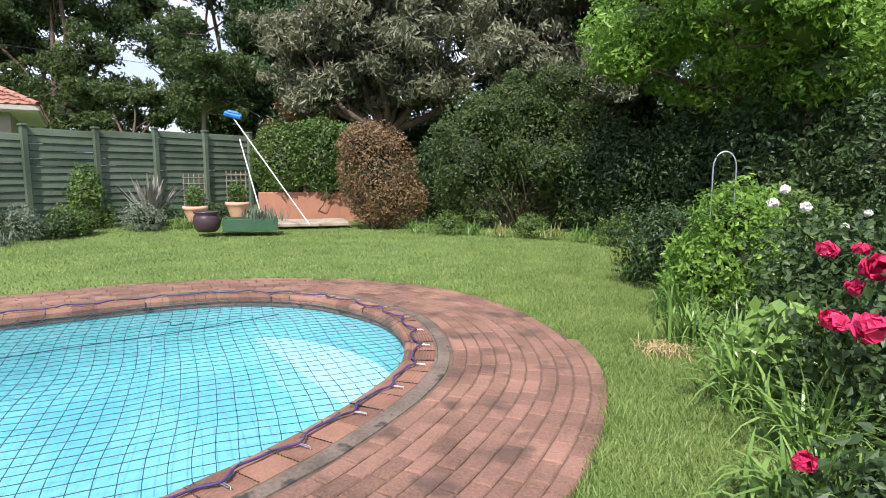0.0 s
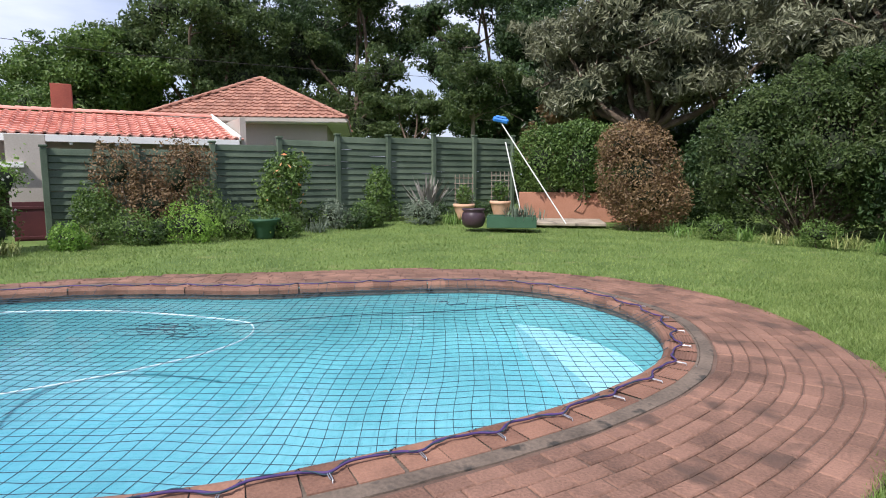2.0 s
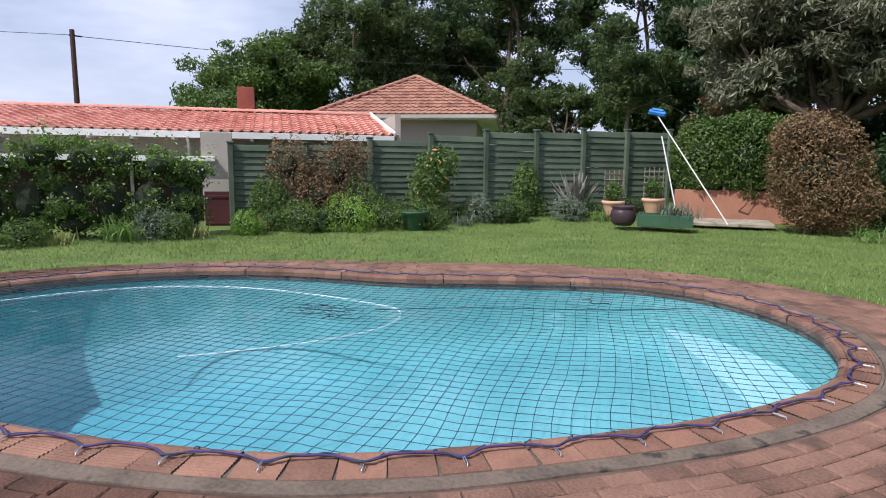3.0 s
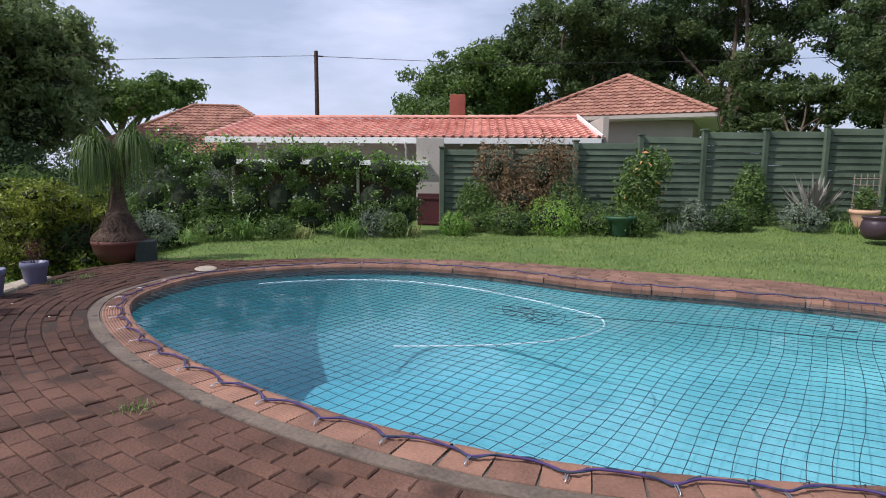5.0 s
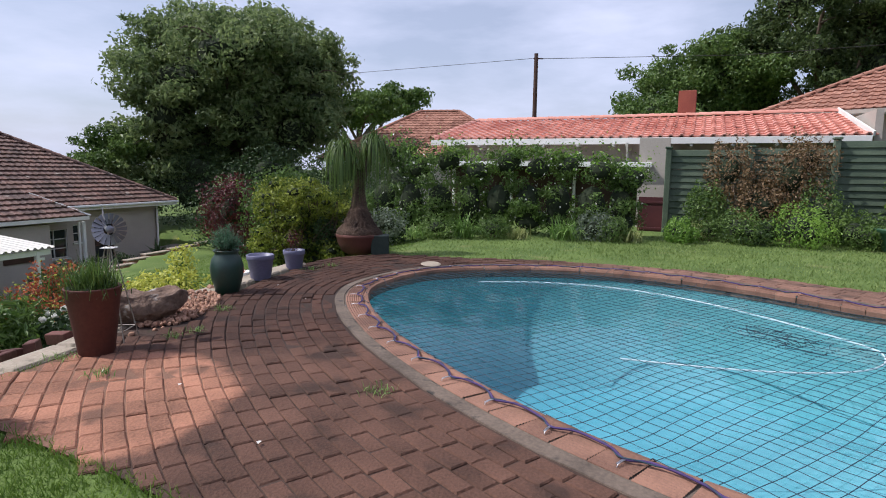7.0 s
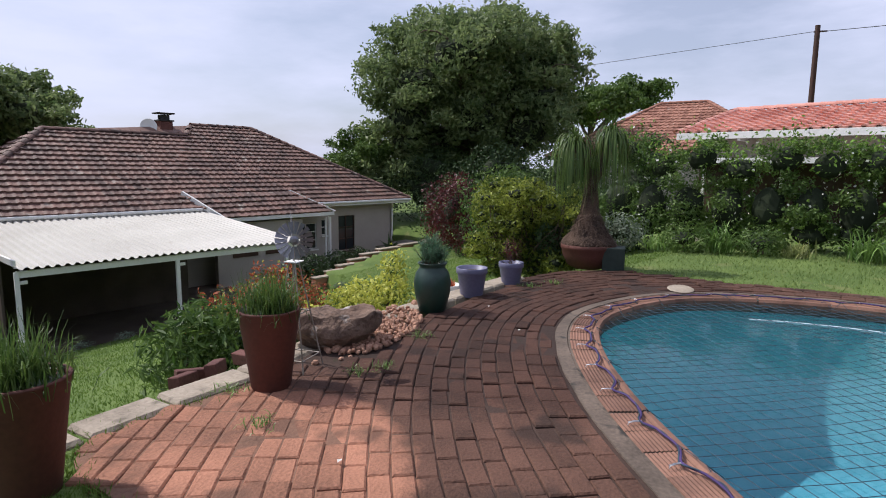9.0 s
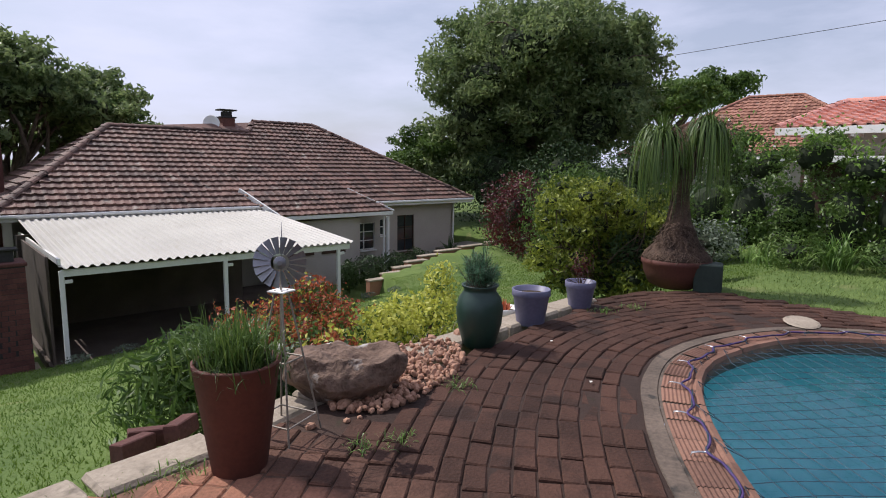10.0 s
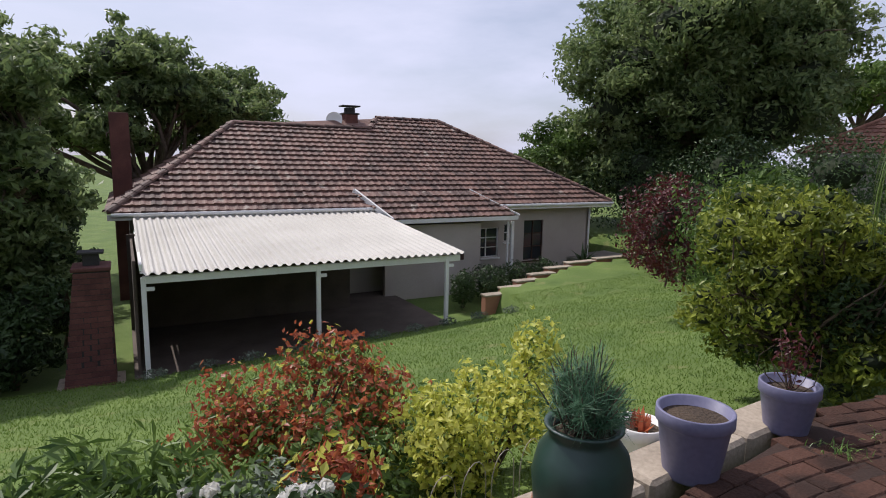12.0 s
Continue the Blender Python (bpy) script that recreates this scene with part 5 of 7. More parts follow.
for (x, y, z, r, h, k, sd, mt, lb) in ((-31, 22.5, 8.0, 5.6, 5.6, 20, 11, L_SHADE, "tall leafy tree beyond the neighbouring roofs"), (-24.5, 29, 8.2, 6.0, 6.0, 20, 12, L_SHADE, "tall dark tree behind the orange roofed outbuilding"),
        (-34.5, 17.2, 5.6, 4.0, 3.2, 15, 13, L_MID, "rounded light green tree beyond the cottage"), (-17, 33, 8.6, 5.5, 6.4, 18, 14, L_DARK, "dark tree standing behind the fence"), (-32, 31, 8.6, 6, 6.5, 16, 15, L_DARK, "very tall dark tree beyond the roofs")):
    tree((x, y, 0), 3.5, 0.4, blobs_in(0, 0, z, r, r, h, k, 1.9, sd), 46000, 0.25, mt, lb)
# grey-green drooping trees behind the hedges
tree((-5.0, 22.5, 0), 3, 0.35, blobs_in(0, 0, 6.4, 5.6, 2.8, 3.4, 22, 1.45, 21), 36000, 0.32, L_BIG, "broad grey-green tree with long drooping leaves", aspect=0.26, droop=0.9)
tree((2.0, 21.5, 0), 3, 0.35, blobs_in(0, 0, 6.6, 4.8, 2.8, 3.6, 20, 1.45, 22), 32000, 0.32, L_BIG, "grey-green tree with hanging leaf clusters", aspect=0.26, droop=0.9)
tree((-11.9, 21.5, 0), 5.5, 0.12, blobs_in(0, 0, 5.4, 1.9, 1.4, 3.2, 12, 0.75, 23), 9000, 0.18, L_SHADE, "slender tree with a pale trunk behind the fence", bark=M_PALEBARK, cored=False, shell=0.2)
tree((-8.6, 23.0, 0), 3, 0.15, blobs_in(0, 0, 3.6, 2.0, 1.6, 1.9, 10, 0.9, 24), 9000, 0.2, L_BROWN, "olive-brown tree behind the fence corner", cored=False, shell=0.2)
# dark belt of trees that closes the garden behind the hedges
for bx_, by_, bz_ in ((-13.5, 28, 3.2), (-9.5, 27, 2.4), (-4.5, 27.5, 2.2), (0.5, 25.5, 2.2), (5.0, 23.5, 2.2), (9.0, 17.5, 2.0), (11.5, 12.5, 2.0)):
    tree((bx_, by_, 0), 1.5, 0.2, blobs_in(0, 0, bz_, 2.8, 1.4, 1.9, 12, 1.3, int(by_ * 10)) + [(-1.3, 0, 1.2, 1.5, 1.0, 1.3), (1.3, 0, 1.2, 1.5, 1.0, 1.3)], 11000, 0.3, L_DARK, "dark leafy tree closing the garden behind the hedges")
# bright tree that hangs over the far bed
tree((6.4, 14.2, 0), 3.2, 0.22, blobs_in(-1.3, -1.0, 4.7, 4.0, 3.2, 2.2, 26, 1.15, 25), 52000, 0.15, L_BRIGHT, "bright green leafy tree overhanging the flower bed", aspect=0.42, shell=0.25, core_mat=L_MID)
tree((1.5, 27, 0), 4, 0.4, blobs_in(0, 0, 6, 7, 2.5, 5.5, 18, 2.2, 26), 20000, 0.4, L_DARK, "dark tree behind the far hedges")
tree((11, 19, 0), 4, 0.4, blobs_in(0, 0, 5, 5.0, 4, 5, 16, 2.2, 27), 20000, 0.4, L_DARK, "dark tree behind the flower bed")
tree((-11, 29, 0), 4, 0.35, blobs_in(0, 0, 5.2, 4.5, 2.5, 3.6, 14, 1.7, 28), 16000, 0.36, L_DARK, "dark tree behind the slender trees")
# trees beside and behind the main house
tree((-8.4, -15.6, -3), 2.5, 0.25, blobs_in(0, 0, 4.3, 2.3, 2.0, 3.0, 18, 0.95, 29), 24000, 0.2, L_HAZED, "leafy tree beside the barbecue")
tree((-5.0, -20, -3), 2.5, 0.25, blobs_in(0, 0, 5.6, 3.2, 2.5, 4.0, 14, 1.3, 32), 16000, 0.24, L_HAZED, "tall tree at the end of the lower lawn")
tree((-16.6, -25.6, -3), 3, 0.3, blobs_in(0.5, 0, 6.6, 8.5, 3.0, 2.6, 34, 1.2, 30), 36000, 0.28, L_HAZED, "spreading tree with clustered leaves behind the house", shell=0.3)

def shrub(loc, blobs, count, size, mat, label, name="shrub", aspect=0.45, cat="shrub", inner=None, shell=0.6, rough=0.22, droop=0.0, extra=None, jitter=0.8, group=""):
    """A shrub: dark filler inside, stems, a coat of single leaves."""
    s = thing(name, loc, label, cat, group)
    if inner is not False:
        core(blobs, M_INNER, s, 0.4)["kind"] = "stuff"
    stems = [limb((rng.normal(0, 0.05), rng.normal(0, 0.05), -0.15), Vector(b[:3]) * 0.9, 0.018, 0.006, 0.1) for b in blobs for _ in range(2)]
    put("stem_growth", tubes_mesh("stem_growth", stems, M_BARK, 5), s)["kind"] = "stuff"
    foliage("foliage", blobs, count, size, mat, s, "", aspect, shell, rough, jitter, droop)
    if extra:
        for nm, c_, sz, mt, lb in extra:
            foliage(nm, [(b[0], b[1], b[2] + b[5] * 0.15, b[3] * 1.02, b[4] * 1.02, b[5] * 1.0) for b in blobs], c_, sz, mt, s, lb, 0.6, 0.95, rough)["kind"] = "stuff"
    return s


# hedges of the far corner
shrub((-3.7, 15.3, 0.1), [(0, 0, 1.35, 1.12, 0.85, 1.35), (0.25, 0.1, 0.7, 1.1, 0.8, 0.8), (-0.3, 0, 2.1, 0.8, 0.7, 0.6)], 15000, 0.085, L_BROWN, "clipped copper-brown hedge bush", "hedge", cat="hedge", rough=0.1, inner=L_BROWN)
shrub((-6.1, 17.0, 0.4), [(-0.9, -0.3, 1.45, 0.9, 0.6, 1.1), (0.2, 0.1, 1.5, 0.95, 0.6, 1.2), (1.1, 0.4, 1.4, 0.8, 0.6, 1.05), (0.1, 0.1, 2.2, 1.3, 0.5, 0.45)], 15000, 0.11, L_MID, "green climber hedge above a low wall", "hedge", cat="hedge", rough=0.12)
hb_ = [(-1.2, -0.2, 1.8, 1.2, 1.1, 1.8), (0.4, 0, 2.0, 1.4, 1.2, 1.9), (1.4, 0.2, 1.5, 1.2, 1.1, 1.5), (-0.1, -0.1, 3.1, 1.1, 0.9, 0.8)]
shrub((0.0, 16.0, 0), hb_ + tufts(hb_, 22, 0.3, 91, 0.9), 52000, 0.1, L_SHADE, "large rounded dark green shrub", cat="shrub", rough=0.1)
shrub((-2.0, 17.6, 0), [(0, 0, 1.4, 1.3, 0.9, 1.5), (-0.8, 0.3, 1.0, 1.0, 0.8, 1.1)], 9000, 0.12, L_DARK, "dark hedge filling the gap between the bushes", "hedge", cat="hedge")
shrub((3.2, 14.8, 0), [(-0.9, 0, 1.3, 1.2, 0.9, 1.4), (0.6, -0.4, 1.4, 1.2, 0.9, 1.5)], 11000, 0.12, L_DARK, "dark hedge in the shade of the tree", "hedge", cat="hedge")
for i, (hx_, hy_, hh) in enumerate(((5.0, 13.0, 1.5), (6.2, 10.8, 1.5), (6.6, 8.6, 1.4), (6.4, 6.2, 1.3), (6.0, 3.8, 1.2))):
    shrub((hx_, hy_, 0), [(0, 0, hh, 1.3, 1.3, hh), (-0.3, 0.6, hh * 0.7, 1.1, 1.1, hh * 0.7)], 8000, 0.13, L_DARK, "dark shaded hedge along the boundary", "hedge", cat="hedge", group="boundary hedges")

# ---- right-hand flower bed ----
def strap_plant(loc, n_, length, width, mat, label, **kw):
    s = thing("strap_plant", loc, label, "plant", "strap-leaved clumps")
    straps("leaves", n_, length, width, mat, s, **kw)
    s.children[0]["kind"] = "stuff"
    return s


for (x, y, n_, L_) in ((1.72, 6.15, 90, 0.62), (1.62, 5.35, 100, 0.62), (1.78, 4.55, 110, 0.65), (1.58, 3.85, 120, 0.66), (1.66, 3.2, 120, 0.7), (1.36, 2.55, 90, 0.6), (2.2, 5.6, 90, 0.65), (2.35, 4.2, 90, 0.62), (1.9, 7.1, 80, 0.6), (1.68, 8.35, 80, 0.55), (2.1, 9.2, 80, 0.55), (2.15, 2.7, 90, 0.65)):
    strap_plant((x, y, -0.02), n_, L_, 0.026, L_STRAP, "clump of arching green strap leaves in the bed", base_r=0.10)
for (x, y) in ((1.95, 6.4), (1.75, 9.6)):
    strap_plant((x, y, 0), 70, 0.5, 0.02, L_STRIPE, "clump of pale striped strap leaves")
sh = shrub((2.3, 6.55, 0), [(0, 0, 0.55, 0.55, 0.5, 0.55), (0.05, 0.05, 1.0, 0.42, 0.4, 0.38), (-0.3, -0.1, 0.4, 0.4, 0.4, 0.4)], 6500, 0.07, L_BRIGHT, "bright green bushy shrub with a metal hoop", inner=L_MID)
hoop = tagged(put("plant_hoop", tubes_mesh("plant_hoop", [([(2.16 + 0.11 * math.cos(a), 6.4, 1.5 + 0.16 * math.sin(a)) for a in np.linspace(0, math.pi, 12)] + [(2.05, 6.4, 0.6)], 0.008), ([(2.27, 6.4, 1.5), (2.27, 6.4, 0.6)], 0.008)], M_STEEL)), "curved metal plant hoop in a shrub", "plant support")
shrub((1.95, 7.9, 0), [(0, 0, 0.5, 0.55, 0.5, 0.55), (0.3, 0.2, 0.6, 0.45, 0.4, 0.45)], 4500, 0.07, L_DARK, "rounded dark green shrub at the lawn edge", inner=L_DARK)
shrub((3.2, 7.6, 0), [(0, 0, 0.6, 0.8, 0.7, 0.7)], 4000, 0.09, L_MID, "leafy shrub at the back of the bed")


def rose_bush(loc, blobs, label, blooms, bsize, petal, count=2600):
    r = shrub(loc, blobs, count, 0.065, L_DARK, label, "rose_bush", cat="rose", inner=False, shell=0.25, rough=0.3, aspect=0.6)
    for (bx, by, bz, s_) in blooms:
        q_ = bsize * s_
        C_, N_ = clump_points([(bx, by, bz, q_ * 0.75, q_ * 0.75, q_ * 0.55)], 46, 0.35, 0.1)
        Vb, Fb = leaf_cloud(C_, N_, q_ * 0.85, 0.95, 0.5, 0.35)
        put("bloom", np_mesh("bloom", Vb, Fb, petal), r)
    return r


rose_bush((2.1, 3.35, 0), [(0, 0, 0.45, 0.5, 0.5, 0.45), (0.3, 0.2, 0.75, 0.45, 0.4, 0.3)], "rose bush with large crimson blooms", [(-0.42, -0.2, 0.72, 1.0), (-0.36, -0.42, 0.74, 1.25), (-0.16, -0.08, 0.97, 1.2), (-0.22, 0.0, 0.85, 0.8), (-0.12, 0.55, 0.98, 0.9), (0.05, 0.5, 1.0, 0.7), (0.2, 0.0, 1.1, 0.8), (0.1, -0.3, 0.95, 1.0), (0.35, 0.3, 1.1, 0.8)], 0.078, P_PINK, 3600)
rose_bush((1.5, 2.35, 0), [(0.15, 0, 0.2, 0.4, 0.35, 0.25)], "low rose bush with one pink bloom", [(-0.22, 0.1, 0.31, 0.7)], 0.075, P_PINK, 1200)
rose_bush((2.4, 4.95, 0), [(0, 0, 0.6, 0.55, 0.5, 0.6), (0.5, 0.3, 0.7, 0.5, 0.5, 0.5)], "rose bush with creamy white blooms", [(-0.4, -0.18, 1.22, 0.7), (-0.33, -0.2, 1.32, 0.6), (-0.2, -0.26, 1.2, 0.65), (0.1, -0.2, 1.05, 0.5), (0.3, -0.1, 1.15, 0.5)], 0.07, P_WHITE, 3600)
rose_bush((3.2, 4.4, 0), [(0, 0, 0.7, 0.6, 0.6, 0.65)], "tall rose bush with red blooms at the back", [(-0.4, -0.3, 1.2, 0.8), (-0.2, -0.5, 1.0, 0.8), (-0.5, 0.0, 1.0, 0.7)], 0.08, P_PINK, 3000)
shrub((1.85, 3.95, 0), [(0, 0, 0.35, 0.3, 0.3, 0.3)], 420, 0.15, L_STRAP, "broad-leaved green plant among the strap leaves", "leafy_plant", aspect=0.5, inner=False, shell=0.3, cat="plant")
tuft = thing("dry_tuft", (1.33, 5.0, 0), "tuft of dry straw-coloured cut grass on the lawn", "grass")
straps("stalks", 160, 0.22, 0.006, M_STRAW, tuft, spread=1.6, seg=3, base_r=0.1, erect=0.6)
tuft.children[0]["kind"] = "stuff"
# low edging plants along the far lawn edge
for i, (x, y, kind_) in enumerate(((-2.4, 14.2, 0), (-1.6, 13.9, 1), (-1.0, 13.9, 0), (-0.4, 13.6, 2), (0.3, 13.6, 1), (0.8, 13.4, 2), (1.4, 13.0, 0), (2.0, 12.4, 1), (2.5, 11.4, 0), (2.7, 10.4, 2))):
    if kind_ == 0:
        strap_plant((x, y, 0.02), 70, 0.55, 0.022, L_STRAP, "clump of green strap leaves along the lawn edge", base_r=0.12)
    elif kind_ == 1:
        shrub((x, y, 0), [(0, 0, 0.25, 0.42, 0.35, 0.3)], 1300, 0.06, L_MID, "low green edging shrub at the lawn")
    else:
        strap_plant((x, y, 0.02), 80, 0.45, 0.02, L_STRIPE, "clump of pale striped strap leaves at the lawn edge", base_r=0.12)

# ---- far corner: pots, planter, broom and pole ----
def pot_at(name, loc, prof, mat, label, soil_r, soil_z, cat="pot", rim=None):
    p = thing(name, loc, label, cat)
    part("body", lathe(prof, 32), mat, p, "", True)
    part("soil", lathe([(soil_r, soil_z - 0.03), (soil_r, soil_z), (0.001, soil_z + 0.012)], 24, False), M_SOIL, p, "dark soil")
    return p


def bucket(r0, r1, h, t=0.008, lip=0.009):
    return [(r0 * 0.96, 0), (r0, 0.012), (r1 * 0.97, h - 0.075), (r1 * 0.97 + lip * 0.4, h - 0.07), (r1 + lip, h - 0.06), (r1 + lip, h - 0.004), (r1 + lip * 0.6, h), (r1 - t, h - 0.004), (r0 - t, 0.03)]


for loc_, lb_ in (((-8.05, 13.9, 0.17), "pale terracotta pot with a small trellis"), ((-7.25, 14.55, 0.25), "pale terracotta pot with a leafy plant and trellis")):
    pot_at("flower_pot", loc_, [(0.17, 0), (0.2, 0.1), (0.25, 0.26), (0.28, 0.36), (0.3, 0.38), (0.3, 0.45), (0.25, 0.45), (0.23, 0.36), (0.16, 0.05)], M_TERRA_PALE, lb_, 0.24, 0.4)
    tre = thing("trellis", (loc_[0], loc_[1], loc_[2] + 0.36), "small wooden plant trellis in a pot", "trellis")
    for i in range(5):
        part("upright", box_bm([(-0.24 + 0.12 * i, 0.1, 0.45, 0.018, 0.012, 0.9)]), M_PALEBARK, tre)
    for i in range(5):
        part("crossbar", box_bm([(0, 0.088, 0.2 + 0.15 * i, 0.54, 0.012, 0.018)]), M_PALEBARK, tre)
    tre.rotation_euler = (0, 0, 0.6)
    shrub((loc_[0], loc_[1], loc_[2] + 0.4), [(0, 0, 0.3, 0.24, 0.24, 0.3)], 500, 0.09, L_MID, "leafy plant growing in a terracotta pot", "potted_plant", cat="plant", inner=False, shell=0.3)
pot_at("glazed_pot", (-7.1, 12.75, 0.1), [(0.2, 0), (0.27, 0.08), (0.31, 0.22), (0.28, 0.36), (0.25, 0.40), (0.29, 0.44), (0.29, 0.47), (0.24, 0.46), (0.22, 0.4)], M_DARKPOT, "rounded dark purple glazed pot", 0.23, 0.41)
bxp = thing("planter_box", (-6.35, 13.4, 0.1), "green wooden planter box with leek-like leaves", "planter")
bxp.rotation_euler = (0, 0, math.radians(26))
for i in range(2):
    part("board", box_bm([(0, -0.4 + 0.8 * i, 0.14, 1.2, 0.04, 0.28)], 0.006), M_GREENBOX, bxp)
    part("board", box_bm([(-0.6 + 1.2 * i, 0, 0.14, 0.04, 0.84, 0.28)], 0.006), M_GREENBOX, bxp)
part("soil", box_bm([(0, 0, 0.2, 1.15, 0.76, 0.05)]), M_SOIL, bxp)
lk = thing("leek_plants", (-6.1, 13.5, 0.3), "upright grey-green leek leaves in the planter", "plant")
straps("leaves", 110, 0.55, 0.028, L_GREY, lk, base_r=0.22, spread=0.6)
lk.children[0]["kind"] = "stuff"
# net pole with blue brush head, and a second pole
br = thing("pool_brush", (-5.6, 13.9, 0.2), "white pool pole with a blue brush head, leaning", "pool brush")
top = Vector((-7.05 + 5.6, 14.1 - 13.9, 2.62))
put("pole", tubes_mesh("pole", [([(0.42, 0.3, -0.03), tuple(top)], 0.017)], M_POLEW, 8), br)
hb = box_bm([(0, 0, 0, 0.42, 0.16, 0.12), (0, 0, 0.08, 0.3, 0.1, 0.06)], 0.03)
hb.transform(Matrix.Translation(top) @ pose(0, 0, 0.05, 20, 12, 25))
part("brush_head", hb, M_BLUE, br, "blue plastic brush head")
p2 = thing("pool_pole", (-6.15, 14.0, 0.2), "white pool pole leaning against the fence", "pole")
put("shaft", tubes_mesh("shaft", [([(-0.2, 0.1, 0.0), (-0.82, 0.25, 2.1)], 0.018)], M_POLEW, 8), p2)

# ---- bed along the fence ----
def along(s, d, z=0.0):
    q = F1 + FD * s + FN_ * d
    return (q.x, q.y, float(ground_z(q.x, q.y)) + z)


ag = thing("agave", along(3.9, 1.3, 0.15), "large grey agave with stiff pointed leaves", "agave")
straps("leaves", 60, 1.15, 0.11, L_ALOE, ag, stiff=True, spread=1.15, base_r=0.05, seg=3)
ag.children[0]["kind"] = "stuff"
shrub(along(-0.3, 1.1), [(0, 0, 1.0, 0.62, 0.6, 0.9), (0.2, 0.2, 1.55, 0.45, 0.45, 0.45), (-0.3, 0, 0.5, 0.5, 0.5, 0.5)], 3600, 0.11, L_MID, "glossy gardenia bush with pale orange blooms", inner=False, shell=0.35, extra=[("bloom", 22, 0.13, P_ORANGE, "pale orange bloom")])
shrub(along(2.5, 1.0), [(0, 0, 0.75, 0.42, 0.4, 0.75)], 2000, 0.1, L_MID, "upright green shrub before the fence", inner=False, shell=0.35)
shrub(along(-3.2, 0.55), [(-0.4, -0.5, 1.5, 0.75, 0.55, 0.75), (0.35, 0.5, 1.4, 0.8, 0.6, 0.85), (0, 0, 0.7, 0.9, 0.6, 0.8), (0.3, 0.9, 1.75, 0.6, 0.4, 0.5)], 8000, 0.075, L_BROWN, "dry brownish climber spilling over the fence", "climber", cat="climber", inner=L_DARK, shell=0.5, rough=0.35)
shrub(along(-4.3, 0.8), [(0, 0, 0.6, 0.5, 0.5, 0.65)], 2200, 0.09, L_MID, "leafy shrub by the fence post", inner=False, shell=0.4)
for i, (s_, d_, w_, h_, mt, lb) in enumerate(((-3.7, 1.9, 0.6, 0.42, L_MID, "low green groundcover shrub"), (-2.7, 2.1, 0.7, 0.5, L_BRIGHT, "bright green bushy shrub"), (-1.7, 2.0, 0.6, 0.42, L_MID, "low leafy shrub by the lawn"),
        (-0.8, 2.2, 0.55, 0.35, L_MID, "low green shrub at the bed edge"), (0.9, 1.5, 0.45, 0.4, L_GREY, "silvery low shrub by the fence"), (1.7, 1.7, 0.5, 0.38, L_MID, "low green shrub under the fence"),
        (3.2, 2.0, 0.5, 0.4, L_GREY, "greyish leafy shrub beside the agave"), (5.3, 1.2, 0.35, 0.5, L_GREY, "wispy grey shrub before the fence"), (-2.2, 1.4, 0.6, 0.75, L_MID, "bushy green shrub before the fence"), (-4.9, 2.2, 0.4, 0.3, L_BRIGHT, "low bright green plant"))):
    shrub(along(s_, d_), [(0, 0, h_ * 0.8, w_, w_ * 0.8, h_), (w_ * 0.4, 0.1, h_ * 0.6, w_ * 0.6, w_ * 0.6, h_ * 0.7)], 1900, 0.065, mt, lb, inner=L_DARK)
for i in range(14):
    s_ = -4.2 + i * 0.78 + rng.normal(0, 0.12)
    d_ = 1.5 + 0.5 * math.sin(i * 1.9)
    w_ = rng.uniform(0.35, 0.55)
    shrub(along(s_, d_), [(0, 0, 0.22, w_, w_ * 0.8, 0.26), (0.2, 0.15, 0.35, w_ * 0.5, w_ * 0.5, 0.25)], 1300, 0.06, (L_MID, L_DARK, L_SHADE)[i % 3], "low leafy groundcover in the fence bed", group="fence bed groundcover", shell=0.4, rough=0.4)
for (s_, d_, n_, L_, mt, lb) in ((-4.6, 1.5, 150, 0.62, L_STRIPE, "dense clump of pale striped strap leaves"), (4.1, 2.3, 110, 0.5, L_STRAP, "clump of green strap leaves at the lawn edge"), (4.9, 2.1, 110, 0.5, L_STRAP, "clump of green strap leaves at the lawn edge"), (0.3, 1.9, 90, 0.5, L_GREY, "clump of grey narrow leaves")):
    strap_plant(along(s_, d_), n_, L_, 0.02, mt, lb, base_r=0.13)
pot_at("garden_pot", along(-1.15, 2.35), [(0.16, 0), (0.2, 0.05), (0.26, 0.3), (0.31, 0.36), (0.36, 0.42), (0.36, 0.46), (0.3, 0.44), (0.24, 0.34)], M_GREENBOX, "dark green flared garden pot", 0.28, 0.4)

# ---- climbers on the canopy, with plants at their feet ----
cl = thing("flowering_climber", (-13.2, 2.0, 0), "dense green climber with small white flowers over the canopy", "climber")
cb = []
for i in range(9):
    s_ = -3.0 + i * 0.68
    cb.append((0.27 * s_ + rng.normal(0, 0.1), 0.96 * s_, 0.7, 0.45, 0.5, 0.75))
    cb.append((0.27 * s_ + rng.normal(0, 0.1), 0.96 * s_ + 0.2, 1.48 + rng.normal(0, 0.2), 0.42, 0.45, 0.4))
for i in range(9):
    cb.append((0.27 * (-3.0 + i * 0.68), 0.96 * (-3.0 + i * 0.68), 0.28, 0.42, 0.5, 0.36))
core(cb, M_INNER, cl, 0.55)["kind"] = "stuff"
foliage("foliage", tufts(cb, 8, 0.4, 5, 0.9), 26000, 0.075, L_MID, cl, "", 0.5, 0.3, 0.5)
foliage("loose_sprays", [(b[0] + 0.1, b[1], b[2] + 0.25, b[3] * 0.9, b[4] * 1.1, b[5] * 0.9) for b in cb[1::2]], 2600, 0.075, L_BRIGHT, cl, "", 0.5, 0.4, 0.7)["kind"] = "stuff"
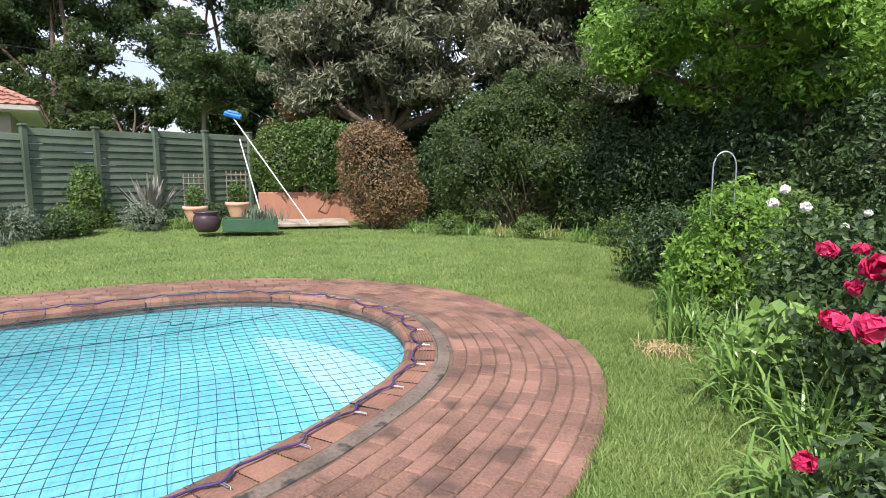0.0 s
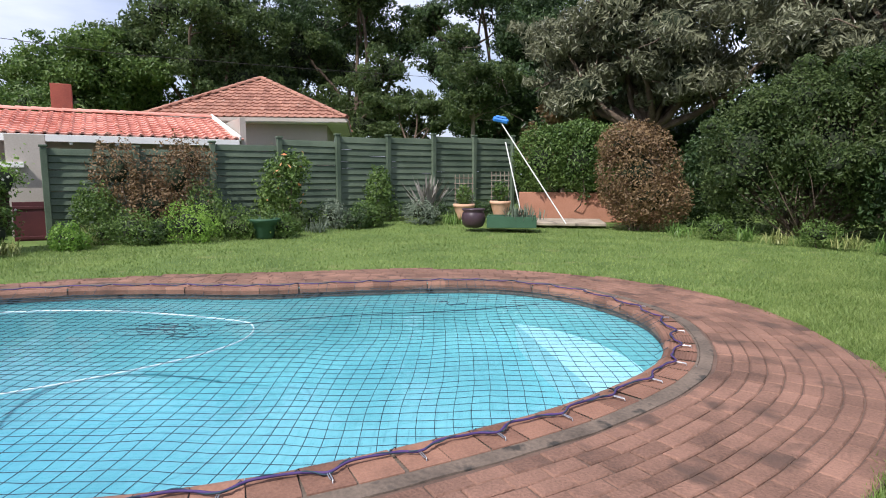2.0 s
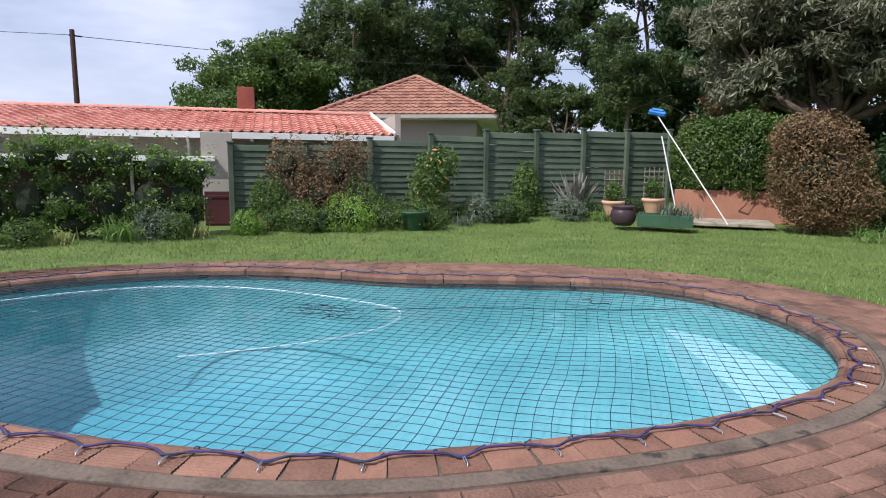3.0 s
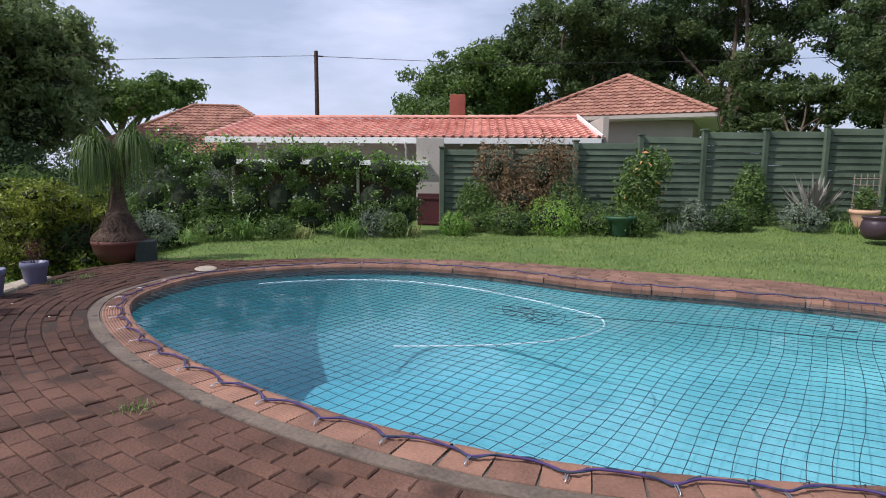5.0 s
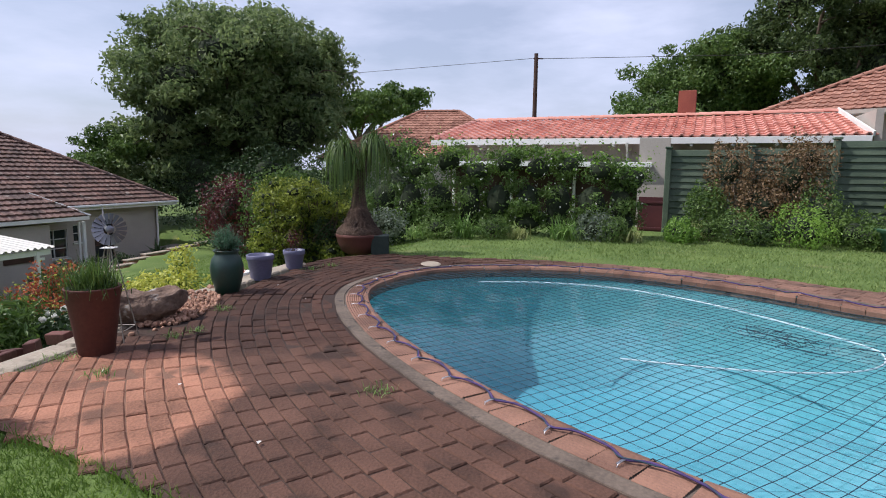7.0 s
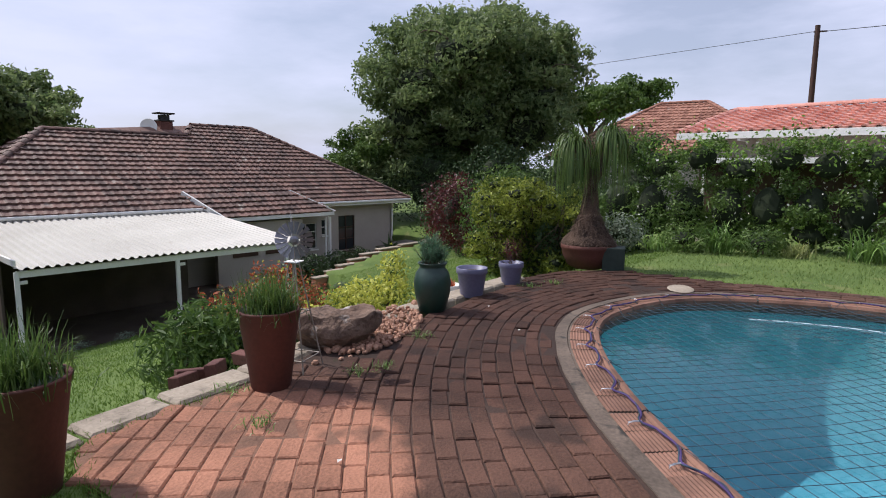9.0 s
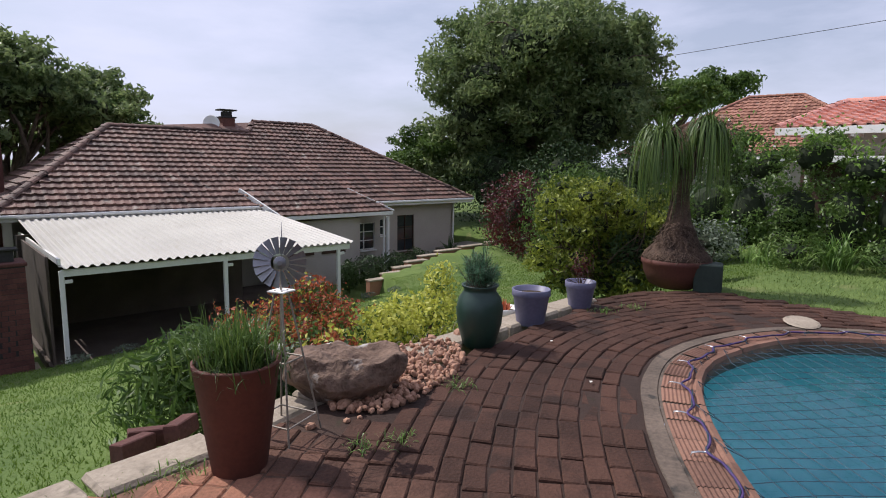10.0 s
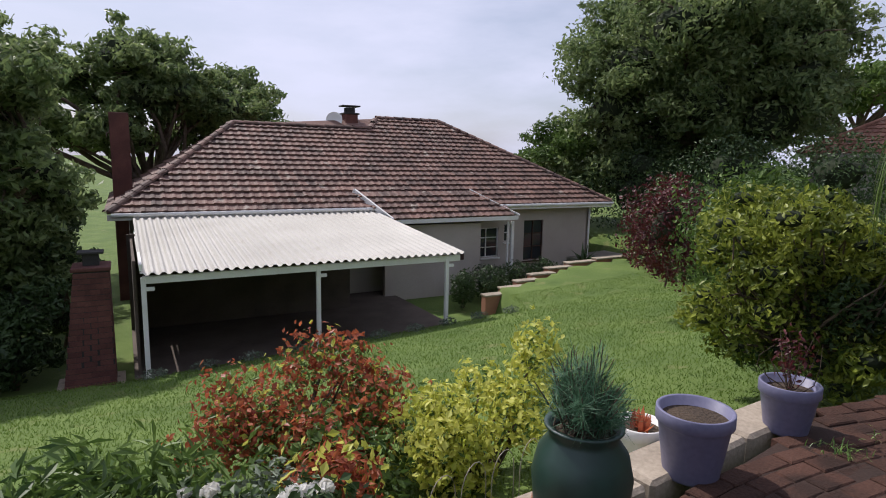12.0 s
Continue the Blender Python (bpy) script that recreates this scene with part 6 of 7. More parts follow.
foliage("flowers", [(b[0] + 0.1, b[1], b[2] + 0.1, b[3], b[4], b[5]) for b in cb], 260, 0.055, P_WHITE, cl, "small white flowers", 0.9, 0.97, 0.3)["kind"] = "stuff"
for (x, y, n_, L_, mt, lb) in ((-12.35, 0.85, 110, 0.85, L_STRAP, "tall clump of green strap leaves"), (-12.0, 2.95, 110, 0.85, L_STRAP, "tall clump of green strap leaves"), (-12.2, 2.0, 90, 0.42, L_STRIPE, "low clump of striped leaves"), (-11.75, 4.3, 90, 0.45, L_STRIPE, "low clump of striped leaves"), (-12.4, -0.1, 70, 0.45, L_STRAP, "clump of strap leaves")):
    strap_plant((x, y, 0), n_, L_, 0.026, mt, lb, base_r=0.12)
for (x, y, w_, h_, mt) in ((-12.4, 0.3, 0.45, 0.3, L_MID), (-12.3, 1.5, 0.4, 0.28, L_MID), (-12.0, 3.6, 0.45, 0.36, L_GREY), (-12.7, -0.8, 0.5, 0.35, L_GREY), (-11.8, 3.9, 0.35, 0.3, L_MID), (-12.5, -1.5, 0.5, 0.35, L_MID)):
    shrub((x, y, 0), [(0, 0, h_ * 0.7, w_, w_, h_)], 1300, 0.06, mt, "low leafy shrub at the foot of the climber")

# ---- far end of the terrace ----
gb_ = [(ex * 0.42 + rng.normal(0, 0.05), ey * 0.42 + rng.normal(0, 0.05), ez, 0.44, 0.44, 0.40) for ex in (-1, 0, 1) for ey in (-1, 0, 1) for ez in (0.0, 0.42, 0.86)]
shrub((-10.85, -2.2, -0.1), tufts(gb_, 5, 0.42, 77, 0.8) + gb_[13:14], 24000, 0.072, L_YEL, "dense clipped golden-green bush beside the pots", inner=L_DARK, shell=0.45)
# added dark-leaved shrub, standing for the shade under the golden bush
shrub((-10.75, -1.75, -0.1), [(0, 0, 0.4, 0.45, 0.4, 0.5)], 3000, 0.06, L_DARK, "added dark shrub for the shade between bush and palm")
shrub((-12.3, -3.0, -0.2), [(0, 0, 0.8, 0.7, 0.7, 0.8), (0.2, 0.3, 1.2, 0.4, 0.4, 0.4)], 4500, 0.08, L_MID, "grey-green bush behind the golden one")
shrub((-15.6, -4.8, -0.6), [(0, 0, 0.9, 0.8, 0.8, 0.9)], 4000, 0.09, L_DKRED, "dark red-leaved shrub behind the lawn")
for (x, y, w_) in ((-26, -3.5, 2.2), (-28.5, -7, 2.3), (-27, -0.5, 2.2), (-31, -11, 2.3), (-24.5, -7.5, 1.5), (-16.5, -2.6, 1.0), (-18, -1.2, 1.1), (-22.5, -6.0, 1.2)):
    shrub((x, y, float(ground_z(x, y))), [(0, 0, 0.7 * w_, w_, w_, 0.9 * w_), (0.2, 0.4, 1.2 * w_, w_ * 0.7, w_ * 0.7, 0.6 * w_)], 4500, 0.14, L_DARK, "dark shaded shrub behind the lawn")
# ponytail palm in a terracotta bowl
pot_at("terracotta_bowl", (-10.05, -1.18, -0.02), [(0.2, 0), (0.3, 0.05), (0.37, 0.2), (0.385, 0.28), (0.40, 0.3), (0.40, 0.35), (0.37, 0.35), (0.35, 0.28)], M_TERRA, "wide dark terracotta bowl", 0.36, 0.33)
palm = thing("ponytail_palm", (-10.05, -1.18, 0.30), "ponytail palm with a swollen base and drooping leaves", "palm")
bm = lathe([(0.37, 0.0), (0.39, 0.05), (0.34, 0.12), (0.25, 0.22), (0.19, 0.36), (0.14, 0.48), (0.11, 0.7), (0.095, 0.9), (0.09, 1.0)], 40)
for v in bm.verts:
    k_ = 1 + 0.10 * noise.noise(Vector((v.co.x * 9, v.co.y * 9, v.co.z * 14))) + 0.05 * noise.noise(v.co * 22)
    v.co.x, v.co.y = v.co.x * k_, v.co.y * k_
part("caudex", bm, M_CAUDEX, palm, "swollen ridged brown bark base", True)
V, Fc = [], []
for k_ in range(520):
    a, z_ = rng.uniform(0, 6.283), 0.05 + 0.42 * rng.random() ** 1.4
    r_ = 0.41 - 0.70 * z_ + 0.35 * z_ * z_
    l_, w_ = rng.uniform(0.05, 0.12), rng.uniform(0.005, 0.012)
    o_ = np.array((math.cos(a), math.sin(a), 0.0))
    t_ = np.array((-math.sin(a), math.cos(a), 0.0))
    p_ = o_ * r_ + np.array((0, 0, z_))
    q_ = p_ + o_ * l_ * 0.62 + np.array((0, 0, -l_ * 0.45)) + t_ * rng.normal(0, 0.05)
    o = len(V)
    V += [p_ - t_ * w_, p_ + t_ * w_, q_ + t_ * w_ * 0.4, q_ - t_ * w_ * 0.4]
    Fc.append((o, o + 1, o + 2, o + 3))
put("peeling_bark", mesh_from("peeling_bark", V, Fc, M_CAUDEX), palm, "peeling shreds of brown bark")["kind"] = "stuff"
HEADS = ((0.13, -0.24, 1.42), (-0.13, 0.25, 1.54))
put("branch", tubes_mesh("branch", [limb((0, 0, 0.9), h_, 0.085, 0.05, 0.05) for h_ in HEADS], M_BARK), palm)
for h_c in HEADS:
    h_ = straps("leaf_head", 260, 0.98, 0.016, L_PALM, palm, spread=0.5, base_r=0.03, erect=0.65, seg=9, hang=1.75)
    h_.location = h_c
    h_ = straps("leaf_tuft", 50, 0.45, 0.012, L_PALM, palm, spread=0.75, base_r=0.02, erect=1.0, seg=6)
    h_.location = h_c
bxs = thing("square_planter", (-9.90, -0.82, -0.03), "dark green square planter block", "planter")
part("body", box_bm([(0, 0, 0.17, 0.30, 0.30, 0.36)], 0.012), M_PLANTER, bxs)
pot_at("plastic_pot", (-7.62, -2.28, -0.02), bucket(0.125, 0.165, 0.33), M_PURPLE, "large lavender plastic pot of bare soil", 0.155, 0.28)
pot_at("plastic_pot", (-8.45, -2.0, -0.02), bucket(0.11, 0.145, 0.28), M_PURPLE, "lavender plastic pot with a dry reddish plant", 0.135, 0.23)
dp_ = thing("dry_plant", (-8.45, -2.0, 0.21), "twiggy plant with reddish dry leaves in a pot", "plant")
put("twig_growth", tubes_mesh("twig_growth", [limb((0, 0, 0), (rng.normal(0, 0.08), rng.normal(0, 0.08), rng.uniform(0.15, 0.36)), 0.004, 0.0015) for _ in range(14)], M_BARK, 4), dp_)["kind"] = "stuff"
foliage("leaves", [(0, 0, 0.2, 0.1, 0.1, 0.16)], 170, 0.035, L_DKRED, dp_, "", 0.5, 0.2)
pot_at("plastic_pot", (-7.9, -2.62, -0.22), bucket(0.1, 0.13, 0.26), M_WHITE, "grey plastic pot with a rosy succulent", 0.12, 0.22)
sc_ = thing("succulent", (-7.9, -2.62, 0.0), "rosette succulent with reddish leaf tips", "plant")
straps("leaves", 26, 0.13, 0.035, L_RED, sc_, stiff=True, spread=1.1, seg=2, base_r=0.02)
# green glazed urn with a pine-like plant
pot_at("urn", (-6.78, -2.46, -0.02), [(0.10, 0), (0.13, 0.03), (0.175, 0.2), (0.185, 0.31), (0.165, 0.40), (0.13, 0.45), (0.125, 0.47), (0.145, 0.495), (0.145, 0.505), (0.12, 0.5), (0.11, 0.45)], M_URN, "rounded dark green glazed urn", 0.115, 0.47)
pn = thing("feathery_plant", (-6.78, -2.46, 0.46), "fine blue-green needle-leaved plant in the urn", "plant")
V, Fc, shoots = [], [], []
for k_ in range(90):
    a, lean_ = rng.uniform(0, 6.283), rng.uniform(0.05, 1.25)
    L_ = rng.uniform(0.16, 0.30) * (1.1 - 0.3 * lean_)
    p0_ = Vector((rng.normal(0, 0.035), rng.normal(0, 0.035), 0))
    d_ = Vector((math.cos(a) * lean_, math.sin(a) * lean_, 1.0)).normalized()
    shoots.append(([p0_, p0_ + d_ * L_ * 0.5, p0_ + d_ * L_ + Vector((0, 0, 0.02))], [0.004, 0.003, 0.0015]))
    for m_ in range(60):
        f_ = 0.2 + 0.8 * rng.random()
        p_ = p0_ + d_ * L_ * f_
        n_ = (d_ * 0.8 + Vector(rng.normal(0, 0.65, 3))).normalized() * rng.uniform(0.05, 0.10)
        w_ = n_.cross(d_).normalized() * 0.0016
        o = len(V)
        V += [p_ - w_, p_ + w_, p_ + n_ + Vector((0, 0, -0.012))]
        Fc.append((o, o + 1, o + 2))
put("needle_growth", mesh_from("needle_growth", V, Fc, L_PINE), pn)["kind"] = "stuff"
put("shoot_growth", tubes_mesh("shoot_growth", shoots, M_BARK, 4), pn)["kind"] = "stuff"

# ---- tall terracotta pots, garden windmill, rock and pebbles ----
def tall_pot(loc, label):
    p = pot_at("tall_pot", loc, [(0.118, 0), (0.124, 0.008), (0.192, 0.515), (0.198, 0.522), (0.196, 0.53), (0.178, 0.53), (0.168, 0.46)], M_TERRA, label, 0.17, 0.48)
    g = thing("spiky_grass", (loc[0], loc[1], loc[2] + 0.46), "tuft of upright green grassy leaves in a pot", "plant")
    straps("leaves", 460, 0.40, 0.007, L_MID, g, spread=0.6, base_r=0.075, seg=4)
    straps("stubble", 260, 0.2, 0.006, L_DARK, g, spread=0.8, base_r=0.08, seg=3)["kind"] = "stuff"
    g.children[0]["kind"] = "stuff"
    for k_ in range(9):
        a = rng.uniform(0, 6.28)
        s_ = thing("rosette", (loc[0] + 0.16 * math.cos(a), loc[1] + 0.16 * math.sin(a), loc[2] + 0.5), "silver succulent rosette at the pot rim", "succulent", "rim succulents")
        straps("leaves", 16, 0.05, 0.018, L_GREY, s_, stiff=True, spread=1.1, seg=2, base_r=0.006)
    return p


tall_pot((-4.53, -2.80, -0.02), "tall dark terracotta pot with grassy leaves")
tall_pot((-3.12, -3.08, -0.02), "tall terracotta pot at the kerb")
wm = thing("garden_windmill", (-4.90, -2.84, -0.02), "small metal garden windmill on a wire tower", "windmill")
hubz = 0.93
for a in (45, 135, 225, 315):
    c, s_ = math.cos(math.radians(a)), math.sin(math.radians(a))
    put("leg", tubes_mesh("leg", [([(0.19 * c, 0.19 * s_, 0), (0.03 * c, 0.03 * s_, 0.78)], 0.0055)], M_WIRE, 5), wm)
for zb, rr in ((0.10, 0.165), (0.42, 0.1)):
    pts = [(rr * math.cos(math.radians(a)), rr * math.sin(math.radians(a)), zb) for a in (45, 135, 225, 315, 405)]
    put("brace", tubes_mesh("brace", [([p, q], 0.005) for p, q in zip(pts, pts[1:])], M_WIRE, 4), wm)
put("mast", tubes_mesh("mast", [([(0, 0, 0.5), (0, 0, hubz)], 0.006)], M_WIRE, 6), wm)
face = Vector((0.80, 0.60, 0.0))
side_ = Vector((-0.60, 0.80, 0.0))
for k_ in range(18):
    a = 2 * math.pi * k_ / 18
    d_ = side_ * math.cos(a) + Vector((0, 0, math.sin(a)))
    t_ = -side_ * math.sin(a) + Vector((0, 0, math.cos(a)))
    tw = (t_ * 0.85 + face * 0.45).normalized()
    c_ = Vector((0, 0, hubz)) + face * 0.06
    V_ = [c_ + d_ * 0.045 - tw * 0.008, c_ + d_ * 0.045 + tw * 0.008, c_ + d_ * 0.128 + tw * 0.02, c_ + d_ * 0.128 - tw * 0.02]
    V_ += [v - face * 0.0015 for v in V_]
    put("vane_blade", mesh_from("vane_blade", V_, [(0, 1, 2, 3), (7, 6, 5, 4), (0, 3, 7, 4), (1, 5, 6, 2), (3, 2, 6, 7)], M_VANE), wm)
hubm = lathe([(0.03, 0), (0.032, 0.02), (0.012, 0.03)], 14)
hubm.transform(Matrix.Translation(Vector((0, 0, hubz)) + face * 0.05) @ face.to_track_quat("Z", "Y").to_matrix().to_4x4())
part("hub", hubm, M_VANE, wm)
tl = [Vector((0, 0, hubz)) - face * 0.03, Vector((0, 0, hubz)) - face * 0.09 + Vector((0, 0, 0.06)), Vector((0, 0, hubz)) - face * 0.17 + Vector((0, 0, 0.18)), Vector((0, 0, hubz)) - face * 0.2 + Vector((0, 0, 0.02)), Vector((0, 0, hubz)) - face * 0.1 - Vector((0, 0, 0.02))]
put("tail_vane", mesh_from("tail_vane", tl + [v + side_ * 0.002 for v in tl], [(0, 1, 2, 3, 4), (9, 8, 7, 6, 5), (1, 6, 7, 2), (2, 7, 8, 3), (3, 8, 9, 4)], M_VANE), wm)
part("platform", box_bm([(0, 0, 0.775, 0.1, 0.1, 0.006)]), M_WHITE, wm, "pale square platform")

bm = bmesh.new()
bmesh.ops.create_icosphere(bm, subdivisions=5, radius=1)
for v in bm.verts:
    q = v.co.copy()
    n1 = noise.noise(q * 1.4 + Vector((3, 1, 0)))
    r_ = 1 + 0.22 * n1 + 0.10 * noise.noise(q * 3.1) + 0.04 * noise.noise(q * 9)
    x_, y_, z_ = q.x * 0.36 * r_, q.y * 0.25 * r_, q.z
    top_ = 0.15 + 0.05 * n1 + 0.03 * noise.noise(Vector((x_ * 9, y_ * 9, 2)))
    hollow_ = 0.10 * math.exp(-(((x_ + 0.06) / 0.17) ** 2 + ((y_ - 0.03) / 0.11) ** 2))
    if z_ > 0:
        z_ = top_ * min(1.0, z_ * 2.2) - hollow_ * min(1.0, z_ * 2.2) + 0.012 * noise.noise(Vector((x_ * 30, y_ * 30, 0)))
    else:
        x_, y_ = x_ * (1 + 0.45 * z_), y_ * (1 + 0.45 * z_)
        z_ = max(z_ * 0.2, -0.14)
    v.co = Vector((x_, y_, z_))
rock = tagged(part("rock", bm, M_ROCK, None, "", True), "weathered sandstone boulder with a hollow top", "rock")
rock.location, rock.rotation_euler = (-5.47, -2.86, 0.11), (0.06, -0.04, math.radians(-62))
bm = bmesh.new()
bmesh.ops.create_icosphere(bm, subdivisions=1, radius=1)
for v in bm.verts:
    v.co += Vector((noise.noise(v.co * 1.7), noise.noise(v.co * 1.7 + Vector((5, 0, 0))), 0)) * 0.3
peb = bpy.data.meshes.new("pebble")
bm.to_mesh(peb)
bm.free()
peb.materials.append(M_PEBBLE)
gravel = thing("pebble_bed", (0, 0, 0), "patch of loose reddish river pebbles", "pebbles", kind="structure")
pl = []
while len(pl) < 620:
    x, y = rng.uniform(-6.75, -5.1), rng.uniform(-3.15, -2.25)
    if (x + 5.95) ** 2 / 0.55 + (y + 2.70) ** 2 / 0.12 < 1:
        s_ = rng.uniform(0.012, 0.028)
        pl.append(pose(x, y, 0.0 + 0.03 * rng.random(), *rng.uniform(0, 360, 3)) @ Matrix.Diagonal((s_ * 1.3, s_, s_ * 0.75, 1)))
lay(pl, peb, gravel, "pebble", M_PEBBLE, 300)
for (x, y, s_) in ((-5.0, -2.75, 0.03), (-5.15, -2.62, 0.022), (-5.22, -2.58, 0.018), (-6.75, -2.85, 0.04), (-6.95, -2.7, 0.05)):
    st_ = tagged(new("stone", peb), "small pale stone on the paving edge", "stone", "loose stones")
    st_.matrix_basis = pose(x, y, float(ground_z(x, y)) * 0 + s_ * 0.4 - 0.01, 10, 20, x * 300) @ Matrix.Diagonal((s_ * 1.3, s_, s_ * 0.8, 1))

# ---- bed below the terrace ----
def gz(x, y):
    return float(ground_z(x, y))


shrub((-7.5, -4.6, gz(-7.5, -4.6)), blobs_in(0, 0, 0.55, 0.6, 0.6, 0.42, 16, 0.2, 42) + blobs_in(0.4, -0.45, 0.5, 0.3, 0.3, 0.3, 6, 0.17, 43), 3000, 0.055, L_MID, "red-leaved bush on the bank", inner=False, shell=0.3, rough=0.5, aspect=0.34, droop=0.6, extra=[("red_leaves", 4200, 0.052, L_RED, "russet red leaves"), ("yellow_leaves", 420, 0.055, L_YELB, "yellowing leaves")])
shrub((-7.2, -4.3, gz(-7.2, -4.3)), [(0, 0, 0.25, 0.6, 0.5, 0.35)], 1500, 0.07, L_MID, "green undergrowth below the red bush", inner=False)
shrub((-6.85, -3.9, gz(-6.85, -3.9)), [(0, 0, 0.3, 0.28, 0.25, 0.24)], 700, 0.065, L_RED, "small red and yellow leaved bush", inner=False, extra=[("yellow_leaf", 160, 0.07, L_YELB, "yellow leaves")], shell=0.3)
shrub((-8.0, -3.8, gz(-8.0, -3.8)), blobs_in(0, 0.1, 0.4, 0.6, 0.4, 0.36, 14, 0.19, 44) + [(-0.45, 0.25, 0.8, 0.15, 0.15, 0.22), (-0.5, 0.2, 0.55, 0.2, 0.2, 0.25)], 1500, 0.05, L_MID, "bright yellow-leaved bush on the bank", inner=False, shell=0.3, rough=0.45, aspect=0.36, droop=0.7, extra=[("yellow_leaves", 5200, 0.055, L_YELB, "yellow-green leaves")])
shrub((-5.35, -4.2, gz(-5.35, -4.2)), [(0, 0, 0.4, 0.42, 0.38, 0.4), (-0.35, -0.1, 0.42, 0.35, 0.3, 0.38), (-0.75, -0.15, 0.35, 0.35, 0.3, 0.33)], 2200, 0.12, L_MID, "leafy green lily bush below the kerb", inner=False, shell=0.3, aspect=0.26)
rose_bush((-6.05, -3.95, gz(-6.05, -3.95)), [(0, 0, 0.3, 0.35, 0.3, 0.25)], "low rose bush with white blooms", [(0.05, 0.02, 0.52, 0.8), (-0.1, 0.03, 0.56, 0.7), (0.12, -0.06, 0.5, 0.7), (-0.05, -0.1, 0.52, 0.6)], 0.065, P_WHITE, 900)
rose_bush((-6.5, -3.7, gz(-6.5, -3.7)), [(0, 0, 0.28, 0.32, 0.28, 0.22)], "low rose bush with clustered white blooms", [(0.02, 0.02, 0.48, 0.8), (-0.08, 0.05, 0.47, 0.8), (0.08, -0.05, 0.44, 0.7), (0.0, -0.1, 0.44, 0.6), (-0.1, -0.05, 0.42, 0.7)], 0.06, P_WHITE, 900)
shrub((-6.6, -4.1, gz(-6.6, -4.1)), [(0, 0, 0.25, 0.35, 0.3, 0.22)], 700, 0.06, L_GREY, "greyish low foliage among the roses", inner=False)
wf = thing("wire_edging", (-7.1, -3.35, gz(-7.1, -3.35)), "bent wire hoops edging the bed", "edging")
for k_ in range(5):
    cx = -0.22 * k_
    put("hoop", tubes_mesh("hoop", [([(cx + 0.12 * math.cos(a), 0.05 * k_, 0.22 + 0.16 * math.sin(a)) for a in np.linspace(0, math.pi, 9)] + [(cx - 0.12, 0.05 * k_, 0)], 0.003), ([(cx + 0.12, 0.05 * k_, 0.22), (cx + 0.12, 0.05 * k_, 0)], 0.003)], M_WIRE, 4), wf)
# plants before the house
cy = thing("cycad", hw(14.6, 4.6, -2.5), "dark cycad palm against the house wall", "cycad")
straps("fronds", 60, 1.3, 0.10, L_DARK, cy, spread=1.0, base_r=0.05, seg=5)
for (u_, v_, w_) in ((9.7, 3.6, 0.8), (11.0, 3.8, 0.8), (12.2, 4.0, 0.6), (8.5, 3.0, 0.4)):
    q = hw(u_, v_, -2.75)
    shrub(tuple(q), [(0, 0, 0.45, w_, w_ * 0.8, 0.5)], 2200, 0.085, L_DARK, "clipped dark shrub before the house")
for k_ in range(10):
    q = hw(0.1 + k_ * 0.85, -0.55 + 0.1 * math.sin(k_), 0)
    z_ = gz(q.x, q.y)
    shrub((q.x, q.y, z_), [(0, 0, 0.06, 0.25, 0.16, 0.1)], 260, 0.05, L_GREY, "low silvery edging plant along the veranda", group="silver edging", inner=False)

# broken bricks at the foot of the kerb
for (x, y, z_, a) in ((-4.72, -3.38, -0.06, 20), (-4.62, -3.52, -0.10, -35), (-4.95, -3.30, -0.05, 70), (-4.48, -3.45, -0.08, 5)):
    lb_ = tagged(new("loose_brick", brk), "broken red brick lying by the kerb", "brick", "loose bricks")
    lb_.matrix_basis = pose(x, y, z_, 8, -6, a)
# weeds in the brick joints
for (x, y) in ((-4.9, -2.35), (-5.05, -2.25), (-4.35, -2.98), (-3.6, -0.62), (-8.6, -1.5), (-8.3, -1.75), (-5.9, -2.25), (-4.0, -2.5)):
    w_ = thing("weed", (x, y, 0.0), "small green weed tuft in the brick joints", "weed", "joint weeds")
    straps("leaves", 40, 0.09, 0.006, L_STRAP, w_, spread=1.2, base_r=0.05, seg=3)
    w_.children[0]["kind"] = "stuff"
# fallen petals on the bricks
for (x, y) in ((-7.07, -1.95), (-6.3, -1.5), (-3.75, -1.9), (-2.9, -1.2)):
    f_ = put("petal", mesh_from("petal", [(-0.02, 0, 0.008), (0, -0.014, 0.013), (0.022, 0, 0.009), (0, 0.014, 0.015)], [(0, 1, 2, 3)], P_WHITE))
    f_.location = (x, y, 0.01)
    tagged(f_, "white fallen petal on the brick paving", "petal", "fallen petals")
ys = part("flat_stone", lathe([(0.16, 0), (0.19, 0.02), (0.17, 0.04), (0.0, 0.042)], 14, False), M_KERB, None)
ys.location, ys.scale = (-8.72, -0.02, 0.004), (1.3, 0.8, 0.4)
tagged(ys, "flat yellowish stone lid beside the coping", "stone")

# ---- grass blades ----
def blades(n_, fn, h, w):
    X = fn(n_)
    keep = np.array([not inside(pave_out, x, y) for x, y in X])
    X = X[keep]
    k_ = len(X)
    Z = ground_z(X[:, 0], X[:, 1]) - 0.005
    a = rng.uniform(0, 6.28, k_)
    hh = h * rng.uniform(0.5, 1.3, k_)
    dx, dy = np.cos(a) * w, np.sin(a) * w
    lean = rng.normal(0, 0.5, (k_, 2)) * hh[:, None]
    V_ = np.stack([np.stack([X[:, 0] - dx, X[:, 1] - dy, Z], 1), np.stack([X[:, 0] + dx, X[:, 1] + dy, Z], 1), np.stack([X[:, 0] + lean[:, 0], X[:, 1] + lean[:, 1], Z + hh], 1)], 1)
    return V_.reshape(-1, 3)


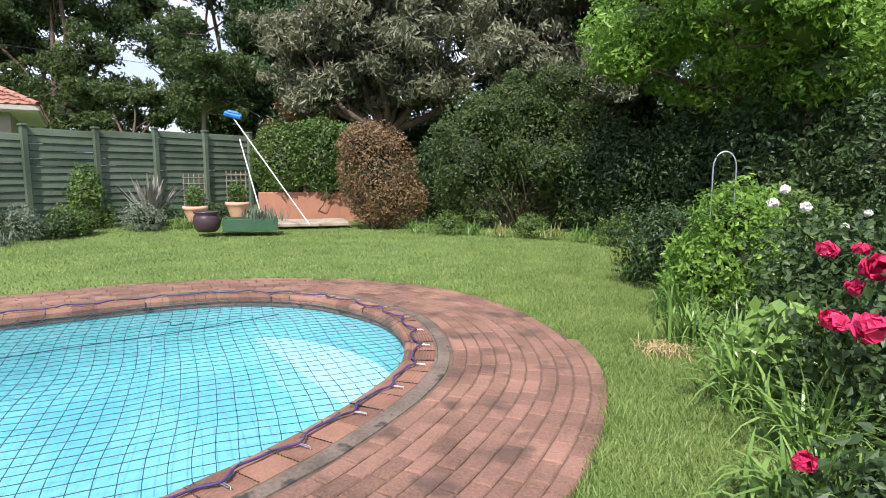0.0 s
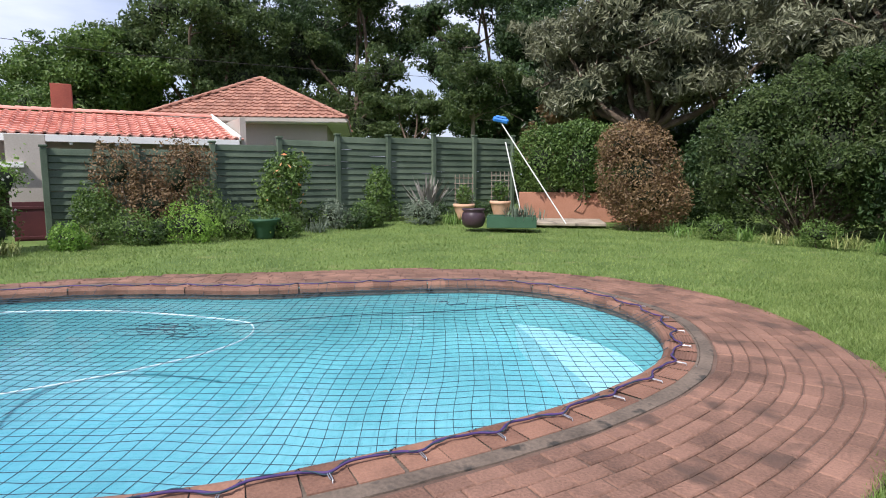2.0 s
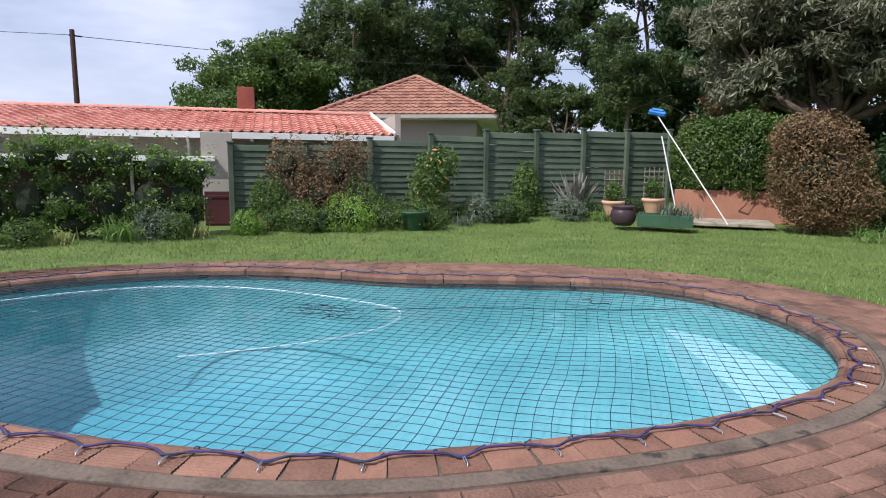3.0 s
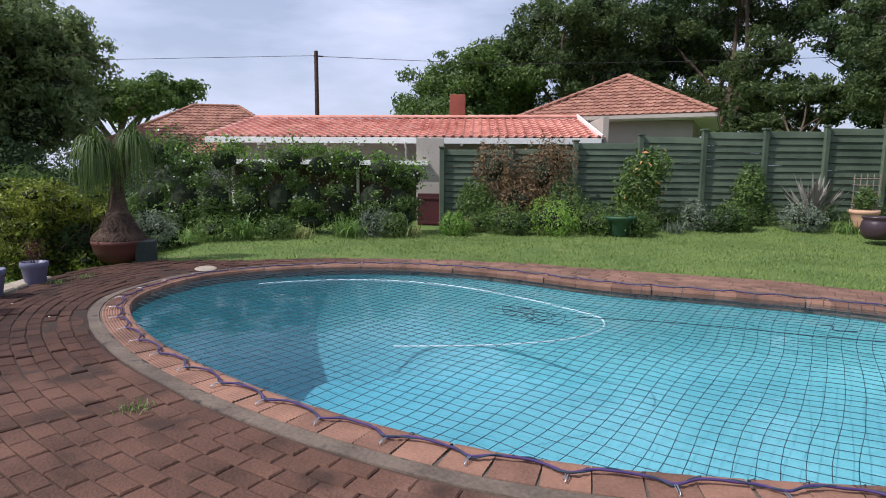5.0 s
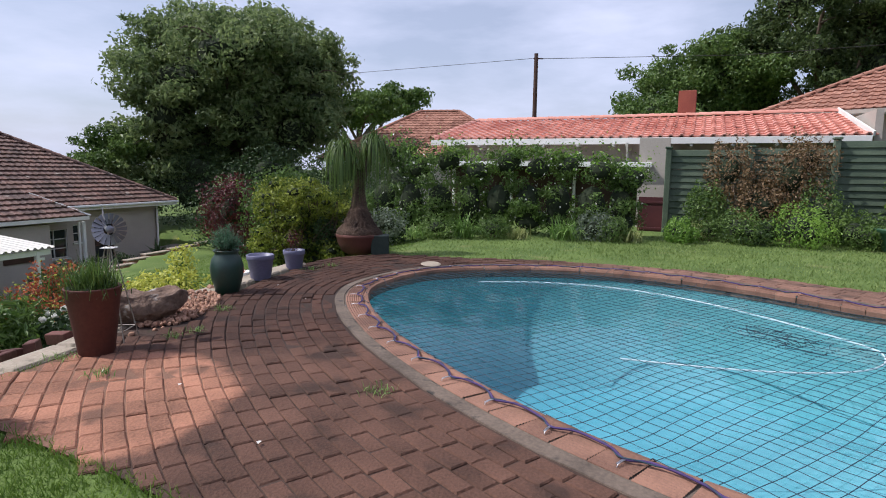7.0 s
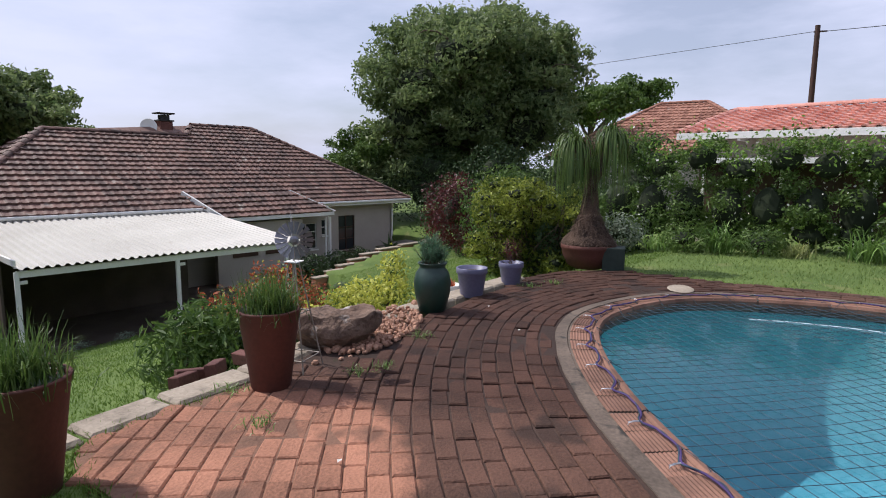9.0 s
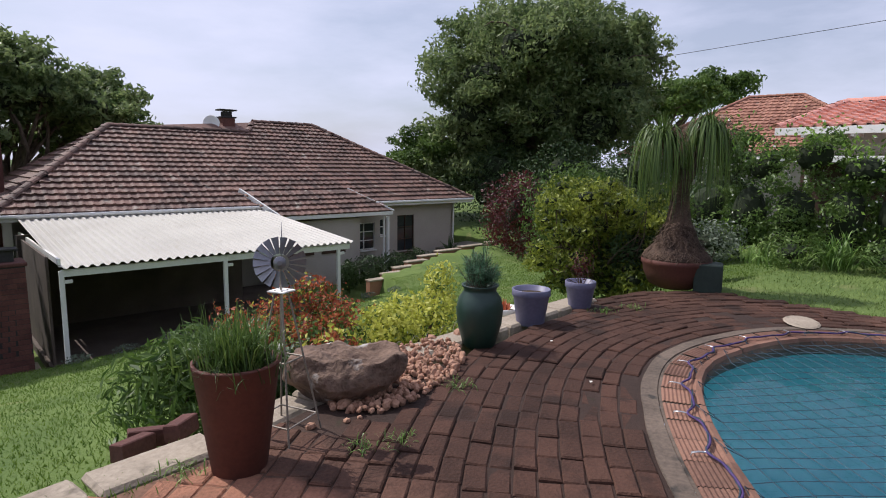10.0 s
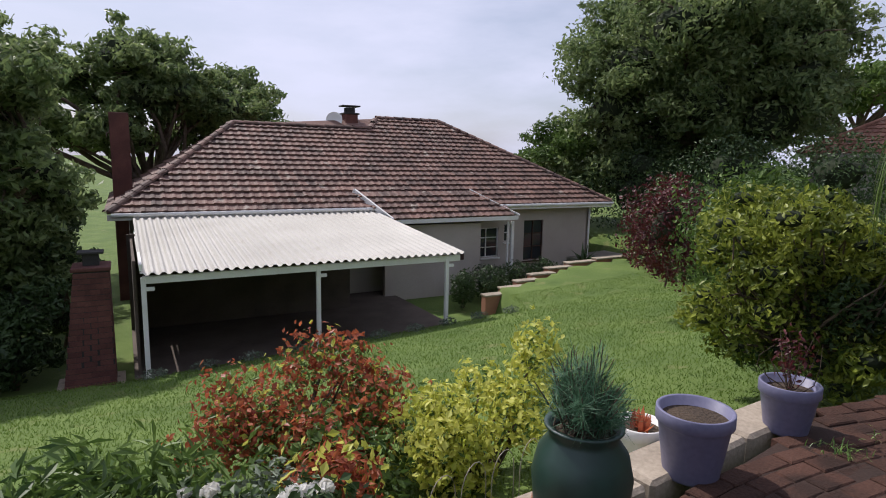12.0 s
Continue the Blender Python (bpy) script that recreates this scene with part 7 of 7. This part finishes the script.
parts_ = [blades(110000, lambda n_: np.stack([rng.normal(0.9, 0.9, n_), rng.triangular(0.3, 3.0, 12.0, n_)], 1), 0.045, 0.0045),
          blades(90000, lambda n_: np.stack([rng.uniform(-12, 2.8, n_), rng.uniform(3, 16, n_)], 1), 0.045, 0.008),
          blades(9000, lambda n_: np.stack([rng.uniform(-13, -9.3, n_), rng.uniform(-1.5, 6, n_)], 1), 0.045, 0.008)]
V_ = np.concatenate(parts_)
tagged(put("grass", np_mesh("grass", V_, np.arange(len(V_)).reshape(-1, 3), M_BLADE_PALE)), "short pale green grass blades round the pool", "grass", kind="stuff")
parts_ = [blades(30000, lambda n_: np.stack([rng.normal(-2.4, 0.8, n_), rng.normal(-2.6, 0.9, n_)], 1), 0.04, 0.004)]
hu, hv = rng.uniform(-4, 17, 170000), rng.uniform(-9.7, 1.0, 170000)
lower = np.stack([HOUSE_O[0] + hu * HOUSE_U[0] + hv * HOUSE_V[0], HOUSE_O[1] + hu * HOUSE_U[1] + hv * HOUSE_V[1]], 1)
parts_.append(blades(170000, lambda n_: lower, 0.035, 0.007))
V_ = np.concatenate(parts_)
tagged(put("grass", np_mesh("grass", V_, np.arange(len(V_)).reshape(-1, 3), M_BLADE)), "lush green grass blades of the lower lawn", "grass", kind="stuff")
# leaves the mower left: tall fringe along the paving edge
fr_ = pave_out[rng.integers(0, 400, 5000)] + rng.normal(0, 0.03, (5000, 2))
fz = ground_z(fr_[:, 0], fr_[:, 1])
a_ = rng.uniform(0, 6.28, 5000)
sel_ = to_house(fr_[:, 0], fr_[:, 1])[1] < -10.6
V_ = np.stack([np.stack([fr_[:, 0] - np.cos(a_) * 0.005, fr_[:, 1] - np.sin(a_) * 0.005, fz - 0.01], 1), np.stack([fr_[:, 0] + np.cos(a_) * 0.005, fr_[:, 1] + np.sin(a_) * 0.005, fz - 0.01], 1), np.stack([fr_[:, 0] + rng.normal(0, 0.025, 5000), fr_[:, 1] + rng.normal(0, 0.025, 5000), fz + rng.uniform(0.02, 0.06, 5000)], 1)], 1)[sel_].reshape(-1, 3)
tagged(put("grass_fringe", np_mesh("grass_fringe", V_, np.arange(len(V_)).reshape(-1, 3), M_BLADE)), "ragged grass fringe along the brick edge", "grass", kind="stuff")

# ---- brick pavers, one by one ----
pav_mesh = block_mesh("paver", 0.216, 0.106, 0.05, M_PAVER)
pm = []
for course in range(26):
    d = 0.42 + 0.112 * course
    off = pool_in + pool_nrm * d
    lp, ln = even(off, 3000)
    nb = int(ln / 0.222)
    for i in range(nb):
        s = (i + 0.5 * (course % 2) + 0.13 * math.sin(course * 2.1)) / nb
        j = int(s * 3000) % 3000
        p = lp[j]
        if not inside(pave_out, p[0], p[1]):
            continue
        if (p[0] + 5.75) ** 2 / 0.75 + (p[1] + 2.75) ** 2 / 0.13 < 1:
            continue
        t = lp[(j + 12) % 3000] - lp[(j - 12) % 3000]
        a = math.degrees(math.atan2(t[1], t[0]))
        rough_ = float(ss(-2.5, -5.0, p[0])) * float(ss(2.5, 0.5, p[1]))
        lift = (0.003 + 0.013 * rough_) * noise.noise(Vector((p[0] * 0.9, p[1] * 0.9, 1))) + rng.normal(0, 0.0014 + 0.003 * rough_)
        m = pose(p[0], p[1], -0.048 + lift, rng.normal(0, 0.4 + 1.2 * rough_), rng.normal(0, 0.4 + 0.9 * rough_), a + rng.normal(0, 1.3))
        pm.append((math.hypot(p[0] + 4.2, p[1] + 1.6), m))
pm.sort(key=lambda q: q[0])
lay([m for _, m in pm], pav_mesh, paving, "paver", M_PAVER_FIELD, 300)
